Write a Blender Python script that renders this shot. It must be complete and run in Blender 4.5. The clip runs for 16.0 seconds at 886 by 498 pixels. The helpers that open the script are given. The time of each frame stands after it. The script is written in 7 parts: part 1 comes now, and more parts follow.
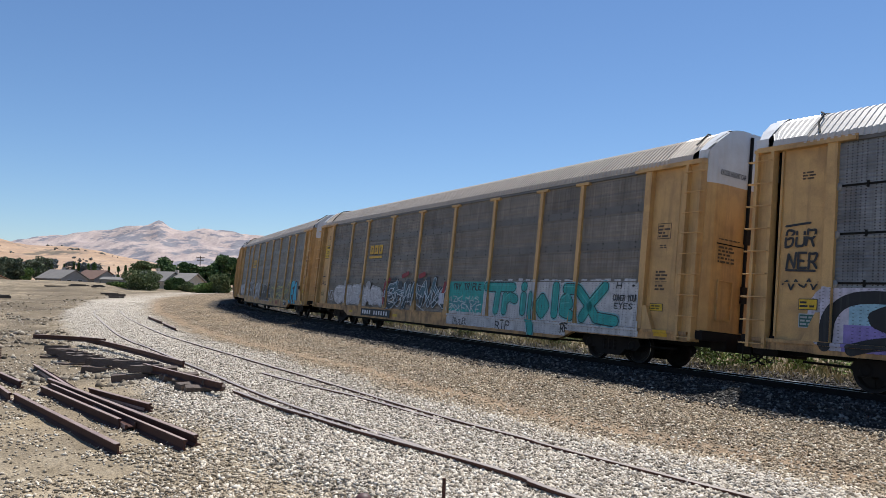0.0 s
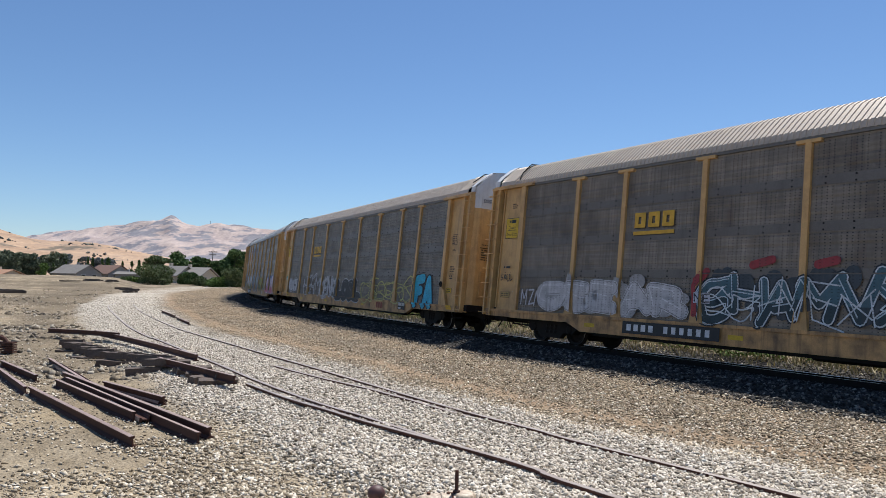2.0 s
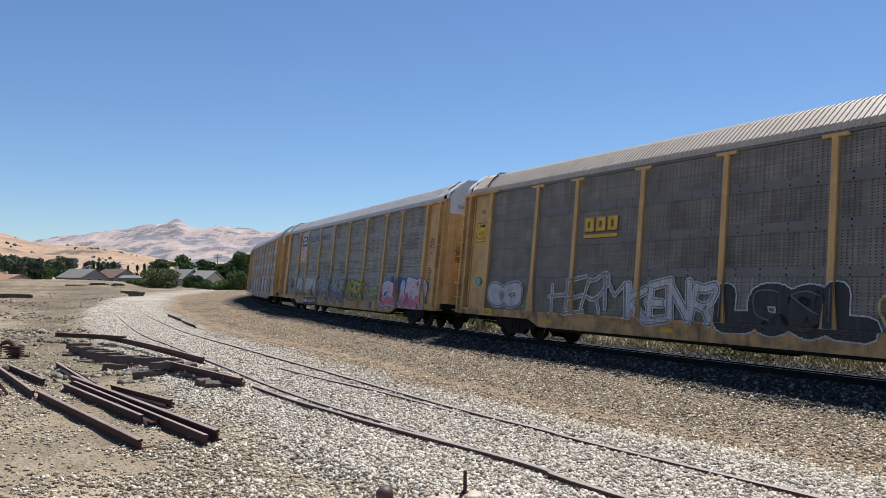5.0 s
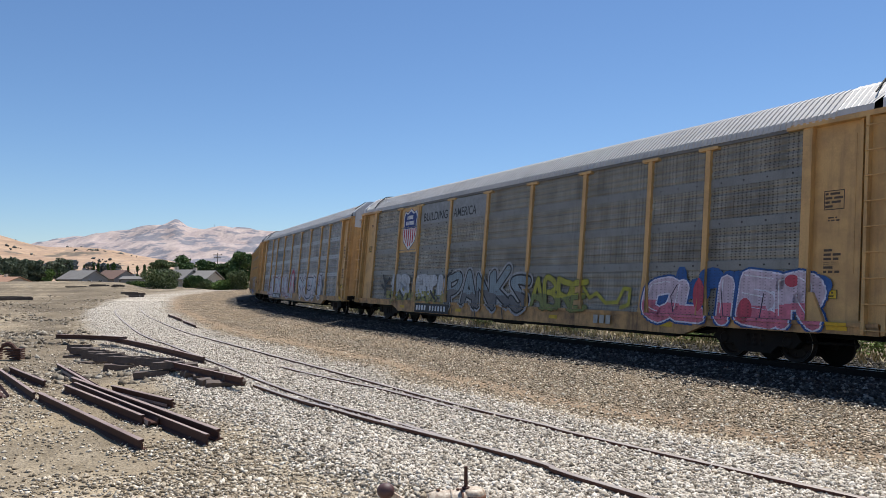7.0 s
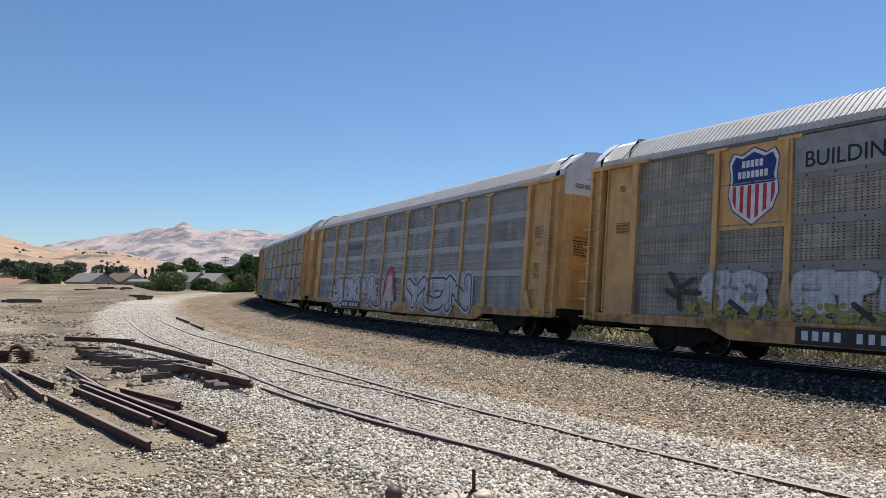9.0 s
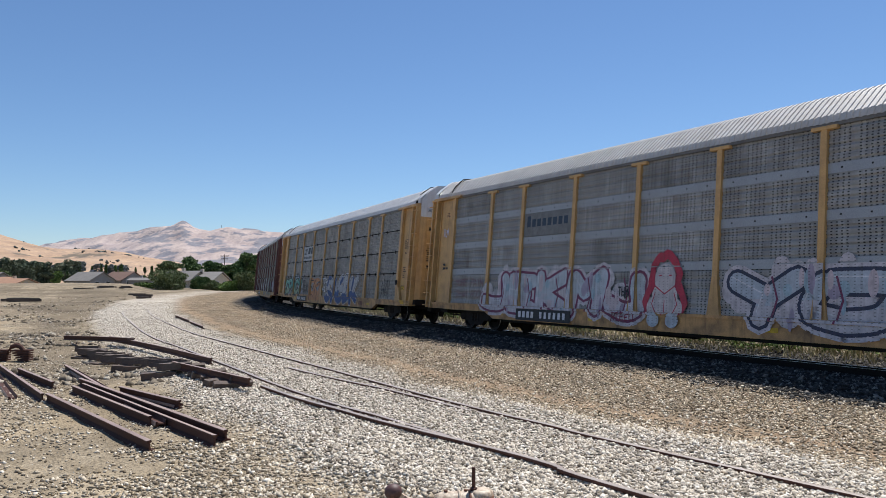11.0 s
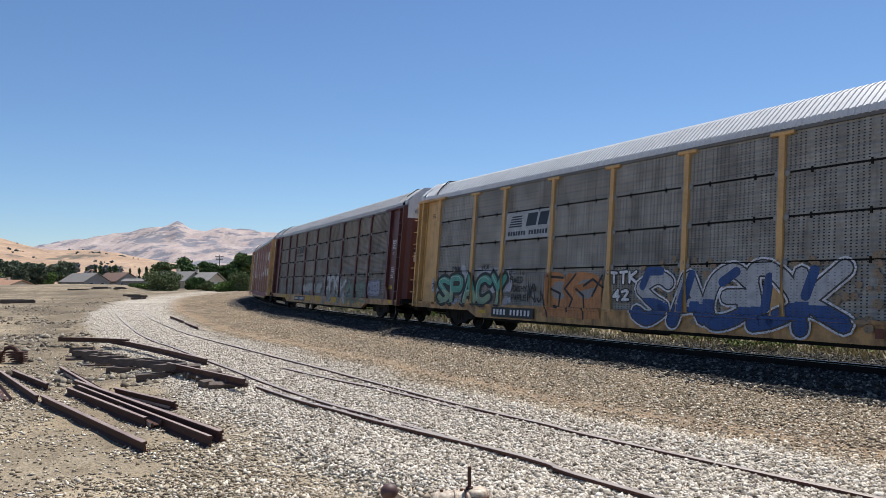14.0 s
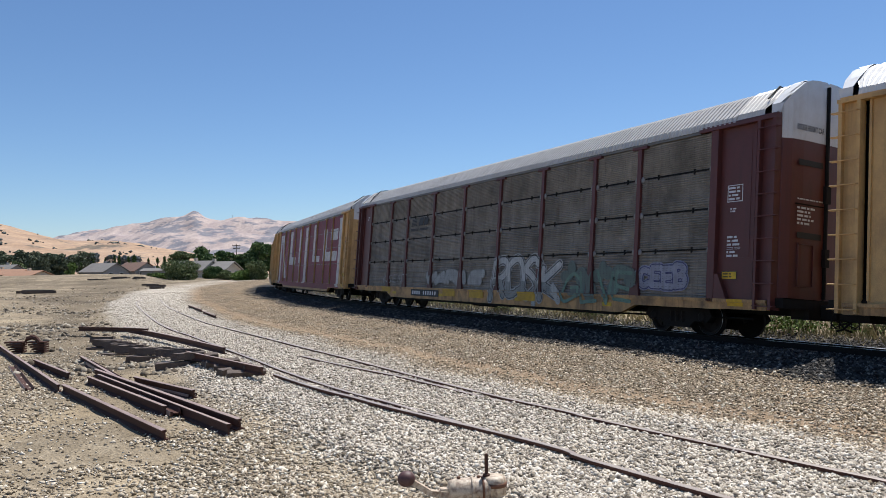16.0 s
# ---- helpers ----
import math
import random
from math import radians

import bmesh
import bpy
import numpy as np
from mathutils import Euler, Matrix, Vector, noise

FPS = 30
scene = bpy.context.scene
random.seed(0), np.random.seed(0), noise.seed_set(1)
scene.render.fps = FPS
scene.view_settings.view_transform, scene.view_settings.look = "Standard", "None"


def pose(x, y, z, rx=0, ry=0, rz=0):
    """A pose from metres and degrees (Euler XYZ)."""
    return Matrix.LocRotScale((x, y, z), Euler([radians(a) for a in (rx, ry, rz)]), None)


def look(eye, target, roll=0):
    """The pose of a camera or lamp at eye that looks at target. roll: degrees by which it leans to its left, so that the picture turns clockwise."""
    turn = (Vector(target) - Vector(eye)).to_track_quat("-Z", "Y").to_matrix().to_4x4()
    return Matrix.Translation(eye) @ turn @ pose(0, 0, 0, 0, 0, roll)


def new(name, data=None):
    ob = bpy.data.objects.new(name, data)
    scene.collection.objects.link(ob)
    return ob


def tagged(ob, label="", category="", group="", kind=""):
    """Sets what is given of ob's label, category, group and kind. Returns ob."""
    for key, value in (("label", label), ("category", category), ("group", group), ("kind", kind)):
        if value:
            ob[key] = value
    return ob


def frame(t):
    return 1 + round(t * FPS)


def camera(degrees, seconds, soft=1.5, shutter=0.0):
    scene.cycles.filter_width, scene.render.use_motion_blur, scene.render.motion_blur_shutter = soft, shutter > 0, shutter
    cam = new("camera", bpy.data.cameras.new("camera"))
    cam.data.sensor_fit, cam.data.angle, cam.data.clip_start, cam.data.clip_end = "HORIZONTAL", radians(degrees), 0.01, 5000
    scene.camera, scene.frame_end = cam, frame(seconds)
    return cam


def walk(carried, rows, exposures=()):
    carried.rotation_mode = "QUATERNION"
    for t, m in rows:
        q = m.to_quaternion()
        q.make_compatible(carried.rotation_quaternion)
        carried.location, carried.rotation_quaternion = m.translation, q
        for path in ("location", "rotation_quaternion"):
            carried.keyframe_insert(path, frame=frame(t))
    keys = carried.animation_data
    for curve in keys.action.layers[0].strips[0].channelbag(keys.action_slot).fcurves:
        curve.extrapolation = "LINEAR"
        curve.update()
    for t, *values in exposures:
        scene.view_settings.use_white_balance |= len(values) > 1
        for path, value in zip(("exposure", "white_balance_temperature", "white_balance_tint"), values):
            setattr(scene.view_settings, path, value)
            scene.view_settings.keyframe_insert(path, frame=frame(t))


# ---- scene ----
def view(turn, tilt, lean, x, y, z):
    """Camera pose from its turn to the left, its tilt up and its lean, in degrees."""
    return pose(x, y, z) @ pose(0, 0, 0, 0, 0, turn) @ pose(0, 0, 0, 90 + tilt) @ pose(0, 0, 0, 0, 0, lean)


cam = camera(62.101, 16.0, soft=0.6)
PATH = [
    (0.0, view(-0.010, 3.255, 1.587, 0.001, -0.039, 1.941)),
    (0.5, view(0.299, 3.218, 1.539, 0.002, -0.027, 1.932)),
    (1.0, view(0.513, 2.979, 1.383, 0.001, -0.015, 1.935)),
    (1.5, view(0.672, 2.850, 1.403, -0.004, -0.009, 1.926)),
    (2.0, view(0.861, 2.697, 1.314, -0.001, -0.006, 1.928)),
    (2.5, view(1.088, 2.689, 1.249, 0.003, -0.011, 1.930)),
    (3.0, view(1.266, 2.748, 1.208, -0.000, -0.012, 1.934)),
    (3.5, view(1.318, 2.808, 1.170, -0.011, -0.013, 1.935)),
    (4.0, view(1.291, 2.888, 1.213, -0.022, -0.011, 1.927)),
    (6.5, view(1.107, 2.551, 0.076, -0.002, -0.012, 1.922)),
    (7.0, view(1.194, 2.545, 0.103, 0.000, -0.008, 1.918)),
    (7.5, view(1.308, 2.539, 0.083, -0.002, -0.002, 1.917)),
    (8.0, view(1.480, 2.630, 0.207, -0.010, 0.001, 1.915)),
    (8.5, view(1.653, 2.704, 0.170, -0.003, -0.001, 1.914)),
    (9.0, view(1.726, 2.745, 0.090, -0.008, 0.003, 1.914)),
    (11.5, view(1.632, 2.461, -0.164, -0.003, 0.017, 1.914)),
    (12.0, view(1.562, 2.353, -0.301, 0.002, 0.018, 1.917)),
    (12.5, view(1.421, 2.369, -0.260, 0.009, 0.016, 1.915)),
    (13.0, view(1.305, 2.441, -0.243, 0.010, 0.013, 1.914)),
    (13.5, view(1.242, 2.454, -0.372, 0.009, 0.011, 1.922)),
    (14.0, view(1.312, 2.545, -0.316, -0.002, 0.002, 1.918)),
    (14.5, view(1.541, 2.485, -0.418, 0.004, 0.010, 1.914)),
    (15.0, view(1.854, 2.232, -0.562, 0.012, 0.016, 1.918)),
    (15.5, view(2.210, 1.895, -0.736, 0.014, 0.027, 1.919)),
    (16.0, view(2.530, 1.544, -0.819, 0.003, 0.031, 1.923)),
]
walk(cam, PATH, [(0.0, 0.22, 6030, 10), (16.0, 0.22, 6030, 10)])

# ---- light ----
SUN_TO = Vector((0.245, 0.426, 1.0)).normalized()   # towards the sun
world = bpy.data.worlds.new("sky")
scene.world = world
world.use_nodes = True
_n = world.node_tree.nodes
_sky = _n.new("ShaderNodeTexSky")
_sky.sky_type = "NISHITA"
_sky.sun_disc = False
_sky.sun_elevation = math.asin(SUN_TO.z)
_sky.sun_rotation = math.atan2(SUN_TO.x, SUN_TO.y)
_sky.altitude = 200
_sky.air_density = 1.0
_sky.dust_density = 0.05
_sky.ozone_density = 6.0
world.node_tree.links.new(_sky.outputs[0], _n["Background"].inputs[0])
_n["Background"].inputs[1].default_value = 0.090
sun_data = bpy.data.lights.new("sun", "SUN")
sun_data.energy, sun_data.angle, sun_data.color = 4.9, radians(0.55), (1.0, 0.945, 0.85)
sun = new("sun", sun_data)
sun.matrix_world = look(SUN_TO * 100, (0, 0, 0))

# ---- materials ----
MATS = {}


def shader(name, rough=0.8, metal=0.0):
    m = bpy.data.materials.new(name)
    m.use_nodes = True
    b = m.node_tree.nodes["Principled BSDF"]
    b.inputs["Roughness"].default_value, b.inputs["Metallic"].default_value = rough, metal
    MATS[name] = m
    return m, m.node_tree.nodes, m.node_tree.links, b


def noise_node(n, l, scale, detail=4.0, rough=0.6, co=None, stretch=None):
    t = n.new("ShaderNodeTexNoise")
    t.inputs["Scale"].default_value, t.inputs["Detail"].default_value, t.inputs["Roughness"].default_value = scale, detail, rough
    if co is None:
        co = n.new("ShaderNodeTexCoord").outputs["Object"]
    if stretch:
        mp = n.new("ShaderNodeMapping")
        mp.inputs["Scale"].default_value = stretch
        l.new(co, mp.inputs["Vector"])
        co = mp.outputs[0]
    l.new(co, t.inputs["Vector"])
    return t.outputs["Fac"]


def ramp(n, l, fac, stops):
    r = n.new("ShaderNodeValToRGB")
    while len(r.color_ramp.elements) < len(stops):
        r.color_ramp.elements.new(0.5)
    for e, (p, c) in zip(r.color_ramp.elements, stops):
        e.position, e.color = p, (*c, 1)
    l.new(fac, r.inputs[0])
    return r.outputs[0]


def mix(n, l, fac, a, b, blend="MIX"):
    m = n.new("ShaderNodeMix")
    m.data_type, m.blend_type = "RGBA", blend
    for sock, v in ((m.inputs[0], fac), (m.inputs[6], a), (m.inputs[7], b)):
        if isinstance(v, bpy.types.NodeSocket):
            l.new(v, sock)
        elif isinstance(v, (int, float)):
            sock.default_value = v
        else:
            sock.default_value = (*v, 1)
    return m.outputs[2]


def math_node(n, l, op, a, b=0.0, c=0.0):
    m = n.new("ShaderNodeMath")
    m.operation = op
    for sock, v in zip(m.inputs, (a, b, c)):
        if isinstance(v, bpy.types.NodeSocket):
            l.new(v, sock)
        else:
            sock.default_value = v
    return m.outputs[0]


def bump(n, l, b, height, strength=0.4, distance=0.01):
    u = n.new("ShaderNodeBump")
    u.inputs["Strength"].default_value, u.inputs["Distance"].default_value = strength, distance
    l.new(height, u.inputs["Height"])
    l.new(u.outputs[0], b.inputs["Normal"])


def weathered(name, base, dirt, rough=0.6, metal=0.0, scale=1.5, amount=0.45, streak=True, grain=60.0, relief=0.15, distance=0.004):
    """Paint or metal with broad stains, thin streaks that run down it, and fine grain."""
    m, n, l, b = shader(name, rough, metal)
    broad = noise_node(n, l, scale, 5)
    f = ramp(n, l, broad, [(0.42, (0, 0, 0)), (0.75, (amount,) * 3)])
    col = mix(n, l, f, base, dirt)
    if streak:
        s = noise_node(n, l, 1.0, 4, 0.6, None, (7, 7, 0.35))
        sf = ramp(n, l, s, [(0.52, (0, 0, 0)), (0.8, (amount * 0.9,) * 3)])
        col = mix(n, l, sf, col, dirt)
    g = noise_node(n, l, grain, 3)
    gf = ramp(n, l, g, [(0.3, (0.85,) * 3), (0.7, (1.1,) * 3)])
    col = mix(n, l, 1.0, col, gf, "MULTIPLY")
    l.new(col, b.inputs["Base Color"])
    bump(n, l, b, g, relief, distance)
    return m


weathered("yellow", (0.605, 0.370, 0.140), (0.21, 0.125, 0.06), 0.55, amount=0.62)
weathered("sill_yellow", (0.54, 0.31, 0.118), (0.07, 0.042, 0.027), 0.6, scale=1.9, amount=1.0)
weathered("brown_red", (0.11, 0.030, 0.026), (0.05, 0.022, 0.018), 0.5)
weathered("roof_white", (0.60, 0.555, 0.50), (0.40, 0.35, 0.29), 0.45, 0.1)
weathered("roof_bright", (0.71, 0.685, 0.65), (0.52, 0.49, 0.45), 0.45, 0.1)
weathered("roof_tan", (0.55, 0.455, 0.355), (0.38, 0.30, 0.22), 0.5, 0.1)
weathered("end_white", (0.66, 0.66, 0.67), (0.45, 0.40, 0.35), 0.5)
weathered("dark_steel", (0.016, 0.014, 0.013), (0.035, 0.025, 0.02), 0.7, 0.0)
weathered("frame_black", (0.010, 0.010, 0.010), (0.025, 0.02, 0.016), 0.7)
weathered("wheel_steel", (0.03, 0.025, 0.022), (0.02, 0.015, 0.013), 0.6, 0.2)
weathered("tread_steel", (0.45, 0.44, 0.43), (0.25, 0.22, 0.2), 0.3, 0.9, streak=False)
weathered("rail_rust", (0.095, 0.048, 0.036), (0.05, 0.030, 0.025), 0.7, 0.0, streak=False)
# siding rail head, lightened to paint the highlight along its top
weathered("rail_head", (0.36, 0.30, 0.26), (0.17, 0.11, 0.08), 0.5, 0.3, streak=False)
weathered("rail_bright", (0.42, 0.41, 0.40), (0.2, 0.17, 0.15), 0.3, 0.8, streak=False)
weathered("tie_wood", (0.115, 0.09, 0.072), (0.045, 0.036, 0.03), 0.9, streak=False, relief=0.6, distance=0.02)
weathered("stand_cream", (0.64, 0.52, 0.38), (0.16, 0.065, 0.03), 0.55, amount=0.95, scale=22, streak=False)
weathered("ball_red", (0.10, 0.045, 0.04), (0.06, 0.035, 0.03), 0.55, streak=False)


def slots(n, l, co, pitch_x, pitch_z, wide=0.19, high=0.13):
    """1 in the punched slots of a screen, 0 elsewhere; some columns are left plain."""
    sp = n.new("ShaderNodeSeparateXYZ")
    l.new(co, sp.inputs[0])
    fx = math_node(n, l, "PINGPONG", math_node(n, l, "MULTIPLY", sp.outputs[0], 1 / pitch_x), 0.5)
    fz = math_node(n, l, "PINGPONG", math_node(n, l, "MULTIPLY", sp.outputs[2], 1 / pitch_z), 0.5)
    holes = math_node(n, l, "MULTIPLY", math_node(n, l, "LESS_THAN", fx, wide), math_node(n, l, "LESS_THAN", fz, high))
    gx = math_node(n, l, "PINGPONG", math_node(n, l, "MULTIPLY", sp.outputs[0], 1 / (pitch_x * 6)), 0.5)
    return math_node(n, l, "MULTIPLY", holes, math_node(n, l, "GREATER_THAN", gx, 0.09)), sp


for _name in ("dark_steel", "frame_black", "wheel_steel", "rail_rust"):
    MATS[_name].node_tree.nodes["Principled BSDF"].inputs["Specular IOR Level"].default_value = 0.12


def screen_material(name, base, dirt, pitch_x, pitch_z, hole=0.32):
    """Galvanised steel sheet, pressed into fine ribs and punched with rows of slots; grimy, with rust runs. Light on
    the ribs and the slots' dark insides are in the colour.
    """
    m, n, l, b = shader(name, 0.6, 0.0)
    co = n.new("ShaderNodeTexCoord").outputs["Object"]
    holes, sp = slots(n, l, co, pitch_x, pitch_z, hole * 0.45, hole * 0.48)
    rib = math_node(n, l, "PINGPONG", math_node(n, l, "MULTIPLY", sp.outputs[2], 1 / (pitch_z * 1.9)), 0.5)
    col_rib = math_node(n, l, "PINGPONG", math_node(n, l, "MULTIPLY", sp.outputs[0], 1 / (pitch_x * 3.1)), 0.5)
    rnd = n.new("ShaderNodeObjectInfo").outputs["Random"]
    # grime lies differently on every sheet
    shift = n.new("ShaderNodeVectorMath")
    shift.operation = "ADD"
    sh = n.new("ShaderNodeCombineXYZ")
    l.new(math_node(n, l, "MULTIPLY", rnd, 40.0), sh.inputs[0])
    l.new(co, shift.inputs[0])
    l.new(sh.outputs[0], shift.inputs[1])
    own = shift.outputs[0]
    # paler steel: random patches, and painted light on the rib crests
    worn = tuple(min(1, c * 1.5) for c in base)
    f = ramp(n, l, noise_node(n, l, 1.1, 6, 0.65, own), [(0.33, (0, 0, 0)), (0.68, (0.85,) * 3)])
    # crests of ribs and columns are lightened as relief would catch light
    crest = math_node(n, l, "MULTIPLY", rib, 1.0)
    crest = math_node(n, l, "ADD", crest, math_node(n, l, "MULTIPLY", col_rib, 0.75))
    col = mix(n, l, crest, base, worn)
    col = mix(n, l, f, col, dirt)
    s = noise_node(n, l, 1.0, 5, 0.65, own, (9, 9, 0.45))
    col = mix(n, l, ramp(n, l, s, [(0.48, (0, 0, 0)), (0.8, (0.75,) * 3)]), col, dirt)
    r2 = noise_node(n, l, 1.0, 4, 0.6, own, (2.2, 2.2, 0.9))
    col = mix(n, l, ramp(n, l, r2, [(0.60, (0, 0, 0)), (0.78, (0.55,) * 3)]), col, (0.13, 0.075, 0.045))
    pale = noise_node(n, l, 3.0, 5, 0.7, own)
    col = mix(n, l, ramp(n, l, pale, [(0.58, (0, 0, 0)), (0.75, (0.6,) * 3)]), col, worn)
    tone = math_node(n, l, "MULTIPLY_ADD", rnd, 0.24, 0.88)
    cm = n.new("ShaderNodeCombineColor")
    for i in range(3):
        l.new(tone, cm.inputs[i])
    col = mix(n, l, 1.0, col, cm.outputs[0], "MULTIPLY")
    # slots coloured near black as the dark inside behind the sheet
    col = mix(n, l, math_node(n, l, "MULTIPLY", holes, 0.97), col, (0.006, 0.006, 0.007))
    l.new(col, b.inputs["Base Color"])
    h = math_node(n, l, "SUBTRACT", math_node(n, l, "ADD", math_node(n, l, "MULTIPLY", rib, 1.6), col_rib), holes)
    bump(n, l, b, h, 0.7, 0.012)
    return m


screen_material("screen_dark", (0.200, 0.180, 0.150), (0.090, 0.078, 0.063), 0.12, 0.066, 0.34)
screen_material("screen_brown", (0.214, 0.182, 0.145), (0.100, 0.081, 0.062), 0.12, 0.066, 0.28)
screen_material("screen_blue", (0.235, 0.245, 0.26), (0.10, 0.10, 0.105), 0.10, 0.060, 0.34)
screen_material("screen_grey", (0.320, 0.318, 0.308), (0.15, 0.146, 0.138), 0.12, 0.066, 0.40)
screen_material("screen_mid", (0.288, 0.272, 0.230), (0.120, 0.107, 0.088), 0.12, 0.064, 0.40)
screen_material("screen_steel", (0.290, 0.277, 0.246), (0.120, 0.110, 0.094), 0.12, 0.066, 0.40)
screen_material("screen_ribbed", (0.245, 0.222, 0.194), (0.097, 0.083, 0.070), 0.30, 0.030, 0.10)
weathered("band_brown", (0.165, 0.145, 0.125), (0.075, 0.06, 0.05), 0.5, 0.2)
weathered("hook_steel", (0.30, 0.29, 0.28), (0.14, 0.10, 0.08), 0.5, 0.5, streak=False)
weathered("band_dark", (0.178, 0.164, 0.147), (0.083, 0.072, 0.063), 0.5, 0.2)
weathered("band_mid", (0.245, 0.238, 0.222), (0.11, 0.095, 0.085), 0.5, 0.2)
weathered("band_grey", (0.36, 0.375, 0.395), (0.27, 0.27, 0.28), 0.5, 0.2)


def paint(name, c, rough=0.6, punched=False):
    """Sprayed or stencilled paint, uneven and faded; punched: the slots of the screens show in it."""
    m, n, l, b = shader(name, rough)
    c = tuple(min(0.85, v * (1.22 if punched else 1.1)) for v in c)
    f = noise_node(n, l, 5, 6, 0.7)
    col = mix(n, l, 1.0, c, ramp(n, l, f, [(0.3, (0.66,) * 3), (0.68, (1.1,) * 3)]), "MULTIPLY")
    if punched:
        co = n.new("ShaderNodeTexCoord").outputs["Object"]
        run = noise_node(n, l, 1.0, 4, 0.6, co, (8, 8, 0.5))
        col = mix(n, l, ramp(n, l, run, [(0.5, (0, 0, 0)), (0.8, (0.5,) * 3)]), col, (0.10, 0.09, 0.08))
        # the same dark slot insides, drawn into the paint's colour
        holes = slots(n, l, co, 0.145, 0.071, 0.15, 0.13)[0]
        col = mix(n, l, math_node(n, l, "MULTIPLY", holes, 0.55), col, (0.01, 0.01, 0.011))
    l.new(col, b.inputs["Base Color"])
    return m


# ---- mesh helpers ----
def mesh_from(name, bm, mats):
    bmesh.ops.recalc_face_normals(bm, faces=bm.faces)
    me = bpy.data.meshes.new(name)
    bm.to_mesh(me)
    bm.free()
    for m in ([mats] if isinstance(mats, str) else mats):
        me.materials.append(MATS[m])
    return me


def raw_mesh(name, verts, tris, mat):
    """A mesh from arrays, for large counts."""
    verts, tris = np.asarray(verts, np.float32), np.asarray(tris, np.int32)
    me = bpy.data.meshes.new(name)
    k = tris.shape[1]
    me.vertices.add(len(verts))
    me.vertices.foreach_set("co", verts.ravel())
    me.loops.add(tris.size)
    me.loops.foreach_set("vertex_index", tris.ravel())
    me.polygons.add(len(tris))
    me.polygons.foreach_set("loop_start", np.arange(len(tris), dtype=np.int32) * k)
    me.update(calc_edges=True)
    me.validate()
    for m in ([mat] if isinstance(mat, str) else mat):
        me.materials.append(MATS[m])
    return me


def box(bm, x0, x1, y0, y1, z0, z1, mat=0, m=None):
    vs = [bm.verts.new(c) for c in ((x0, y0, z0), (x1, y0, z0), (x1, y1, z0), (x0, y1, z0), (x0, y0, z1), (x1, y0, z1), (x1, y1, z1), (x0, y1, z1))]
    if m is not None:
        for v in vs:
            v.co = m @ v.co
    for f in ((3, 2, 1, 0), (4, 5, 6, 7), (0, 1, 5, 4), (1, 2, 6, 5), (2, 3, 7, 6), (3, 0, 4, 7)):
        bm.faces.new([vs[i] for i in f]).material_index = mat
    return vs


def prism(bm, pts, y0, y1, mat=0, axis="y"):
    """A flat outline in x and z, drawn out along y (or x: outline in y and z)."""
    put = (lambda p, d: (p[0], d, p[1])) if axis == "y" else (lambda p, d: (d, p[0], p[1]))
    a, b = [bm.verts.new(put(p, y0)) for p in pts], [bm.verts.new(put(p, y1)) for p in pts]
    n = len(pts)
    for i in range(n):
        bm.faces.new((a[i], a[(i + 1) % n], b[(i + 1) % n], b[i])).material_index = mat
    bm.faces.new(a).material_index = mat
    bm.faces.new(b[::-1]).material_index = mat


def tube(bm, pts, r, sides=6, mat=0):
    """A rod along a line of points."""
    rings = []
    for i, p in enumerate(pts):
        p = Vector(p)
        d = (Vector(pts[min(i + 1, len(pts) - 1)]) - Vector(pts[max(i - 1, 0)])).normalized()
        a = d.cross(Vector((0, 0, 1)) if abs(d.z) < 0.9 else Vector((1, 0, 0))).normalized()
        b = d.cross(a)
        rings.append([bm.verts.new(p + (a * math.cos(2 * math.pi * k / sides) + b * math.sin(2 * math.pi * k / sides)) * r) for k in range(sides)])
    for u, v in zip(rings, rings[1:]):
        for k in range(sides):
            bm.faces.new((u[k], u[(k + 1) % sides], v[(k + 1) % sides], v[k])).material_index = mat
    bm.faces.new(rings[0][::-1]).material_index = mat
    bm.faces.new(rings[-1]).material_index = mat


def lathe(bm, prof, axis="y", sides=24, mat=0, m=None):
    """A turned form: prof is a list of (radius, place along the axis)."""
    rings = []
    for r, a in prof:
        ring = []
        for k in range(sides):
            c, s = math.cos(2 * math.pi * k / sides) * r, math.sin(2 * math.pi * k / sides) * r
            co = Vector((c, a, s) if axis == "y" else ((c, s, a) if axis == "z" else (a, c, s)))
            ring.append(bm.verts.new(m @ co if m is not None else co))
        rings.append(ring)
    for u, v in zip(rings, rings[1:]):
        for k in range(sides):
            bm.faces.new((u[k], u[(k + 1) % sides], v[(k + 1) % sides], v[k])).material_index = mat
    bm.faces.new(rings[0][::-1]).material_index = mat
    bm.faces.new(rings[-1]).material_index = mat


def part(name, bm, material, parent, label=""):
    ob = new(name, mesh_from(name, bm, material) if isinstance(bm, bmesh.types.BMesh) else bm)
    ob.parent = parent
    return tagged(ob, label)


# ---- plan ----
# The main line: a curve that tightens away from the camera; s runs along it, s = 0 beside the camera's view.
TRACK_X, TRACK_Y, TRACK_HEAD, BEND, BEND_GROWTH = 7.97503, 17.96225, 2.125877, -0.00234241, -4.2226e-05
RAIL_Z, CANT = 0.027, 0.0877
_S = np.arange(-260.0, 330.0, 0.25)
_kap = np.clip(BEND + BEND_GROWTH * _S, -0.0066, 0.0)
_i0 = int(np.argmin(abs(_S)))
_head = np.cumsum(_kap) * 0.25
_head += TRACK_HEAD - _head[_i0]
_mx, _my = np.cumsum(np.cos(_head)) * 0.25, np.cumsum(np.sin(_head)) * 0.25
_mx += TRACK_X - _mx[_i0]
_my += TRACK_Y - _my[_i0]


def main_at(s):
    return Vector((np.interp(s, _S, _mx), np.interp(s, _S, _my)))


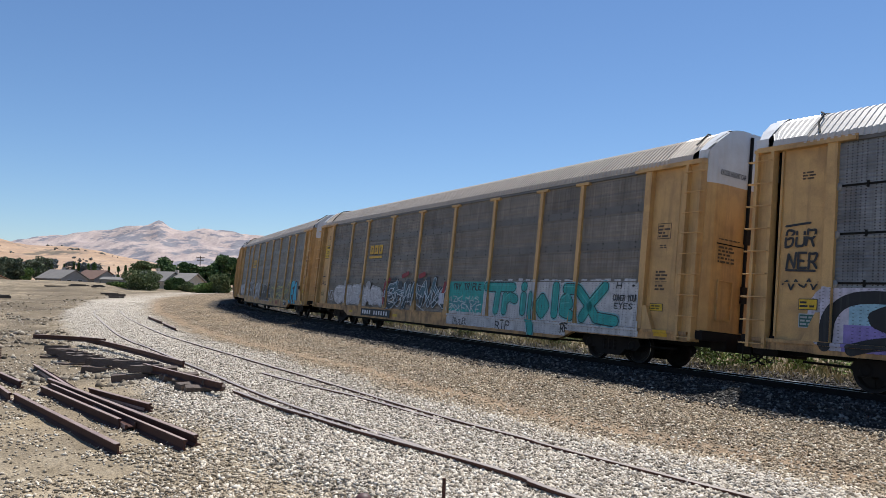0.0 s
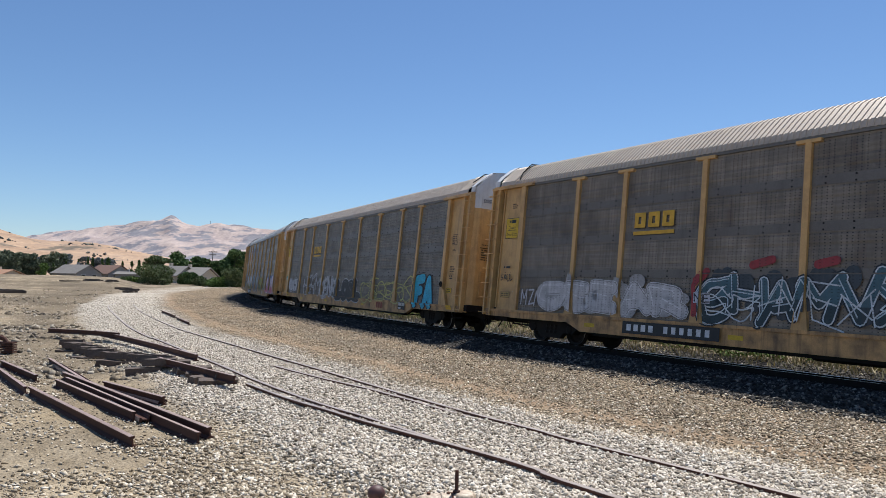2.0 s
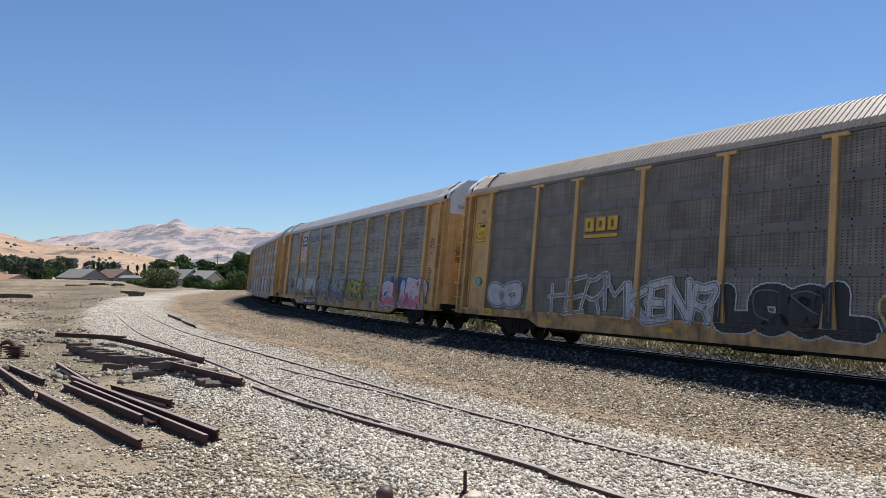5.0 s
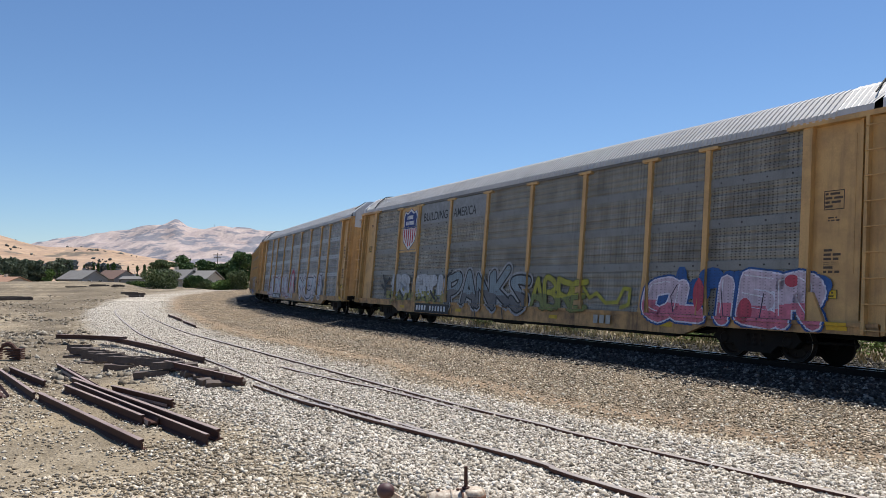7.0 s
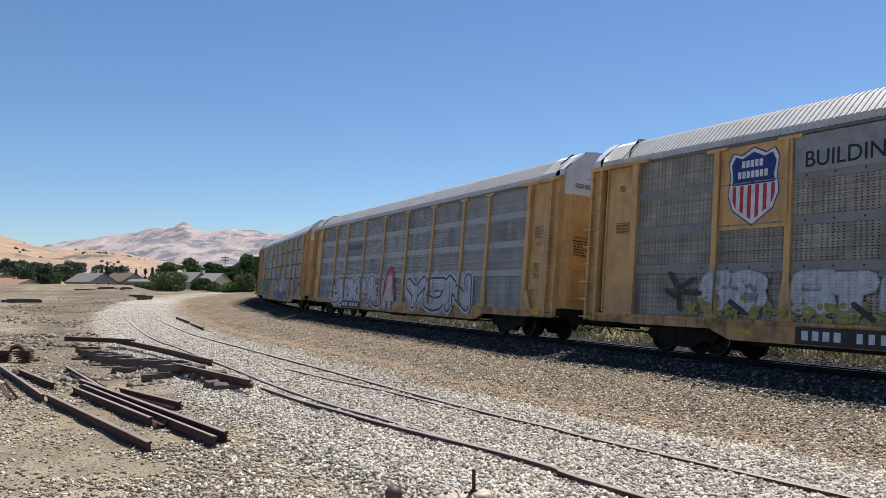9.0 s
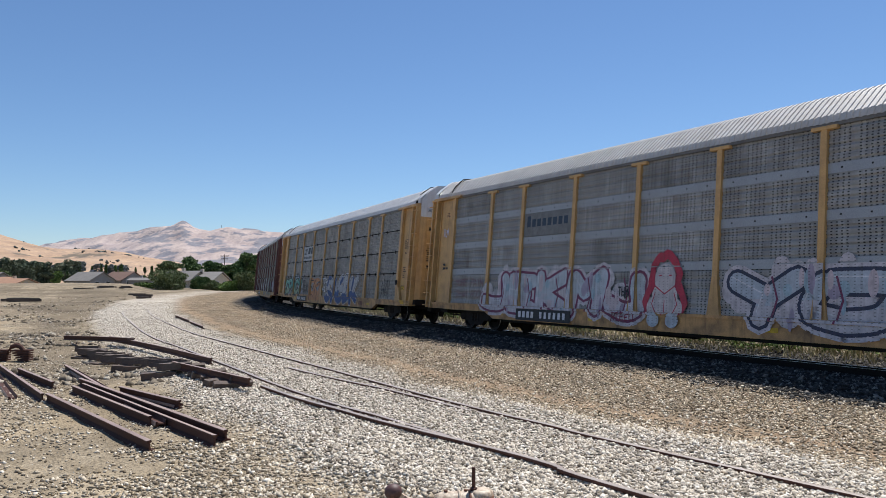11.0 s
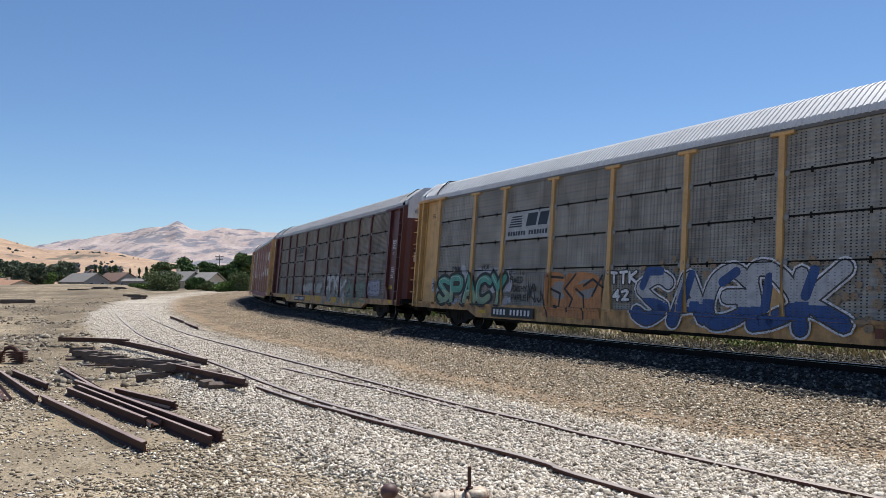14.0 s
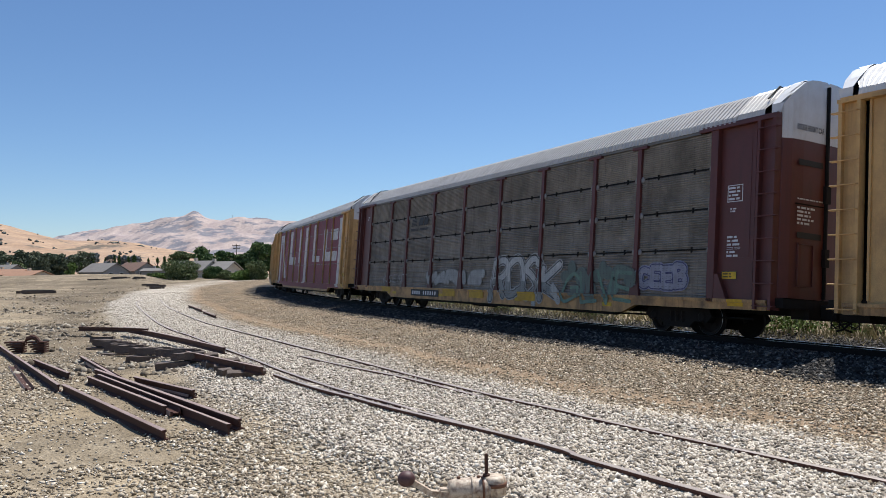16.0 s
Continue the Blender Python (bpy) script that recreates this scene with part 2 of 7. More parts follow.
# The siding's centre line, x for y.
SIDING = [(-30, 32.0), (7.08, 2.33), (9.0, 0.90), (10.67, -0.5), (14.0, -2.75), (16.4, -4.3), (18.87, -5.75), (23.2, -8.4), (25.1, -9.8), (31.0, -13.0), (46.6, -21.2), (52.4, -23.6), (70, -30.6), (84, -36.0), (100, -40.6), (122, -45.0), (150, -48.0), (220, -50)]
_sy = np.arange(-30.0, 220.0, 0.25)
_sx = np.interp(_sy, *zip(*SIDING))
for _ in range(60):
    _sx[1:-1] = (_sx[:-2] + 2 * _sx[1:-1] + _sx[2:]) / 4


def near_line(px, py, lx, ly, step=4):
    """Distance of points to a line, and the side: positive to the left of its run."""
    lx, ly = lx[::step], ly[::step]
    out, sgn = np.full(px.shape, 1e9), np.zeros(px.shape)
    for x0, y0, x1, y1 in zip(lx, ly, lx[1:], ly[1:]):
        dx, dy = x1 - x0, y1 - y0
        L2 = dx * dx + dy * dy
        k = np.clip(((px - x0) * dx + (py - y0) * dy) / L2, 0, 1)
        qx, qy = px - x0 - k * dx, py - y0 - k * dy
        d = np.hypot(qx, qy)
        m = d < out
        out[m] = d[m]
        sgn[m] = np.sign(dx * qy - dy * qx)[m]
    return out, sgn


def smooth(a, b, x):
    k = np.clip((x - a) / (b - a), 0, 1)
    return k * k * (3 - 2 * k)


def wobble(x, y, size, seed):
    """Smooth uneven ground: sums of waves at random angles."""
    r = np.random.RandomState(seed)
    out = 0
    for _ in range(7):
        a, ph, k = r.rand() * 6.28, r.rand() * 6.28, (0.6 + r.rand()) * 6.28 / size
        out = out + np.sin((x * math.cos(a) + y * math.sin(a)) * k + ph)
    return out / 7


def land(x, y):
    """Height of the ground, and how much of siding gravel, main line ballast with painted train shade, and brown track
    bed lies there.
    """
    x, y = np.asarray(x, float), np.asarray(y, float)
    dm, sm = near_line(x, y, _mx, _my, 8)
    ds, ss = near_line(x, y, _sx, _sy, 8)
    lat = dm * np.where(sm > 0, 1, -1)            # positive on the camera's side
    bed = 1 - smooth(2.3, 3.6, dm + 0.25 * wobble(x, y, 2.5, 5))
    ballast_shade = 1 - smooth(3.1, 4.5, dm + 0.4 * wobble(x, y, 2.5, 5))   # dark stone carried past the shoulder, across the train's shadow to deepen it
    w = np.where(ss > 0, 2.3, 2.2) + smooth(25, 80, y) * 0.6 + 0.35 * wobble(x, y, 4.0, 3)
    soft = np.where(ss < 0, 0.75, 0.4)
    grav = (1 - smooth(w - soft, w + soft, ds)) * (1 - 0.55 * smooth(55, 105, y) * np.clip(0.6 + wobble(x, y, 12, 61), 0, 1))
    left = smooth(0, 6, -x - 0.2 * y) * smooth(18, 40, y)
    z = -0.16 + 0.05 * wobble(x, y, 9, 1) + 0.02 * wobble(x, y, 1.6, 2) + left * (0.34 * wobble(x, y, 14, 7) + 0.10 * wobble(x, y, 5, 8))
    z = z + smooth(70, 190, y) * 0.75 - smooth(400, 900, np.hypot(x, y)) * 2.0
    z = z * (1 - grav) + grav * (-0.05 + 0.015 * wobble(x, y, 1.1, 4))
    top = RAIL_Z - 0.17 + np.clip(lat, -1.4, 1.4) * CANT
    z = z * (1 - bed) + bed * top
    # a low bank with scrub before the houses
    q = x / np.maximum(y, 1.0)
    bank = (1 - smooth(-0.475, -0.425, q)) * (1 + 0.12 * wobble(x, y, 18, 51))
    z = z + 1.25 * smooth(98, 124, y + 3 * wobble(x, y, 16, 52)) * (1 - smooth(165, 190, y)) * bank * (1 - grav)
    brown = np.where((lat > 0) & (ss < 0), 1.0, 0.0)
    clay = np.exp(-((ds - 3.3 - 0.3 * wobble(x, y, 6, 9)) / 0.36) ** 2) * brown * (1 - ballast_shade)
    soil = smooth(26, 60, y) * np.clip(0.45 + 0.9 * wobble(x, y * 2.2, 30, 12), 0, 1) * (1 - brown) * (1 - grav)
    shoulder = np.exp(-((ds - 4.2 - 0.8 * wobble(x, y, 9, 71)) / 1.3) ** 2) * np.where((ss > 0) | (brown < 0.5), 1.0, 0.0) * smooth(12, 20, y)
    soil = np.maximum(soil, 0.75 * shoulder * (1 - grav) * (1 - brown))
    soil = np.maximum(soil, bank * smooth(97, 104, y) * (1 - smooth(113, 124, y)) * np.clip(0.6 + wobble(x * 0.6, y, 7, 53), 0, 1) * (1 - grav))
    return z, grav, ballast_shade, brown, clay, soil


def ground_material():
    m, n, l, b = shader("earth", 0.95)
    b.inputs["Specular IOR Level"].default_value = 0.1
    co = n.new("ShaderNodeTexCoord").outputs["Object"]
    att = n.new("ShaderNodeAttribute")
    att.attribute_name = "cover"
    sp = n.new("ShaderNodeSeparateColor")
    l.new(att.outputs["Color"], sp.inputs[0])
    fine = noise_node(n, l, 28, 6, 0.7, co)
    mid = noise_node(n, l, 2.2, 5, 0.6, co)
    wide = noise_node(n, l, 0.22, 4, 0.55, co)
    vor = n.new("ShaderNodeTexVoronoi")
    vor.inputs["Scale"].default_value = 24
    l.new(co, vor.inputs["Vector"])
    dirt = ramp(n, l, mid, [(0.3, (0.30, 0.235, 0.152)), (0.5, (0.42, 0.335, 0.228)), (0.72, (0.53, 0.435, 0.305))])
    dirt = mix(n, l, ramp(n, l, wide, [(0.40, (0, 0, 0)), (0.62, (0.7,) * 3)]), dirt, (0.235, 0.185, 0.125))
    worn = noise_node(n, l, 0.7, 6, 0.7, co, (1.0, 0.45, 1.0))
    dirt = mix(n, l, 1.0, dirt, ramp(n, l, worn, [(0.30, (0.50, 0.49, 0.47)), (0.48, (0.95,) * 3), (0.70, (1.25, 1.22, 1.15))]), "MULTIPLY")
    vor2 = n.new("ShaderNodeTexVoronoi")
    vor2.inputs["Scale"].default_value = 30
    l.new(co, vor2.inputs["Vector"])
    brown = ramp(n, l, vor2.outputs["Color"], [(0.15, (0.085, 0.064, 0.042)), (0.5, (0.27, 0.208, 0.14)), (0.85, (0.58, 0.475, 0.345))])
    brown = mix(n, l, 1.0, brown, ramp(n, l, mid, [(0.3, (0.66, 0.67, 0.68)), (0.7, (1.12, 1.04, 0.96))]), "MULTIPLY")
    brown = mix(n, l, 1.0, brown, ramp(n, l, worn, [(0.34, (0.72, 0.73, 0.75)), (0.62, (1.08, 1.05, 1.0))]), "MULTIPLY")
    col = mix(n, l, sp.outputs[2], dirt, brown)
    at2 = n.new("ShaderNodeAttribute")
    at2.attribute_name = "tint"
    sp2 = n.new("ShaderNodeSeparateColor")
    l.new(at2.outputs["Color"], sp2.inputs[0])
    col = mix(n, l, math_node(n, l, "MULTIPLY", sp2.outputs[0], 0.75), col, (0.40, 0.282, 0.178))
    col = mix(n, l, math_node(n, l, "MULTIPLY", sp2.outputs[1], 0.85), col, (0.15, 0.118, 0.082))
    stone = ramp(n, l, vor.outputs["Color"], [(0.1, (0.22, 0.188, 0.145)), (0.5, (0.55, 0.475, 0.38)), (0.9, (0.80, 0.71, 0.59))])
    col = mix(n, l, sp.outputs[0], col, stone)
    # ballast tone lowered to deepen the shade beside the train
    ball = ramp(n, l, vor.outputs["Color"], [(0.1, (0.02, 0.019, 0.018)), (0.5, (0.05, 0.046, 0.043)), (0.9, (0.11, 0.10, 0.09))])
    col = mix(n, l, sp.outputs[1], col, ball)
    col = mix(n, l, 1.0, col, ramp(n, l, fine, [(0.3, (0.6,) * 3), (0.7, (1.2,) * 3)]), "MULTIPLY")
    l.new(col, b.inputs["Base Color"])
    h = math_node(n, l, "ADD", vor.outputs["Distance"], math_node(n, l, "MULTIPLY", fine, 0.7))
    bump(n, l, b, h, 0.8, 0.03)


ground_material()


def graded(lo, hi, a, b, step, grow):
    """Coordinates that are dense from a to b and spread out beyond."""
    mid = list(np.arange(a, b, step))
    up, k = [], step
    while (up[-1] if up else mid[-1]) < hi:
        k *= grow
        up.append((up[-1] if up else mid[-1]) + k)
    dn, k = [], step
    while (dn[-1] if dn else mid[0]) > lo:
        k *= grow
        dn.append((dn[-1] if dn else mid[0]) - k)
    return np.array(dn[::-1] + mid + up)


def build_ground():
    xs, ys = graded(-4500, 4500, -26, 16, 0.22, 1.09), graded(-300, 4800, 4, 62, 0.3, 1.06)
    X, Y = np.meshgrid(xs, ys)
    z, grav, bed, brown, clay, soil = land(X.ravel(), Y.ravel())
    V = np.stack([X.ravel(), Y.ravel(), z], 1)
    nx, ny = len(xs), len(ys)
    i = (np.arange(ny - 1)[:, None] * nx + np.arange(nx - 1)[None, :]).ravel()
    me = raw_mesh("ground", V, np.stack([i, i + 1, i + nx + 1, i + nx], 1), "earth")
    me.polygons.foreach_set("use_smooth", np.ones(len(me.polygons), bool))
    a = me.attributes.new("cover", "FLOAT_COLOR", "POINT")
    a.data.foreach_set("color", np.stack([grav, bed, brown, np.ones_like(grav)], 1).astype(np.float32).ravel())
    a = me.attributes.new("tint", "FLOAT_COLOR", "POINT")
    a.data.foreach_set("color", np.stack([clay, soil, soil * 0, np.ones_like(grav)], 1).astype(np.float32).ravel())
    tagged(new("ground", me), "dry tan dirt and pale gravel beside the railway", "ground", kind="structure")


build_ground()


# ---- rails ----
RAIL = [(-0.07, 0), (0.07, 0), (0.07, 0.012), (0.012, 0.035), (0.012, 0.125), (0.036, 0.135), (0.036, 0.168), (0.028, 0.172), (-0.028, 0.172), (-0.036, 0.168), (-0.036, 0.135), (-0.012, 0.125), (-0.012, 0.035), (-0.07, 0.012)]


def rail_sweep(pts, roll=0.0, size=1.0):
    """A rail along points (the middle of its foot); roll leans its section."""
    bm = bmesh.new()
    rings = []
    for i, p in enumerate(pts):
        p = Vector(p)
        d = Vector(pts[min(i + 1, len(pts) - 1)]) - Vector(pts[max(i - 1, 0)])
        d.normalize()
        a = Vector((-d.y, d.x, 0)).normalized()
        up = d.cross(a) * -1
        if up.z < 0:
            up = -up
        c, s = math.cos(roll), math.sin(roll)
        rings.append([bm.verts.new(p + a * (u * c - v * s) + up * (u * s + v * c)) for u, v in ((size * ru, size * rv) for ru, rv in RAIL)])
    k = len(RAIL)
    for u, v in zip(rings, rings[1:]):
        for j in range(k):
            bm.faces.new((u[j], u[(j + 1) % k], v[(j + 1) % k], v[j])).material_index = 1 if 5 < j < 9 else 0
    bm.faces.new(rings[0])
    bm.faces.new(rings[-1][::-1])
    return bm


def main_line():
    track = tagged(new("railway_track"), "curved main line track on dark grey ballast", "railway track", kind="structure")
    for side in (1, -1):
        pts = []
        for s in np.arange(-120, 220, 2.0):
            p, q = main_at(s), main_at(s + 0.5)
            n = Vector((-(q - p).y, (q - p).x)).normalized()
            w = side * 0.7525
            pts.append((p.x + n.x * w, p.y + n.y * w, RAIL_Z + w * CANT - 0.172))
        # near-black sides: the train's shade is put into the rail's colour
        part("rail", rail_sweep(pts), ["dark_steel", "rail_bright"], track, "steel rail with a polished head")
    bm = bmesh.new()
    box(bm, -0.11, 0.11, -1.3, 1.3, -0.16, 0.0)
    bmesh.ops.bevel(bm, geom=list(bm.edges), offset=0.012, segments=1, affect="EDGES")
    me = mesh_from("sleeper", bm, "tie_wood")
    for s in np.arange(-40, 100, 0.52):
        p, q = main_at(s), main_at(s + 0.5)
        u = (q - p).normalized()
        ob = part("sleeper", me, None, track)
        ob.matrix_local = Matrix.Translation((p.x, p.y, RAIL_Z - 0.165)) @ Matrix.Rotation(math.atan2(u.y, u.x), 4, "Z") @ Matrix.Rotation(CANT, 4, "X")


def siding():
    track = tagged(new("siding_track"), "disused siding half buried in pale gravel", "railway track", kind="structure")

    lines = (
        ("rusty rail cut off at its end", [(24.0, -21.2), (8.0, -1.2), (1.74, 6.61), (0.91, 7.84), (0.36, 8.53), (-1.14, 10.2), (-1.8, 11.02), (-2.7, 12.11), (-3.75, 13.60)], 0.015),
        ("rusty switch rail", [(0.42, 8.62), (-1.12, 10.57), (-1.87, 11.47), (-2.72, 12.65), (-3.84, 14.35), (-4.87, 16.04), (-6.39, 18.47), (-9.03, 22.7), (-10.41, 24.8), (-13.68, 30.62), (-21.85, 46.5), (-24.6, 53.5)], -0.004),
        ("rusty rail sunk in gravel", [(25.2, -20.3), (9.2, -0.3), (2.25, 8.52), (1.19, 10.02), (0.47, 10.98), (-0.36, 12.2), (-1.57, 14.1), (-3.11, 16.55), (-4.25, 18.3), (-6.45, 21.75), (-8.72, 25.3), (-11.28, 29.55), (-17.47, 41.16), (-22.97, 52.7)], -0.004),
        ("rusty switch rail", [(0.40, 10.94), (-0.45, 12.02), (-1.02, 12.82), (-1.53, 13.53), (-2.77, 15.04), (-4.0, 16.7)], -0.008))
    for label, pts, drop in lines:
        part("rail", rail_sweep([(x, y, -0.172 + drop - 0.03 * smooth(16, 45, y) - (0.035 * max(0, 1 - i / 5) if "switch" in label else 0)) for i, (x, y) in enumerate(soften(pts))]), ["rail_rust", "rail_head"], track, label)


def soften(pts):
    """A smooth line through points (Catmull-Rom)."""
    P = [Vector(p) for p in pts]
    P = [2 * P[0] - P[1]] + P + [2 * P[-1] - P[-2]]
    out = []
    for a, b, c, d in zip(P, P[1:], P[2:], P[3:]):
        for k in range(4):
            t = k / 4
            out.append(0.5 * (2 * b + (c - a) * t + (2 * a - 5 * b + 4 * c - d) * t * t + (3 * b - a - 3 * c + d) * t ** 3))
    return out + [P[-2]]


main_line()
siding()


# ---- autorack cars ----
POSTS = (-11.70, -8.95, -6.95, -4.18, -1.40, 1.40, 4.18, 6.95, 8.95, 11.70)
LEVELS = (0.94, 2.19, 3.22, 4.24, 5.18)
CACHE = {}


def shared(key, fn, mats):
    """One mesh for all alike parts."""
    k = (key, str(mats))
    if k not in CACHE:
        CACHE[k] = mesh_from(key, fn(), mats)
    return CACHE[k]


def screen_sheet(w, h, ribs, depth=0.012):
    """A pressed steel sheet, w wide and h high, with level ribs; its face looks to +y."""
    def make():
        bm = bmesh.new()
        prof = []
        for i in range(ribs):
            z = h * i / ribs
            r = h / ribs
            prof += [(depth, z), (depth, z + r * 0.46), (0.0, z + r * 0.64), (0.0, z + r * 0.82)]
        prof += [(depth, h)]
        prof += [(-0.02, h), (-0.02, 0)]
        prism(bm, prof, -w / 2, w / 2, 0, "x")
        return bm
    return make


def band(w, double):
    """A smooth bolted strip across a column of screens."""
    def make():
        bm = bmesh.new()
        box(bm, -w / 2, w / 2, 1.45, 1.476, -0.11, 0.11)
        k = max(3, int(w / 0.6))
        for i in range(k):
            x = -w / 2 + w * (i + 0.5) / k
            for z in ((-0.07, 0.07) if double else (0.0,)):
                box(bm, x - 0.018, x + 0.018, 1.47, 1.486, z - 0.018, z + 0.018, 1)
        return bm
    return make


def seam(w):
    """A dark open joint between rows of screens, with its clips."""
    def make():
        bm = bmesh.new()
        box(bm, -w / 2, w / 2, 1.45, 1.474, -0.025, 0.02)
        for x in (-w * 0.25, w * 0.25):
            box(bm, x - 0.022, x + 0.022, 1.45, 1.49, -0.08, 0.06)
        for x in (-w * 0.5 + 0.045, w * 0.5 - 0.045):
            lathe(bm, [(0.04, 1.46), (0.085, 1.475), (0.09, 1.50), (0.05, 1.515)], "y", 9, 1, Matrix.Translation((x, 0, -0.02)))
        return bm
    return make


def side_post():
    bm = bmesh.new()
    box(bm, -0.075, 0.075, 1.40, 1.545, 1.9, 5.10)
    box(bm, -0.30, 0.30, 1.42, 1.56, 5.10, 5.18)
    prism(bm, [(-0.075, 1.9), (0.075, 1.9), (0.17, 1.10), (0.21, 0.86), (-0.21, 0.86), (-0.17, 1.10)], 1.40, 1.555)
    return bm


def end_post():
    bm = bmesh.new()
    box(bm, -0.11, 0.11, 1.36, 1.56, 0.86, 5.18)
    return bm


def sill():
    bm = bmesh.new()
    prism(bm, [(-13.35, 0.92), (13.35, 0.92), (13.35, 0.70), (12.1, 0.70), (11.9, 0.68), (9.0, 0.68), (8.4, 0.44), (-8.4, 0.44), (-9.0, 0.68), (-11.9, 0.68), (-12.1, 0.70), (-13.35, 0.70)], 1.38, 1.52)
    box(bm, -13.35, 13.35, 1.50, 1.56, 0.86, 0.94)
    return bm


def shallow_sill():
    """The sill of the side away from the yard, with no deep belly."""
    bm = bmesh.new()
    box(bm, -13.35, 13.35, 1.38, 1.52, 0.70, 0.92)
    box(bm, -13.35, 13.35, 1.50, 1.56, 0.86, 0.94)
    return bm


def lower_beam():
    bm = bmesh.new()
    prism(bm, [(-8.4, 0.56), (8.4, 0.56), (7.9, 0.36), (-7.9, 0.36)], 1.16, 1.40)
    return bm


def roof_mesh():
    """A ribbed roof with sloped shoulders."""
    bm = bmesh.new()
    prof = [(1.51, 5.24), (1.47, 5.42), (1.22, 5.68), (0.92, 5.98), (0.72, 6.10), (0.40, 6.17)]
    prof = prof + [(0, 6.20)] + [(-y, z) for y, z in prof[::-1]]
    pitch = 0.150
    xs, dep = [], []
    x = -12.35
    while x < 12.35:
        for k, d in ((0, 0.0), (0.30, 0.0), (0.40, 0.024), (0.85, 0.024), (0.95, 0.0)):
            xs.append(x + pitch * k)
            dep.append(d)
        x += pitch
    rings = []
    for x, d in zip(xs, dep):
        ring = []
        for y, z in prof:
            nrm = Vector((y * 0.6, z - 5.0)).normalized()
            ring.append(bm.verts.new((x, y + nrm.x * d, z + nrm.y * d)))
        rings.append(ring)
    for u, v in zip(rings, rings[1:]):
        for j in range(len(prof) - 1):
            bm.faces.new((u[j], v[j], v[j + 1], u[j + 1]))
    return bm


def roof_end():
    """The smooth roof sheet over an end door, with its seam."""
    bm = bmesh.new()
    prof = [(1.51, 5.24), (1.47, 5.42), (1.22, 5.68), (0.92, 5.98), (0.72, 6.10), (0.40, 6.17), (0, 6.20)]
    prof = prof + [(-y, z) for y, z in prof[-2::-1]]
    xs = [12.33]
    while xs[-1] < 13.30:
        xs += [xs[-1] + 0.02, xs[-1] + 0.11, xs[-1] + 0.14]
    rings = []
    for i, x in enumerate(xs):
        lift = 0.035 if i % 3 else 0.05
        cut = 0.16 * max(0.0, (x - 12.9) / 0.35)      # the lower corner is cut back
        rings.append([bm.verts.new((x - cut * (1.0 if z < 5.5 else 0.0), y * (1 + 0.004), z + lift)) for y, z in prof])
    for u, v in zip(rings, rings[1:]):
        for j in range(len(prof) - 1):
            bm.faces.new((u[j], v[j], v[j + 1], u[j + 1]))
    return bm


END_PLAN = [(13.32, 1.44), (13.52, 1.36), (13.62, 1.15), (13.66, 0.80), (13.67, 0.03)]


def end_leaf(z0, z1, side):
    """One leaf of the curved end doors, from z0 to z1."""
    def make():
        bm = bmesh.new()
        plan = [(x, y * side) for x, y in END_PLAN]
        rows = []
        zs = [z0, z1] if z1 < 5.28 else [z0, 5.30, 5.52, 5.80, 6.10, 6.18, 6.22]
        for z in zs:
            lim = np.interp(z, [5.28, 5.52, 5.80, 6.10, 6.17, 6.24], [1.44, 1.43, 1.16, 0.80, 0.66, 0.2])
            rows.append([(x, max(-lim, min(lim, y)), z) for x, y in plan])
        for dx in (0, -0.05):
            vv = [[bm.verts.new((x + dx, y, z)) for x, y, z in r] for r in rows]
            for a, b in zip(vv, vv[1:]):
                for j in range(len(plan) - 1):
                    f = (a[j], a[j + 1], b[j + 1], b[j])
                    if len({tuple(v.co) for v in f}) > 2:
                        bm.faces.new(f if dx == 0 else f[::-1])
        if z1 > 5.28:
            cap = [(1.44, 5.25), (1.43, 5.52), (1.16, 5.80), (0.80, 6.10), (0.66, 6.18), (0.0, 6.24)]
            for (ya, za), (yb, zb) in zip(cap, cap[1:]):
                bm.faces.new([bm.verts.new(v) for v in ((13.27, ya * side * 1.012, za + 0.012), (13.50, ya * side * 1.012, za + 0.012), (13.60, yb * side * 1.012, zb + 0.012), (13.27, yb * side * 1.012, zb + 0.012))])
        return bm
    return make


def ladder():
    bm = bmesh.new()
    box(bm, 13.09, 13.42, 1.44, 1.47, 0.72, 5.17)
    box(bm, 13.11, 13.40, 1.466, 1.474, 1.9, 1.93)
    box(bm, 13.11, 13.40, 1.466, 1.474, 3.4, 3.43)
    return bm


def stile():
    bm = bmesh.new()
    box(bm, 13.02, 13.09, 1.38, 1.60, 0.72, 5.17)
    return bm


def corner_stile():
    bm = bmesh.new()
    prism(bm, [(13.42, 1.30), (13.42, 1.58), (13.50, 1.58), (13.50, 1.36), (13.53, 1.30)], 0.72, 5.17)
    bmesh.ops.transform(bm, matrix=Matrix(((1, 0, 0, 0), (0, 0, 1, 0), (0, 1, 0, 0), (0, 0, 0, 1))), verts=bm.verts)
    return bm


def rung():
    bm = bmesh.new()
    tube(bm, [(13.04, 1.58, 0), (13.06, 1.655, 0), (13.62, 1.655, 0), (13.63, 1.56, 0), (13.50, 1.54, 0)], 0.015, 5)
    return bm


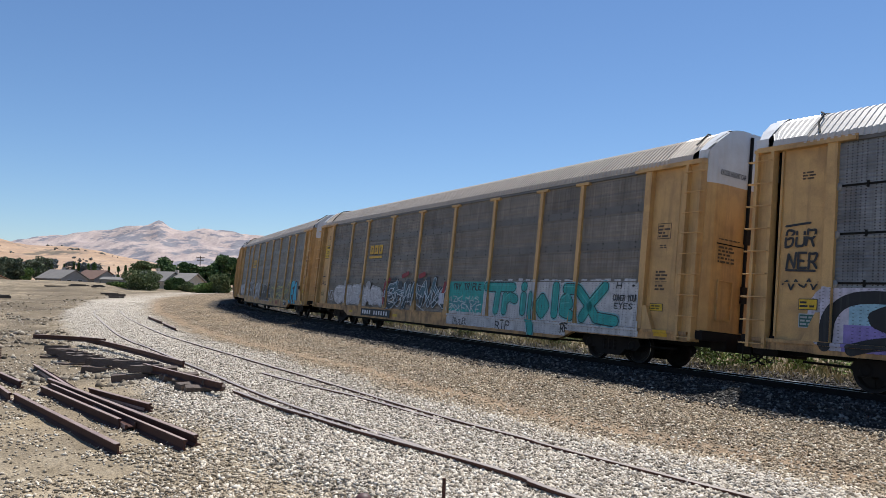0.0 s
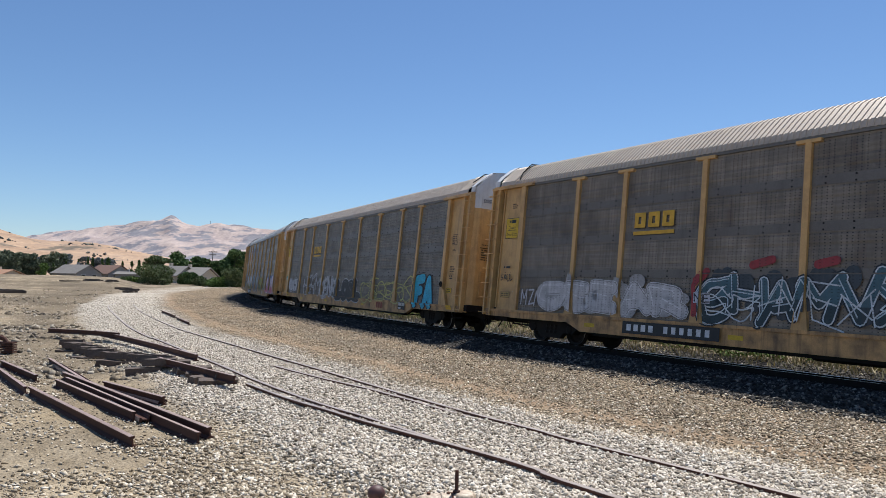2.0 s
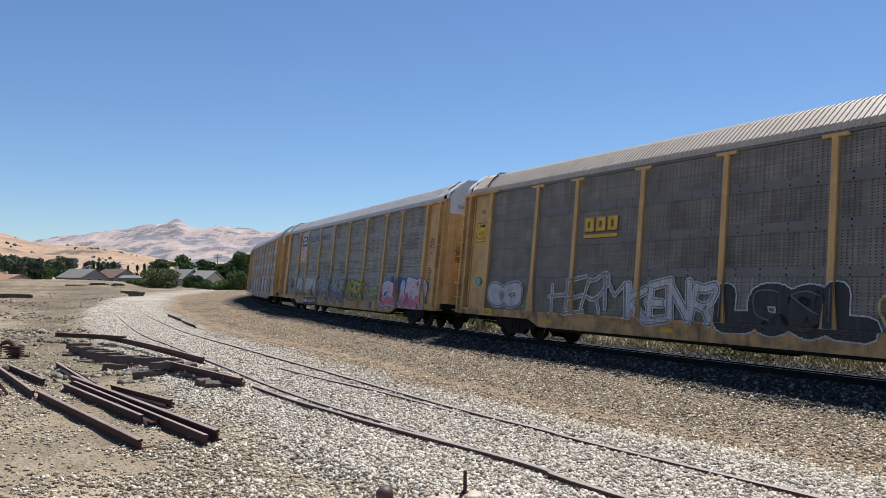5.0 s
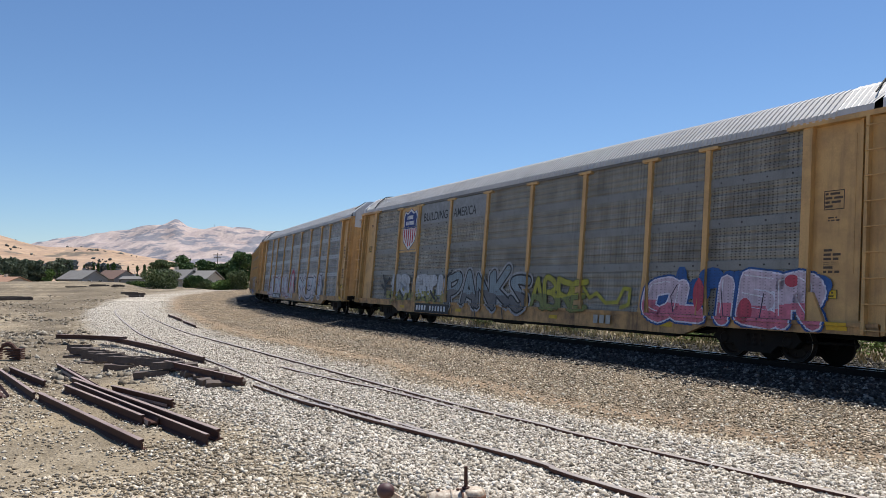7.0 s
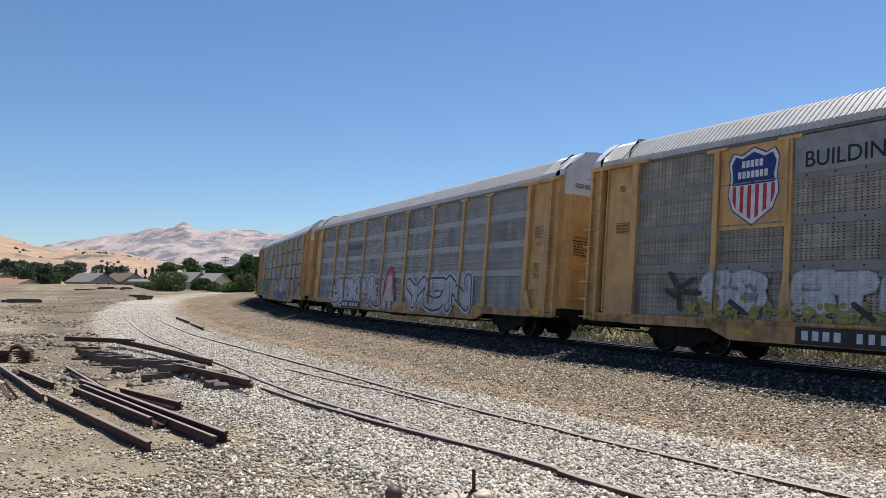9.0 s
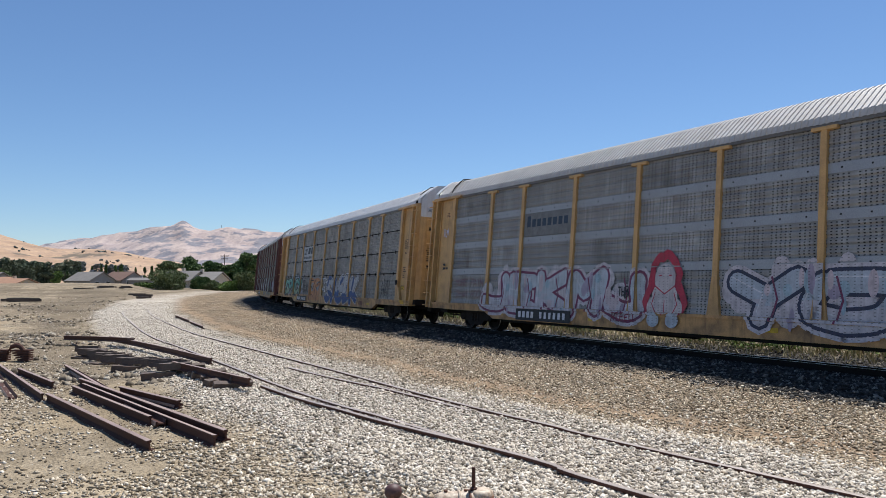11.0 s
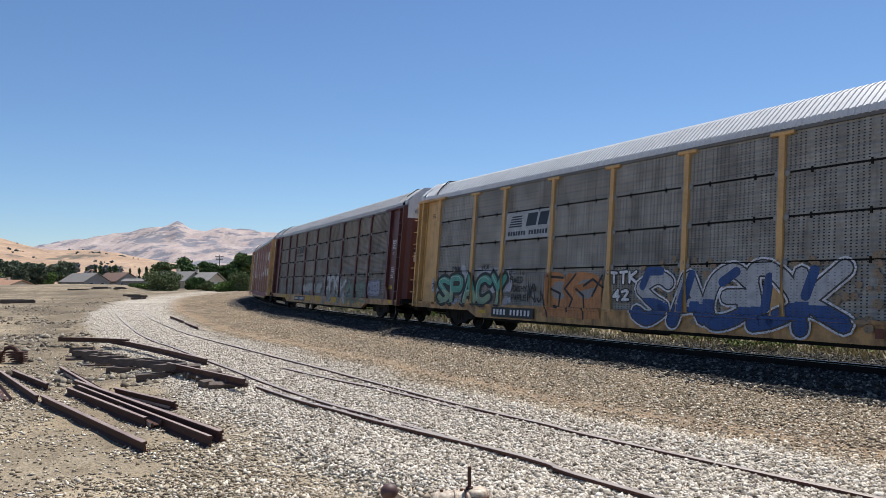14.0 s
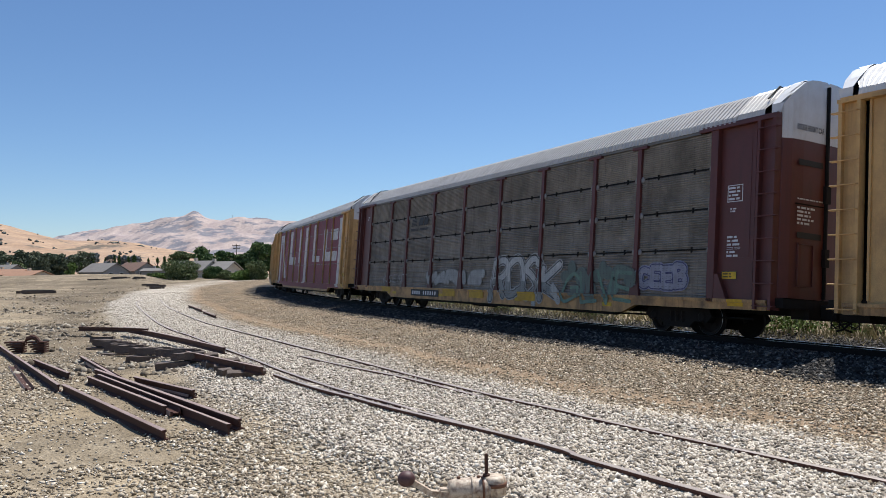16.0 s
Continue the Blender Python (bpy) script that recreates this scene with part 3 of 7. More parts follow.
def truck_frame():
    bm = bmesh.new()
    prism(bm, [(-1.2, 0.48), (-1.08, 0.66), (-0.6, 0.66), (-0.4, 0.78), (0.4, 0.78), (0.6, 0.66), (1.08, 0.66), (1.2, 0.48), (1.02, 0.32), (0.62, 0.34), (0.42, 0.16), (-0.42, 0.16), (-0.62, 0.34), (-1.02, 0.32)], 0.93, 1.10)
    for x in (-0.865, 0.865):
        lathe(bm, [(0.13, 0.90), (0.14, 1.10), (0.10, 1.13)], "y", 12, 0, Matrix.Translation((x, 0, 0.46)))
    for x in (-0.2, 0.0, 0.2):
        lathe(bm, [(0.07, 0.30), (0.085, 0.36), (0.07, 0.42), (0.085, 0.48), (0.07, 0.54), (0.085, 0.58)], "z", 8, 0, Matrix.Translation((x, 1.06, 0)))
    return bm


def bolster():
    bm = bmesh.new()
    box(bm, -0.22, 0.22, -1.05, 1.05, 0.42, 0.78)
    box(bm, -1.3, 1.3, -0.08, 0.08, 0.35, 0.5)
    return bm


def wheel(side):
    def make():
        bm = bmesh.new()
        pr = [(0.09, 0.83), (0.11, 0.82), (0.13, 0.76), (0.30, 0.735), (0.345, 0.80), (0.41, 0.81), (0.42, 0.80), (0.424, 0.72), (0.45, 0.70), (0.45, 0.675), (0.33, 0.69), (0.08, 0.66)]
        lathe(bm, [(r, a * side) for r, a in pr], "y", 28)
        bm.faces.ensure_lookup_table()
        for f in bm.faces:
            c = f.calc_center_median()
            r = math.hypot(c.x, c.z)
            if 0.40 < r < 0.43 and abs(c.y) > 0.77:
                f.material_index = 1
        # cast web spokes and bolts make the turning visible
        for k in range(6):
            a = k * math.pi / 3
            box(bm, -0.02, 0.02, 0.742 * side, 0.765 * side, 0.15, 0.28, 0, Matrix.Rotation(a, 4, "Y"))
        return bm
    return make


def axle():
    bm = bmesh.new()
    lathe(bm, [(0.07, -0.98), (0.085, -0.7), (0.08, 0.0), (0.085, 0.7), (0.07, 0.98)], "y", 12)
    return bm


def underframe():
    bm = bmesh.new()
    box(bm, -13.3, 13.3, -0.35, 0.35, 0.62, 0.98)
    prism(bm, [(-8.6, 0.7), (8.6, 0.7), (7.6, 0.50), (-7.6, 0.50)], -0.30, 0.30)
    for x in (-6.2, -2.1, 3.4):
        box(bm, x, x + 1.1, 0.5, 1.2, 0.36, 0.66)
    lathe(bm, [(0.20, -0.9), (0.22, -0.8), (0.22, 0.8), (0.20, 0.9)], "x", 14, 0, Matrix.Translation((0.6, 0.75, 0.52)))
    tube(bm, [(-12.5, 0.9, 0.5), (-8, 0.95, 0.42), (8, 0.95, 0.42), (12.5, 0.9, 0.5)], 0.03, 6)
    box(bm, -13.3, 13.3, -1.40, 1.40, 0.92, 1.02)
    for x in np.arange(-7.5, 7.6, 1.5):
        box(bm, x - 0.06, x + 0.06, -1.38, 1.38, 0.70, 0.95)
    return bm


def decks_and_backing():
    """The decks, and black sheets added as the dark inside behind the screens and end door gap."""
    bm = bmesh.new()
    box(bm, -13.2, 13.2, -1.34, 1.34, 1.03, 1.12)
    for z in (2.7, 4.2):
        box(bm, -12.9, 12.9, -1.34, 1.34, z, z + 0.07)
    # added black sheets: one lengthwise, one behind each end door gap
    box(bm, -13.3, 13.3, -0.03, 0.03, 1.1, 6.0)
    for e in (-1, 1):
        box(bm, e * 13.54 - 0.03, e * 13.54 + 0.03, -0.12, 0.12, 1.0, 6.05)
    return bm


def coupler():
    bm = bmesh.new()
    box(bm, 13.2, 13.80, -0.12, 0.12, 0.62, 0.86)
    box(bm, 13.74, 14.16, -0.19, 0.20, 0.56, 0.92)
    box(bm, 13.95, 14.20, 0.03, 0.22, 0.56, 0.92)
    bmesh.ops.bevel(bm, geom=list(bm.edges), offset=0.03, segments=1, affect="EDGES")
    return bm


def end_platform():
    bm = bmesh.new()
    box(bm, 12.9, 13.72, -1.42, 1.42, 0.78, 1.0)
    box(bm, 13.3, 13.76, -0.6, 0.6, 0.55, 0.80)
    return bm


def hose():
    bm = bmesh.new()
    tube(bm, [(13.5, 0.45, 0.72), (13.75, 0.5, 0.55), (13.98, 0.42, 0.38), (14.18, 0.32, 0.34)], 0.025, 6)
    return bm


def cut_lever():
    bm = bmesh.new()
    tube(bm, [(13.62, 1.38, 0.72), (13.68, 1.38, 0.50), (13.70, 1.20, 0.42), (13.72, 0.35, 0.62)], 0.016, 5)
    tube(bm, [(13.60, 1.5, 0.78), (13.60, 1.5, 0.40), (13.60, 1.2, 0.40), (13.60, 1.2, 0.78)], 0.016, 5)
    return bm


def hand_brake():
    bm = bmesh.new()
    lathe(bm, [(0.25, 1.62), (0.27, 1.64), (0.25, 1.66), (0.22, 1.64)], "y", 20)
    for a in range(4):
        tube(bm, [(0, 1.63, 0), (0.25 * math.cos(a * 1.57), 1.63, 0.25 * math.sin(a * 1.57))], 0.018, 5)
    box(bm, -0.11, 0.11, 1.46, 1.60, -0.22, 0.22)
    return bm


def door_sheet():
    """The smooth steel panel between the screens and the door slit, with a raised lap and a foot gusset."""
    bm = bmesh.new()
    box(bm, 11.62, 12.90, 1.37, 1.42, 0.92, 5.17)
    box(bm, 11.86, 12.74, 1.42, 1.428, 1.95, 4.9)
    return bm


def gusset():
    bm = bmesh.new()
    prism(bm, [(11.81, 0.94), (12.20, 0.94), (11.92, 1.55), (11.81, 1.55)], 1.42, 1.55)
    return bm


def door_lip():
    bm = bmesh.new()
    box(bm, 12.85, 12.90, 1.42, 1.47, 1.0, 5.17)
    return bm


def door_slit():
    """A black plate with small blocks, added behind the slit beside the ladder panel as its dark inside."""
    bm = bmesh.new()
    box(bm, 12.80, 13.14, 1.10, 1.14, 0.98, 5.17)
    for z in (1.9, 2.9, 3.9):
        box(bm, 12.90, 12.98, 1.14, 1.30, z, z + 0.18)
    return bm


def roof_gap():
    """A black block added as the shade in the hollow under the slanted cut of the roof's end."""
    bm = bmesh.new()
    prism(bm, [(1.36, 5.25), (1.36, 5.40), (1.10, 5.66), (-1.10, 5.66), (-1.36, 5.40), (-1.36, 5.25)], 12.80, 13.30, 0, "x")
    return bm


def roof_strap():
    """A black cable that lies over the roof near its end."""
    bm = bmesh.new()
    pts = [(1.49, 5.42), (1.25, 5.72), (0.95, 6.02), (0.72, 6.15), (0.3, 6.23), (-0.3, 6.23), (-0.72, 6.15), (-1.25, 5.72)]
    tube(bm, [(12.02 + 0.14 * k + 0.05 * math.sin(2.2 * k), y * 1.02, z + 0.035) for k, (y, z) in enumerate(pts)], 0.022, 5)
    return bm


HALF_TURN = Matrix.Rotation(math.pi, 4, "Z")


def autorack(label, body, screens, roof, ribs, bands="", white_top=True):
    car = tagged(new("autorack_car"), label, "railcar", "cars of the freight train")
    for turn in (None, HALF_TURN):
        def put(name, me, lab="", m=None, parent=car):
            ob = part(name, me, None, parent, lab)
            mm = m if m is not None else Matrix.Identity(4)
            ob.matrix_local = (turn @ mm) if turn is not None and parent is car else mm
            return ob
        if turn is None:
            put("side_sill", shared("side_sill", sill, "sill_yellow"), "yellow side sill with worn paint")
            put("lower_beam", shared("lower_beam", lower_beam, "frame_black"))
        else:
            put("side_sill", shared("shallow_sill", shallow_sill, "sill_yellow"), "yellow side sill with worn paint")
        for x in POSTS[1:-1]:
            put("side_post", shared("side_post", side_post, body), "", Matrix.Translation((x, 0, 0)))
        for x in (POSTS[0], POSTS[-1]):
            put("side_post", shared("end_post", end_post, body), "", Matrix.Translation((x, 0, 0)))
        for a, b in zip(POSTS, POSTS[1:]):
            w = b - a - 0.13
            for z0, z1 in zip(LEVELS, LEVELS[1:]):
                h = z1 - z0 - 0.02
                dp = 0.026 if ribs in (5, 16) else 0.012
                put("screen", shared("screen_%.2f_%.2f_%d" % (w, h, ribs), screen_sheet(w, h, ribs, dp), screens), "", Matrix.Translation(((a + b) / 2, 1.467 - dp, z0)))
            for z in LEVELS[1:-1]:
                if bands:
                    put("panel_band", shared("band_%.2f" % w, band(w, bands in ("band_dark", "band_brown")), [bands, "frame_black"]), "", Matrix.Translation(((a + b) / 2, 0, z - 0.01)))
                else:
                    put("seam", shared("seam_%.2f" % w, seam(w), ["frame_black", "hook_steel"]), "", Matrix.Translation(((a + b) / 2, 0, z - 0.01)))
        put("eave_strip", shared("eave_strip", lambda: _strip(), "band_dark"))
        for e in (1, -1):
            flip = Matrix.Scale(-1, 4, (1, 0, 0)) if e < 0 else Matrix.Identity(4)
            tag = "_n" if e < 0 else "_f"
            def both(fn):
                def make():
                    b2 = fn()
                    if e < 0:
                        bmesh.ops.transform(b2, matrix=Matrix.Scale(-1, 4, (1, 0, 0)), verts=b2.verts)
                    return b2
                return make
            put("door_sheet", shared("door_sheet" + tag, both(door_sheet), body))
            put("gusset", shared("gusset" + tag, both(gusset), body))
            put("door_lip", shared("door_lip" + tag, both(door_lip), body))
            put("door_slit", shared("door_slit" + tag, both(door_slit), "frame_black"), "black plate behind the open slit beside the door")
            put("eave_bracket", shared("eave_bracket" + tag, both(_bracket), body))
            lad = put("ladder", shared("ladder" + tag, both(ladder), body))
            put("stile", shared("stile" + tag, both(stile), body), "", None, lad)
            put("stile", shared("corner_stile" + tag, both(corner_stile), body), "", None, lad)
            for z in np.arange(0.80, 5.05, 0.52):
                put("rung", shared("rung" + tag, both(rung), body), "", Matrix.Translation((0, 0, z)), lad)
    # roof and ends
    part("roof", shared("roof", roof_mesh, roof), None, car, "ribbed pale steel roof")
    part("core", shared("core", decks_and_backing, "frame_black"), None, car, "dark inner decks with added black sheets")
    part("underframe", shared("underframe", underframe, "frame_black"), None, car)
    for turn in (Matrix.Identity(4), HALF_TURN):
        for nm, fn, mt in (("roof_end", roof_end, roof), ("roof_gap", roof_gap, "frame_black"), ("roof_strap", roof_strap, "frame_black"), ("end_platform", end_platform, "dark_steel"), ("coupler", coupler, "dark_steel"), ("air_hose", hose, "frame_black"), ("cut_lever", cut_lever, "dark_steel")):
            part(nm, shared(nm, fn, mt), None, car).matrix_local = turn
        for sd in (1, -1):
            leaf = part("end_door", shared("end_door%d" % sd, end_leaf(1.02, 4.72, sd), body), None, car)
            leaf.matrix_local = turn
            top = part("upper_panel", shared("upper_panel%d" % sd, end_leaf(4.72, 6.17, sd), "end_white" if white_top else body), None, car, "white upper end panel")
            top.matrix_local = turn
    # running gear
    sets = []
    for x in (-10.2, 10.2):
        tr = part("bogie", shared("bolster", bolster, "dark_steel"), None, car, "dark cast steel bogie")
        tr.matrix_local = Matrix.Translation((x, 0, 0))
        for turn in (Matrix.Identity(4), HALF_TURN):
            part("side_frame", shared("truck_frame", truck_frame, "dark_steel"), None, tr).matrix_local = turn
        for dx in (-0.865, 0.865):
            ax = part("wheelset", shared("axle", axle, "dark_steel"), None, car)
            ax.matrix_local = Matrix.Translation((x + dx, 0, 0.424))
            for sd in (1, -1):
                part("wheel", shared("wheel%d" % sd, wheel(sd), ["wheel_steel", "tread_steel"]), None, ax, "steel wheel with a bright rim")
            sets.append((ax, x + dx))
    if "blue" in label:
        hb = part("hand_brake", shared("hand_brake", hand_brake, "dark_steel"), None, car, "brake wheel on the side")
        hb.matrix_local = Matrix.Translation((-11.72, 0.86, 1.75)) @ Matrix.Scale(0.45, 4)
    return car, sets


def _strip():
    bm = bmesh.new()
    box(bm, -11.5, 11.5, 1.40, 1.50, 5.17, 5.27)
    return bm


def _bracket():
    bm = bmesh.new()
    box(bm, 11.2, 13.52, 1.40, 1.60, 5.17, 5.25)
    box(bm, 11.2, 13.5, 1.38, 1.52, 5.25, 5.31)
    return bm


CARS = []
CAR_SPECS = [
    (-1, "yellow autorack car with dark ribbed screens and violet graffiti", "yellow", "screen_blue", "roof_white", 12, ""),
    (0, "yellow autorack car with dark grey screens and turquoise graffiti", "yellow", "screen_brown", "roof_tan", 3, "band_brown"),
    (1, "yellow autorack car with dark grey screens and a blue tag", "yellow", "screen_dark", "roof_tan", 3, "band_dark"),
    (2, "yellow autorack car with a shield emblem and pink graffiti", "yellow", "screen_mid", "roof_white", 5, "band_mid"),
    (3, "yellow autorack car with pale grey screens and pale graffiti", "yellow", "screen_grey", "roof_white", 5, "band_grey"),
    (4, "yellow autorack car with grey screens and blue graffiti", "yellow", "screen_steel", "roof_bright", 4, ""),
    (5, "maroon autorack car with ribbed grey screens", "brown_red", "screen_ribbed", "roof_white", 16, ""),
    (6, "yellow autorack car covered in red and white lettering", "yellow", "screen_mid", "roof_white", 3, "band_mid"),
    (7, "yellow autorack car with pale grey screens", "yellow", "screen_grey", "roof_white", 5, "band_grey"),
]
for spec in CAR_SPECS:
    CARS.append((spec[0], *autorack(*spec[1:])))


# ---- loose stones ----
def stone_material(name, stops):
    m, n, l, b = shader(name, 0.9)
    b.inputs["Specular IOR Level"].default_value = 0.12
    rnd = n.new("ShaderNodeNewGeometry").outputs["Random Per Island"]
    col = ramp(n, l, rnd, stops)
    g = noise_node(n, l, 45, 4)
    col = mix(n, l, 1.0, col, ramp(n, l, g, [(0.3, (0.72,) * 3), (0.7, (1.15,) * 3)]), "MULTIPLY")
    l.new(col, b.inputs["Base Color"])


stone_material("stone_pale", [(0.0, (0.15, 0.124, 0.092)), (0.25, (0.42, 0.358, 0.278)), (0.7, (0.655, 0.57, 0.458)), (1.0, (0.86, 0.78, 0.665))])
# dark ballast stones, also lowered in tone for the train's shade
stone_material("stone_dark", [(0.0, (0.016, 0.015, 0.014)), (0.4, (0.045, 0.042, 0.039)), (0.8, (0.11, 0.10, 0.088)), (1.0, (0.34, 0.30, 0.25))])
stone_material("stone_tan", [(0.0, (0.10, 0.074, 0.048)), (0.35, (0.36, 0.278, 0.185)), (0.8, (0.66, 0.535, 0.375)), (1.0, (0.92, 0.83, 0.67))])

stone_material("stone_mixed", [(0.0, (0.15, 0.118, 0.078)), (0.4, (0.39, 0.315, 0.222)), (0.8, (0.62, 0.525, 0.395)), (1.0, (0.86, 0.77, 0.63))])


def stones(P, size, rs):
    """Angular stones at the points P; size: lowest and highest half width."""
    n = len(P)
    base = np.array([(1, 0, 0), (0, 1, 0), (-1, 0, 0), (0, -1, 0), (0, 0, 1), (0, 0, -1)], float)
    c = base[None] * (0.75 + 0.5 * rs.rand(n, 6, 1)) + rs.uniform(-0.38, 0.38, (n, 6, 3))
    half = size[0] + (size[1] - size[0]) * rs.rand(n, 1) ** 1.7
    c *= (half * (0.7 + 0.6 * rs.rand(n, 3)) * np.array([1.25, 1.02, 0.80]))[:, None, :]
    a, t = rs.rand(n) * 6.283, rs.randn(n) * 0.4
    ct, st = np.cos(t)[:, None], np.sin(t)[:, None]
    x, y, z = c[..., 0], c[..., 1] * ct - c[..., 2] * st, c[..., 1] * st + c[..., 2] * ct
    ca, sa = np.cos(a)[:, None], np.sin(a)[:, None]
    V = np.stack([x * ca - y * sa, x * sa + y * ca, z], -1) + P[:, None, :]
    f = np.array([(0, 1, 4), (1, 2, 4), (2, 3, 4), (3, 0, 4), (1, 0, 5), (2, 1, 5), (3, 2, 5), (0, 3, 5)])
    F = f[None] + (np.arange(n) * 6)[:, None, None]
    return V.reshape(-1, 3), F.reshape(-1, 3)


def scatter_stones():
    rs = np.random.RandomState(4)
    n = 290000
    r = 5.2 * (80 / 5.2) ** rs.rand(n)
    a = np.radians(90 + 2 + rs.uniform(-38, 36, n))
    x, y = r * np.cos(a), r * np.sin(a)
    z, grav, bed, brown, clay, soil = land(x, y)
    pick = rs.rand(n)
    pale = pick < grav * 0.95
    dark = (~pale) & (pick < bed)
    clear = near_line(x, y, _mx, _my, 8)[0]
    dark &= ~((clear < 0.85) & (clear > 0.68))
    rest = ~(pale | dark)
    tan = rest & (brown > 0.5) & (rs.rand(n) < 0.97 - 0.62 * clay)
    patch = wobble(x, y, 5.0, 21) + 0.6 * wobble(x, y, 1.7, 22)
    dirt = rest & (brown < 0.5) & (rs.rand(n) < np.clip(0.36 + 1.3 * patch + 0.30 * (1 - smooth(7, 11, y)), 0.08, 0.96))
    for name, mask, mat, size, label in (
            ("gravel", pale, "stone_pale", (0.012, 0.034), "pale angular siding gravel"),
            ("ballast", dark, "stone_dark", (0.018, 0.048), "dark grey track ballast"),
            ("road_stone", tan, "stone_tan", (0.010, 0.030), "tan crushed stone beside the track"),
            ("loose_stone", dirt, "stone_mixed", (0.007, 0.033), "loose stones on dry dirt")):
        P = np.stack([x[mask], y[mask], z[mask] + 0.006], 1)
        V, F = stones(P, size, rs)
        tagged(new(name, raw_mesh(name, V, F, mat)), label, "gravel", kind="stuff")


    # clods and rubble on the open ground
    n = 14000
    r = 16 * (110 / 16) ** rs.rand(n)
    a = np.radians(90 + rs.uniform(8, 38, n))
    x, y = r * np.cos(a), r * np.sin(a)
    z, grav, bed, brown, clay, soil = land(x, y)
    k = (grav < 0.3) & (brown < 0.5) & (wobble(x, y, 7, 31) + 0.5 * wobble(x, y, 2, 32) > 0.02)
    V, F = stones(np.stack([x[k], y[k], z[k]], 1), (0.02, 0.13), rs)
    tagged(new("rubble", raw_mesh("rubble", V, F, "clod")), "clods and broken stone on open dirt", "rubble", kind="stuff")
    # thin dry tufts
    n = 5000
    x, y = rs.uniform(-60, -4, n), rs.uniform(12, 110, n)
    z, grav, bed, brown, clay, soil = land(x, y)
    k = (grav < 0.2) & (brown < 0.5) & (wobble(x, y, 11, 35) > 0.05)
    x, y, z = x[k], y[k], z[k]
    m, h = len(x), rs.uniform(0.02, 0.09, int(k.sum()))
    V = np.stack([np.stack([x - 0.03, y, z - 0.01], 1), np.stack([x + 0.03, y, z - 0.01], 1), np.stack([x + rs.randn(m) * 0.06, y, z + h], 1)], 1)
    tagged(new("weeds", raw_mesh("weeds", V.reshape(-1, 3), np.arange(m * 3).reshape(-1, 3), "weed")), "thin dry weeds on open dirt", "weeds", kind="stuff")


stone_material("clod", [(0.0, (0.10, 0.08, 0.06)), (0.6, (0.24, 0.195, 0.14)), (1.0, (0.50, 0.44, 0.35))])
stone_material("weed", [(0.0, (0.16, 0.14, 0.06)), (0.6, (0.32, 0.26, 0.13)), (1.0, (0.45, 0.37, 0.20))])
scatter_stones()


# ---- scrap rails and timbers ----
# head faces coloured paler than the rust, as tops lit tan
weathered("scrap_lit_head", (0.36, 0.26, 0.215), (0.14, 0.08, 0.06), 0.55, 0.1, streak=False)
def scrap_rail(a, b, z=0.0, roll=0.0, label="rusty dark brown scrap rail lying on dirt", bend=0.0):
    pts = []
    za, zb = [float(land([p[0]], [p[1]])[0][0]) + z for p in (a, b)]
    for k in range(7):
        t = k / 6
        d = Vector((-(b[1] - a[1]), b[0] - a[0])).normalized() * bend * math.sin(math.pi * t)
        pts.append((a[0] + (b[0] - a[0]) * t + d.x, a[1] + (b[1] - a[1]) * t + d.y, za + (zb - za) * t))
    ob = new("scrap_rail", mesh_from("scrap_rail", rail_sweep(pts, roll, 0.84), ["rail_rust", "scrap_lit_head"]))
    return tagged(ob, label, "rail", "scrap rails on the ground")


for seg in (
        ((-14.6, 21.6), (-7.30, 12.62), 0.0, 0.0), ((-7.24, 12.68), (-3.86, 9.02), 0.0, 0.12),
        ((-9.44, 17.24), (-6.55, 13.34), 0.0, 0.0), ((-7.62, 14.49), (-3.06, 9.46), 0.03, 0.1),
        ((-7.30, 13.95), (-3.16, 9.28), 0.0, -0.1), ((-7.35, 13.70), (-4.52, 10.55), 0.0, 0.0),
        ((-6.42, 13.65), (-4.60, 11.86), 0.0, 0.1), ((-6.2, 13.6), (-4.62, 12.02), 0.0, 1.45),
        ((-10.12, 16.52), (-7.98, 14.15), 0.0, 0.05), ((-10.47, 16.34), (-7.95, 12.95), 0.0, 1.4),
        ((-8.9, 16.7), (-4.26, 10.47), 0.05, 1.5)):
    scrap_rail(*seg)
weathered("old_tie", (0.135, 0.10, 0.08), (0.04, 0.03, 0.025), 0.9, scale=6, streak=False, relief=0.6, distance=0.02)
# a broken track panel with its timbers
scrap_rail((-13.17, 23.93), (-9.9, 21.85), 0.16, 0.0, "rusty rail of a broken track panel", 0.15)
scrap_rail((-11.48, 23.6), (-5.68, 16.42), 0.14, 0.0, "rusty rail of a broken track panel", 0.1)
scrap_rail((-6.51, 16.16), (-3.88, 13.22), 0.10, 0.0, "rusty rail of a broken track panel")
scrap_rail((-16.18, 40.86), (-13.6, 36.0), 0.0, 0.0)
scrap_rail((-13.2, 35.2), (-11.17, 31.28), 0.0, 0.4)


def timber(x, y, z, turn, length, tilt=0.0):
    bm = bmesh.new()
    box(bm, -length / 2, length / 2, -0.08, 0.08, 0, 0.15)
    bmesh.ops.subdivide_edges(bm, edges=[e for e in bm.edges if abs(e.verts[0].co.x - e.verts[1].co.x) > 0.5], cuts=5)
    r = random.Random(int(x * 100 + y * 10))
    for v in bm.verts:
        v.co += Vector((r.uniform(-0.03, 0.03), r.uniform(-0.012, 0.012), r.uniform(-0.012, 0.012)))
    ob = new("sleeper", mesh_from("sleeper", bm, "old_tie"))
    ob.matrix_world = pose(x, y, z, tilt, random.uniform(-3, 3), turn)
    return tagged(ob, "dark weathered wooden sleeper of a broken track panel", "sleeper", "old sleepers")


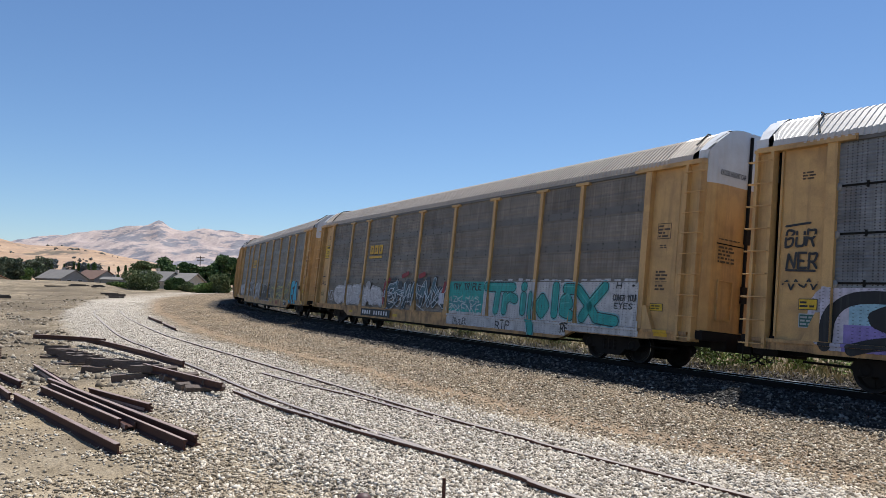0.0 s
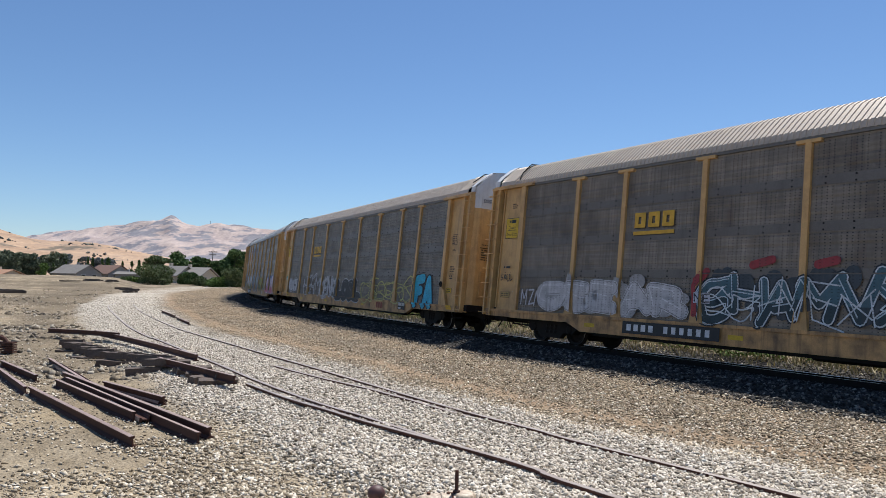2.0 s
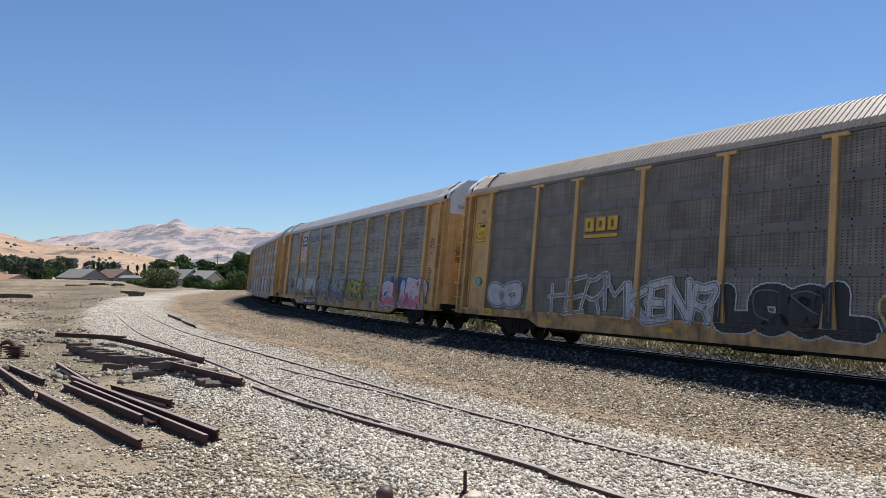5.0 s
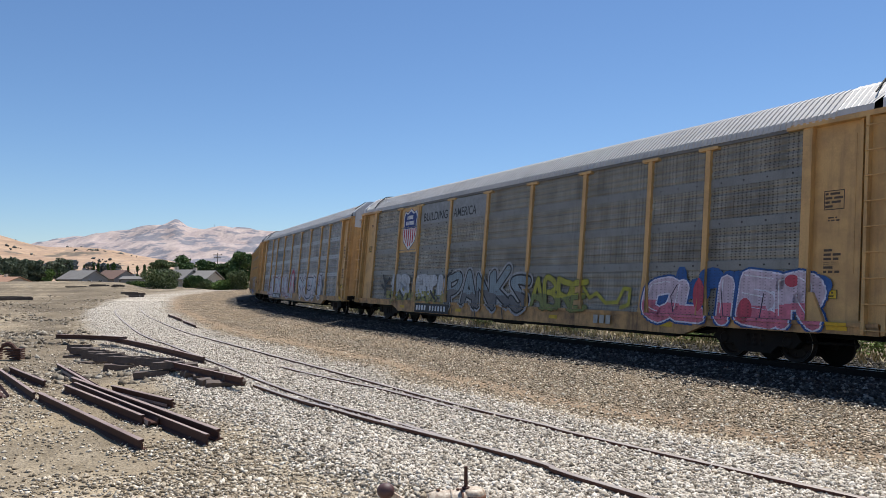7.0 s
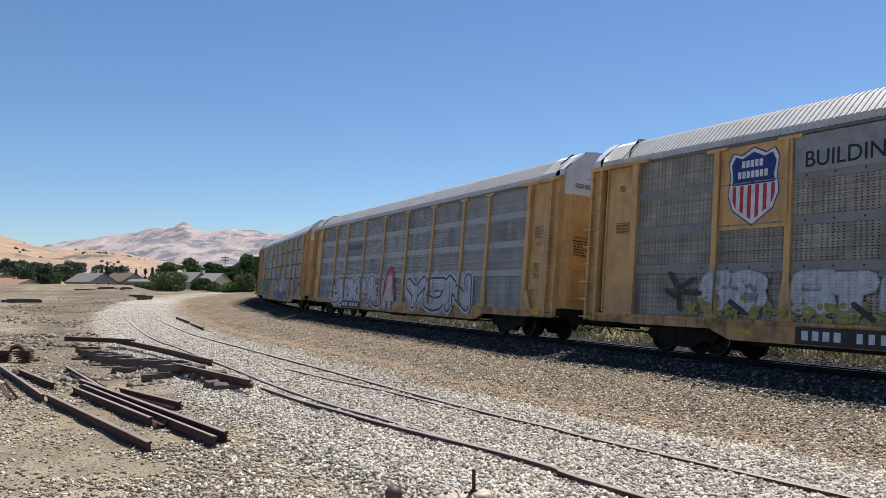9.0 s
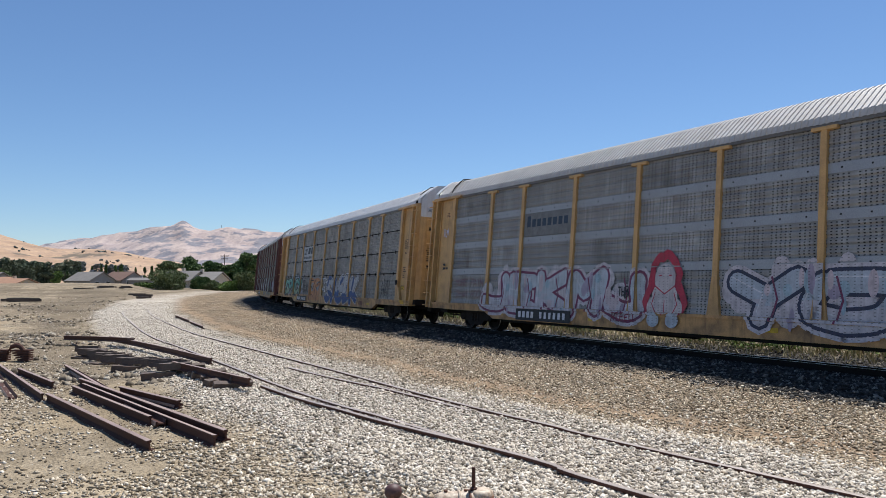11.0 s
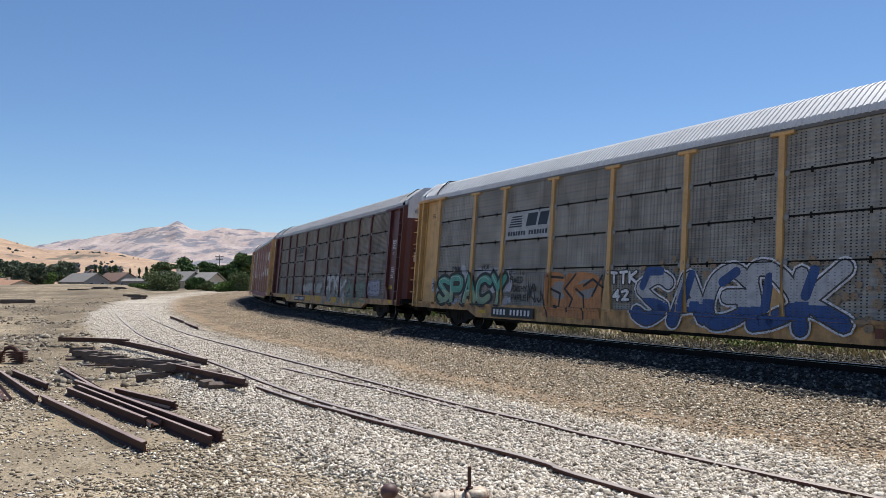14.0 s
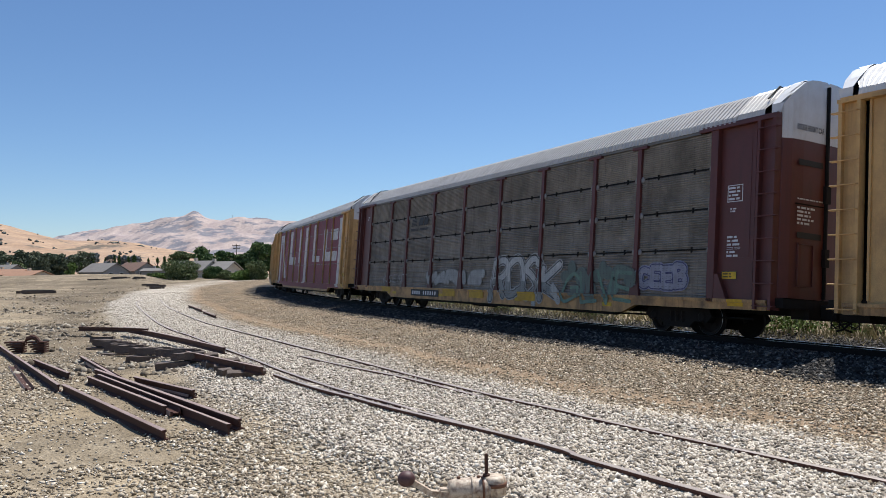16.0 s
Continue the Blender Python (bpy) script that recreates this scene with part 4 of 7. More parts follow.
for k in range(15):
    t = k / 14
    x, y = -10.95 + 4.75 * t, 21.0 - 5.3 * t
    base = float(land([x], [y])[0][0])
    timber(x + random.uniform(-0.12, 0.12), y, base + 0.06 + random.uniform(0, 0.05), random.uniform(3, 9), random.uniform(0.62, 0.88), random.uniform(-12, 2))
    if k % 4 == 2:
        timber(x - 0.25 + random.uniform(-0.1, 0.1), y - 0.10, base - 0.10, random.uniform(0, 14), random.uniform(0.6, 0.95), random.uniform(-6, 6))
for x, y, a, z in ((-5.3, 15.2, 35, 0.0), (-4.7, 14.1, 60, -0.02), (-6.0, 15.9, 20, 0.04), (-5.6, 15.5, 75, -0.04), (-4.9, 14.7, 15, -0.05), (-4.35, 13.75, 30, -0.03), (-4.45, 14.05, 110, 0.05)):
    timber(x, y, float(land([x], [y])[0][0]) + z, a, 0.7, 14)


def clip_pile():
    """Two curved joint bars leaning on each other over a heap of bolts and clips."""
    z = float(land([-15.0], [23.6])[0][0])
    for s, x in ((1, -12.15), (-1, -11.55)):
        bm = bmesh.new()
        tube(bm, [(0, 0, 0), (0.05 * s, 0, 0.22), (0.18 * s, 0, 0.38), (0.36 * s, 0.05, 0.42)], 0.06, 8)
        for k in range(5):
            box(bm, -0.2 - 0.05 * k, 0.1, -0.1, 0.12, 0.02 + 0.06 * k, 0.06 + 0.06 * k)
        ob = new("joint_bar", mesh_from("joint_bar", bm, "rail_rust"))
        ob.matrix_world = pose(x, 19.2, z, 0, 0, 0)
        tagged(ob, "rusty bent joint bar on a scrap heap", "scrap metal", "scrap heap")


clip_pile()


def far_scrap():
    spots = ((-48.6, 79, 28, 2.6), (-47.4, 77.6, -14, 1.8), (-46.2, 76.6, 36, 3.0), (-49.2, 80.5, 5, 2.4), (-60.8, 116, 2, 3.0), (-57.2, 116, 0, 2.8), (-54.1, 116, -4, 1.5), (-44.5, 101, 4, 2.4), (-46.8, 104, 0, 1.8), (-40.5, 92, 10, 1.5))
    for x, y, a, ln in spots:
        top = tagged(new("timber_stack"), "low stack of dark old timbers on dirt", "timber stack", "timber stacks")
        top.matrix_world = pose(x, y, float(land([x], [y])[0][0]) - 0.03, 0, 0, a)
        for k in range(3):
            bm = bmesh.new()
            box(bm, -ln / 2 + random.uniform(-0.4, 0.4), ln / 2 + random.uniform(-0.4, 0.4), -0.35 + 0.3 * k, -0.12 + 0.3 * k, 0, random.uniform(0.15, 0.35))
            part("timber", bm, "tie_wood", top)


far_scrap()


def rounded(bm):
    """Smooth shading on the curved faces of a turned part."""
    for f in bm.faces:
        f.smooth = len(f.verts) == 4
    return bm


def switch_stand():
    """A low hand-thrown switch stand with a ball weight on its lever."""
    weathered("stand_rust", (0.17, 0.075, 0.04), (0.07, 0.035, 0.025), 0.8, scale=9, streak=False)
    z = float(land([0.05], [6.75])[0][0])
    top = tagged(new("switch_stand"), "cream painted switch stand with a rusty ball weight", "switch stand")
    top.matrix_world = pose(-0.02, 6.52, z - 0.095, 0, 0, 8) @ Matrix.Scale(0.92, 4)
    at = Matrix.Translation((0, 0, 0.17))
    bm = bmesh.new()
    lathe(bm, [(0.05, -0.27), (0.085, -0.265), (0.10, -0.25), (0.112, -0.21), (0.116, -0.1), (0.116, 0.07), (0.105, 0.12)], "x", 32, 0, at)
    part("housing", rounded(bm), "stand_cream", top, "cream cast housing with rust spots")
    for x in (-0.045, 0.055):
        bm = bmesh.new()
        lathe(bm, [(0.110, x - 0.012), (0.127, x - 0.010), (0.127, x + 0.010), (0.110, x + 0.012)], "x", 32, 0, at)
        part("flange", rounded(bm), "stand_rust" if x > 0 else "stand_cream", top)
    bm = bmesh.new()
    lathe(bm, [(0.118, 0.0), (0.118, 0.19), (0.110, 0.225), (0.085, 0.243), (0.04, 0.25)], "z", 32, 0, Matrix.Translation((0.17, 0.02, 0.05)))
    part("cap", rounded(bm), "stand_cream", top)
    bm = bmesh.new()
    lathe(bm, [(0.122, 0.20), (0.124, 0.22), (0.122, 0.24)], "z", 32, 0, Matrix.Translation((0.17, 0.02, 0.0)))
    part("rim", rounded(bm), "stand_rust", top, "rusted rim round the cap")
    bm = bmesh.new()
    lathe(bm, [(0.036, 0.28), (0.036, 0.31), (0.018, 0.315), (0.017, 0.50), (0.012, 0.503)], "z", 12, 0, Matrix.Translation((0.10, 0.02, 0.0)))
    part("spindle", bm, "rail_rust", top, "bare rusty spindle")
    bm = bmesh.new()
    box(bm, -0.38, 0.36, -0.16, 0.16, 0.0, 0.045)
    bmesh.ops.bevel(bm, geom=list(bm.edges), offset=0.012, segments=1, affect="EDGES")
    part("base_plate", bm, "stand_cream", top)
    for x, y in ((-0.33, 0.12), (-0.33, -0.12), (-0.24, -0.13), (0.05, -0.135), (0.31, 0.12), (0.31, -0.12), (0.32, 0.0)):
        bm = bmesh.new()
        lathe(bm, [(0.026, 0.045), (0.026, 0.075), (0.014, 0.08), (0.014, 0.11)], "z", 6, 0, Matrix.Translation((x, y, 0)))
        part("bolt", bm, "stand_rust", top)
    for x in (-0.17, 0.02):
        bm = bmesh.new()
        lathe(bm, [(0.018, 0.27), (0.018, 0.30), (0.010, 0.305)], "z", 6, 0, Matrix.Translation((x, 0.0, 0)))
        part("bolt", bm, "stand_rust", top)
    bm = bmesh.new()
    box(bm, -0.36, -0.25, -0.055, 0.055, 0.09, 0.20)
    bmesh.ops.bevel(bm, geom=list(bm.edges), offset=0.015, segments=2, affect="EDGES")
    part("hub", bm, "stand_cream", top)
    bm = bmesh.new()
    prism(bm, [(-0.32, 0.12), (-0.32, 0.17), (-0.43, 0.185), (-0.63, 0.315), (-0.66, 0.275), (-0.45, 0.135)], -0.028, 0.028)
    part("lever", bm, "stand_cream", top)
    bm = bmesh.new()
    lathe(bm, [(0.022, -0.74), (0.026, -0.60)], "x", 10, 0, Matrix.Translation((0, 0, 0.285)))
    part("pin", bm, "stand_rust", top)
    bm = bmesh.new()
    bmesh.ops.create_uvsphere(bm, u_segments=24, v_segments=16, radius=0.078, matrix=Matrix.Translation((-0.665, 0, 0.30)) @ Matrix.Diagonal((1.08, 1, 0.95, 1)))
    for f in bm.faces:
        f.smooth = True
    part("ball_weight", bm, "ball_red", top, "rusty red ball weight")


switch_stand()

# ---- plants ----


def leaf_material(name, stops):
    m, n, l, b = shader(name, 0.8)
    b.inputs["Specular IOR Level"].default_value = 0.15
    rnd = n.new("ShaderNodeNewGeometry").outputs["Random Per Island"]
    col = ramp(n, l, rnd, stops)
    col = mix(n, l, 1.0, col, ramp(n, l, noise_node(n, l, 0.8, 3), [(0.3, (0.7,) * 3), (0.7, (1.2,) * 3)]), "MULTIPLY")
    l.new(col, b.inputs["Base Color"])


leaf_material("leaf_dark", [(0.0, (0.04, 0.07, 0.026)), (0.6, (0.095, 0.15, 0.052)), (1.0, (0.18, 0.24, 0.085))])
leaf_material("leaf_olive", [(0.0, (0.07, 0.095, 0.04)), (0.6, (0.15, 0.185, 0.078)), (1.0, (0.25, 0.28, 0.13))])
leaf_material("leaf_fresh", [(0.0, (0.06, 0.10, 0.025)), (0.6, (0.15, 0.22, 0.06)), (1.0, (0.27, 0.35, 0.11))])
# grey rather than green: haze over the slopes, put into the colour
leaf_material("scrub_grey", [(0.0, (0.07, 0.08, 0.07)), (1.0, (0.14, 0.145, 0.13))])
leaf_material("grass_dry", [(0.0, (0.20, 0.19, 0.09)), (0.5, (0.44, 0.38, 0.22)), (1.0, (0.66, 0.58, 0.38))])
# olive leaf tone blended with painted haze
leaf_material("leaf_oak", [(0.0, (0.075, 0.09, 0.055)), (0.6, (0.13, 0.15, 0.092)), (1.0, (0.20, 0.22, 0.14))])
# distance haze is mixed into this leaf colour
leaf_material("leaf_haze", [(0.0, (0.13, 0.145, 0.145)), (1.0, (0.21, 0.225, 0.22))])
weathered("bark", (0.10, 0.075, 0.055), (0.05, 0.04, 0.03), 0.9, relief=0.5, distance=0.02)


def leaf_cloud(name, blobs, count, size, mat, rs, upright=0.0):
    """Many small leaves round the blobs (x, y, z, rx, ry, rz)."""
    w = np.array([b[3] * b[4] * b[5] for b in blobs]) ** 0.67
    ids = rs.choice(len(blobs), count, p=w / w.sum())
    B = np.array(blobs)[ids]
    d = rs.randn(count, 3)
    d /= np.linalg.norm(d, axis=1)[:, None]
    C = B[:, :3] + d * B[:, 3:] * (0.55 + 0.5 * rs.rand(count, 1) ** 0.6)
    a, b = rs.randn(count, 3), rs.randn(count, 3)
    a[:, 2] += upright * 3
    a /= np.linalg.norm(a, axis=1)[:, None]
    b -= a * (a * b).sum(1)[:, None]
    b /= np.linalg.norm(b, axis=1)[:, None]
    s = (size * (0.6 + 0.8 * rs.rand(count)))[:, None]
    V = np.stack([C - a * s, C + b * s * 0.5, C + a * s, C - b * s * 0.5], 1)
    return raw_mesh(name, V.reshape(-1, 3), np.arange(count * 4).reshape(-1, 4), mat)


def bush(x, y, w, h, mat, seed, leaf=0.06, count=900, label="green bush", zoff=0.0, upright=0.0):
    rs = np.random.RandomState(seed)
    z = float(land([x], [y])[0][0]) + zoff
    blobs = [(rs.uniform(-0.6, 0.6) * w / 2, rs.uniform(-0.6, 0.6) * w / 2, h * rs.uniform(0.25, 0.72), w * rs.uniform(0.16, 0.34), w * rs.uniform(0.16, 0.34), h * rs.uniform(0.18, 0.32)) for _ in range(9)]
    blobs.append((0, 0, h * 0.25, w * 0.4, w * 0.4, h * 0.25))
    ob = tagged(new("bush"), label, "bush", "bushes")
    ob.matrix_world = Matrix.Translation((x, y, z))
    part("foliage", leaf_cloud("foliage", blobs, count, leaf, mat, rs, upright), None, ob)
    bm = bmesh.new()
    for k in range(4):
        a = k * 1.57 + rs.rand()
        tube(bm, [(0, 0, -0.1), (math.cos(a) * w * 0.12, math.sin(a) * w * 0.12, h * 0.3), (math.cos(a) * w * 0.25, math.sin(a) * w * 0.25, h * 0.6)], 0.012 * h + 0.004, 5)
    part("stem", bm, "bark", ob)
    return ob


def tree(x, y, h, w, mat, seed, count=2600, leaf=0.22, narrow=False, label="leafy green tree"):
    rs = np.random.RandomState(seed)
    z = float(land([x], [y])[0][0])
    ob = tagged(new("tree"), label, "tree", "trees by the houses")
    ob.matrix_world = Matrix.Translation((x, y, z))
    bm = bmesh.new()
    tube(bm, [(0, 0, -0.3), (0.05, 0, h * 0.3), (0.0, 0.1, h * 0.75)], h * 0.022, 7)
    for k in range(6):
        a, z0 = k * 1.05 + rs.rand(), h * (0.25 + 0.07 * k)
        tube(bm, [(0, 0, z0), (math.cos(a) * w * 0.2, math.sin(a) * w * 0.2, z0 + h * 0.12), (math.cos(a) * w * 0.38, math.sin(a) * w * 0.38, z0 + h * 0.2)], h * 0.008, 5)
    part("trunk", bm, "bark", ob)
    blobs = []
    for k in range(7 if narrow else 16):
        zz = h * rs.uniform(0.12 if narrow else 0.2, 0.93)
        spread = (1 - zz / h) ** 0.8 if narrow else math.sqrt(max(0.05, 1 - ((zz / h - 0.55) / 0.5) ** 2))
        a, rr = rs.rand() * 6.28, rs.uniform(0, 0.36) * w * spread
        r = w * (0.10 + 0.12 * rs.rand()) * (0.5 + spread)
        blobs.append((rr * math.cos(a), rr * math.sin(a), zz, r, r, h * (0.13 if narrow else 0.09)))
    part("crown", leaf_cloud("crown", blobs, count, leaf, mat, rs), None, ob)
    return ob


def planting():
    rs = np.random.RandomState(11)
    # behind the main line, below and between the cars
    k = 0
    for s in np.arange(-16, 46, 0.95):
        p, q = main_at(s), main_at(s + 0.5)
        u = (q - p).normalized()
        n = Vector((u.y, -u.x))
        d = 3.3 + 1.7 * rs.rand()
        w = 0.9 + 1.3 * rs.rand()
        k += 1
        if rs.rand() < 0.80:
            bush(p.x + n.x * d, p.y + n.y * d, w, 0.55 + 0.7 * rs.rand(), "leaf_fresh" if rs.rand() < 0.55 else "leaf_olive", 100 + k, 0.05, 700, "weedy green shrub behind the track")
    # dry grass strip as stuff
    n_t = 20000
    ss, dd = rs.uniform(-26, 70, n_t), rs.uniform(2.7, 8.0, n_t)
    px, py, hh = np.interp(ss, _S, _mx), np.interp(ss, _S, _my), np.interp(ss, _S, _head)
    X, Y = px + np.sin(hh) * dd, py - np.cos(hh) * dd
    Z = land(X, Y)[0]
    a, hgt = rs.rand(n_t) * 6.28, rs.uniform(0.06, 0.30, n_t)
    V = np.stack([np.stack([X - 0.03 * np.cos(a), Y - 0.03 * np.sin(a), Z - 0.02], 1), np.stack([X + 0.03 * np.cos(a), Y + 0.03 * np.sin(a), Z - 0.02], 1), np.stack([X + rs.randn(n_t) * 0.08, Y + rs.randn(n_t) * 0.08, Z + hgt], 1)], 1)
    tagged(new("dry_grass", raw_mesh("dry_grass", V.reshape(-1, 3), np.arange(n_t * 3).reshape(-1, 3), "grass_dry")), "dry yellow grass behind the track", "grass", kind="stuff")
    # the belt of trees before the houses
    for i in range(13):
        t = i / 12
        x, y = -79 + 25 * t + rs.uniform(-1, 1), 196 + rs.uniform(-8, 14)
        tree(x, y, 5.9 + 2.6 * rs.rand() - (1.9 if 5 < i < 9 else 0) + (0.8 if i > 9 else 0), 6.0 + 2 * rs.rand(), "leaf_dark" if rs.rand() < 0.7 else "leaf_olive", 200 + i, 3400, 0.36, label="dark green tree in a belt before houses")
    for i, (x, y, w, h, m) in enumerate(((-61.0, 150, 8.0, 5.2, "leaf_olive"), (-55.6, 153, 3.6, 2.9, "leaf_dark"), (-52.0, 152, 4, 2.2, "leaf_olive"), (-47.5, 148, 5, 2.5, "leaf_fresh"), (-43.5, 146, 4.5, 4.2, "leaf_olive"), (-66.5, 152, 3.5, 1.6, "leaf_fresh"), (-69.5, 156, 3, 1.4, "leaf_olive"))):
        bush(x, y, w, h, m, 300 + i, 0.20, 6500, "broad green bush before the houses", -0.2)
    for i, (x, y, h, w, m, nar) in enumerate((
            (-163, 262, 8.5, 9, "leaf_oak", 0), (-156, 258, 8.0, 8, "leaf_oak", 0), (-171, 260, 9, 9, "leaf_oak", 0), 
            (-139.0, 262, 7.2, 1.3, "leaf_dark", 1), (-134.6, 262, 7.4, 1.2, "leaf_dark", 1), (-131.2, 262, 8.2, 1.4, "leaf_dark", 1), (-129.4, 262, 8.4, 1.5, "leaf_dark", 1), (-142.5, 260, 5.2, 1.8, "leaf_dark", 1),
            (-130, 275, 8.6, 4, "leaf_dark", 1), (-124.5, 275, 7.4, 3, "leaf_dark", 1), (-120.5, 274, 7.6, 3.2, "leaf_dark", 1), (-112, 270, 8.0, 4.2, "leaf_dark", 1), (-108.5, 272, 8.2, 4.0, "leaf_dark", 1), (-103, 270, 7.8, 3.6, "leaf_dark", 1),
            (-115, 245, 5.6, 5, "leaf_fresh", 0), (-128, 228, 5.0, 4, "leaf_fresh", 0), (-160, 250, 6.5, 8, "leaf_olive", 0), (-126, 262, 7.6, 2.6, "leaf_dark", 1), (-117, 272, 7.2, 3.0, "leaf_dark", 1), (-99, 268, 7.0, 4, "leaf_dark", 1), (-95, 262, 6.5, 6, "leaf_olive", 0))):
        tree(x, y, h, w, m, 400 + i, 1700, 0.34, bool(nar), "narrow dark conifer among houses" if nar else "rounded green tree among the houses")
    for i in range(9):
        tree(-187 + 4.3 * i, 285 + rs.uniform(-8, 8), 10.2 + 1.8 * rs.rand() - 0.22 * i, 9 + 2 * rs.rand(), "leaf_oak", 500 + i, 3000, 0.45, label="dark green oak in a dense grove")
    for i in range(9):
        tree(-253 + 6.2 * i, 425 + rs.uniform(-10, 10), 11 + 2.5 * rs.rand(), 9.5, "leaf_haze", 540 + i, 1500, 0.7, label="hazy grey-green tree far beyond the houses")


planting()


# ---- fence behind the line ----
def fence():
    weathered("galvanised", (0.30, 0.30, 0.30), (0.18, 0.16, 0.14), 0.5, 0.6, streak=False)
    f = tagged(new("chain_link_fence"), "grey chain-link fence behind the railway", "fence")
    rail_pts, wires = [], bmesh.new()
    for s in np.arange(-30, 60, 2.6):
        p, q = main_at(s), main_at(s + 0.5)
        u = (q - p).normalized()
        x, y = p.x + u.y * 7.4, p.y - u.x * 7.4
        z = float(land([x], [y])[0][0])
        bm = bmesh.new()
        tube(bm, [(x, y, z - 0.2), (x, y, z + 1.75)], 0.03, 7)
        part("post", bm, "galvanised", f)
        rail_pts.append(Vector((x, y, z + 1.7)))
    bm = bmesh.new()
    tube(bm, rail_pts, 0.02, 6)
    part("top_rail", bm, "galvanised", f)
    for a, b in zip(rail_pts, rail_pts[1:]):
        d = b - a
        for k in range(-13, 26):
            for sg in (1, -1):
                t0, t1 = k * 0.04, k * 0.04 + 0.52
                z0, z1 = (0.0, 1.0) if sg > 0 else (1.0, 0.0)
                if t0 < 0:
                    z0 += (z1 - z0) * (-t0 / 0.52)
                    t0 = 0
                if t1 > 1:
                    z1 = z0 + (z1 - z0) * ((1 - t0) / (t1 - t0))
                    t1 = 1
                if t1 - t0 < 0.02:
                    continue
                p0, p1 = a + d * t0 + Vector((0, 0, -1.65 + 1.62 * z0)), a + d * t1 + Vector((0, 0, -1.65 + 1.62 * z1))
                vs = [wires.verts.new(c) for c in (p0 + Vector((0, 0, 0.003)), p1 + Vector((0, 0, 0.003)), p1 - Vector((0, 0, 0.003)), p0 - Vector((0, 0, 0.003)))]
                wires.faces.new(vs)
    tagged(part("wire_mesh", wires, "galvanised", f, "thin wire mesh"), kind="stuff")


fence()


# ---- houses ----
def house(x, y, w, d, eave, ridge, turn, wall, roof, label, zb=0.0):
    z = float(land([x], [y])[0][0]) - 0.3 + zb
    h = tagged(new("house"), label, "house", "houses beyond the yard")
    h.matrix_world = pose(x, y, z, 0, 0, turn)
    bm = bmesh.new()
    prism(bm, [(-w / 2, 0), (w / 2, 0), (w / 2, eave), (0, ridge - 0.12), (-w / 2, eave)], -d / 2, d / 2)
    part("wall", bm, wall, h)
    for s in (1, -1):
        bm = bmesh.new()
        o = 0.5
        sl = (ridge - eave) / (w / 2)
        prism(bm, [(0, ridge), (s * (w / 2 + o), eave - sl * o), (s * (w / 2 + o), eave - sl * o + 0.18), (0, ridge + 0.18)], -d / 2 - o, d / 2 + o)
        part("roof", bm, roof, h)
    for wx in (-0.22, 0.2):
        win = bmesh.new()
        box(win, w * wx - 0.75, w * wx + 0.75, -d / 2 - 0.06, -d / 2 + 0.05, eave * 0.35, eave * 0.85)
        wn = part("window", win, "trim_white", h)
        pn = bmesh.new()
        box(pn, w * wx - 0.66, w * wx + 0.66, -d / 2 - 0.08, -d / 2 - 0.061, eave * 0.38, eave * 0.82)
        part("pane", pn, "glass_dark", wn)
    ch = bmesh.new()
    box(ch, w * 0.12, w * 0.12 + 0.7, d * 0.1, d * 0.1 + 0.7, ridge - 0.8, ridge + 0.9)
    part("chimney", ch, wall, h)


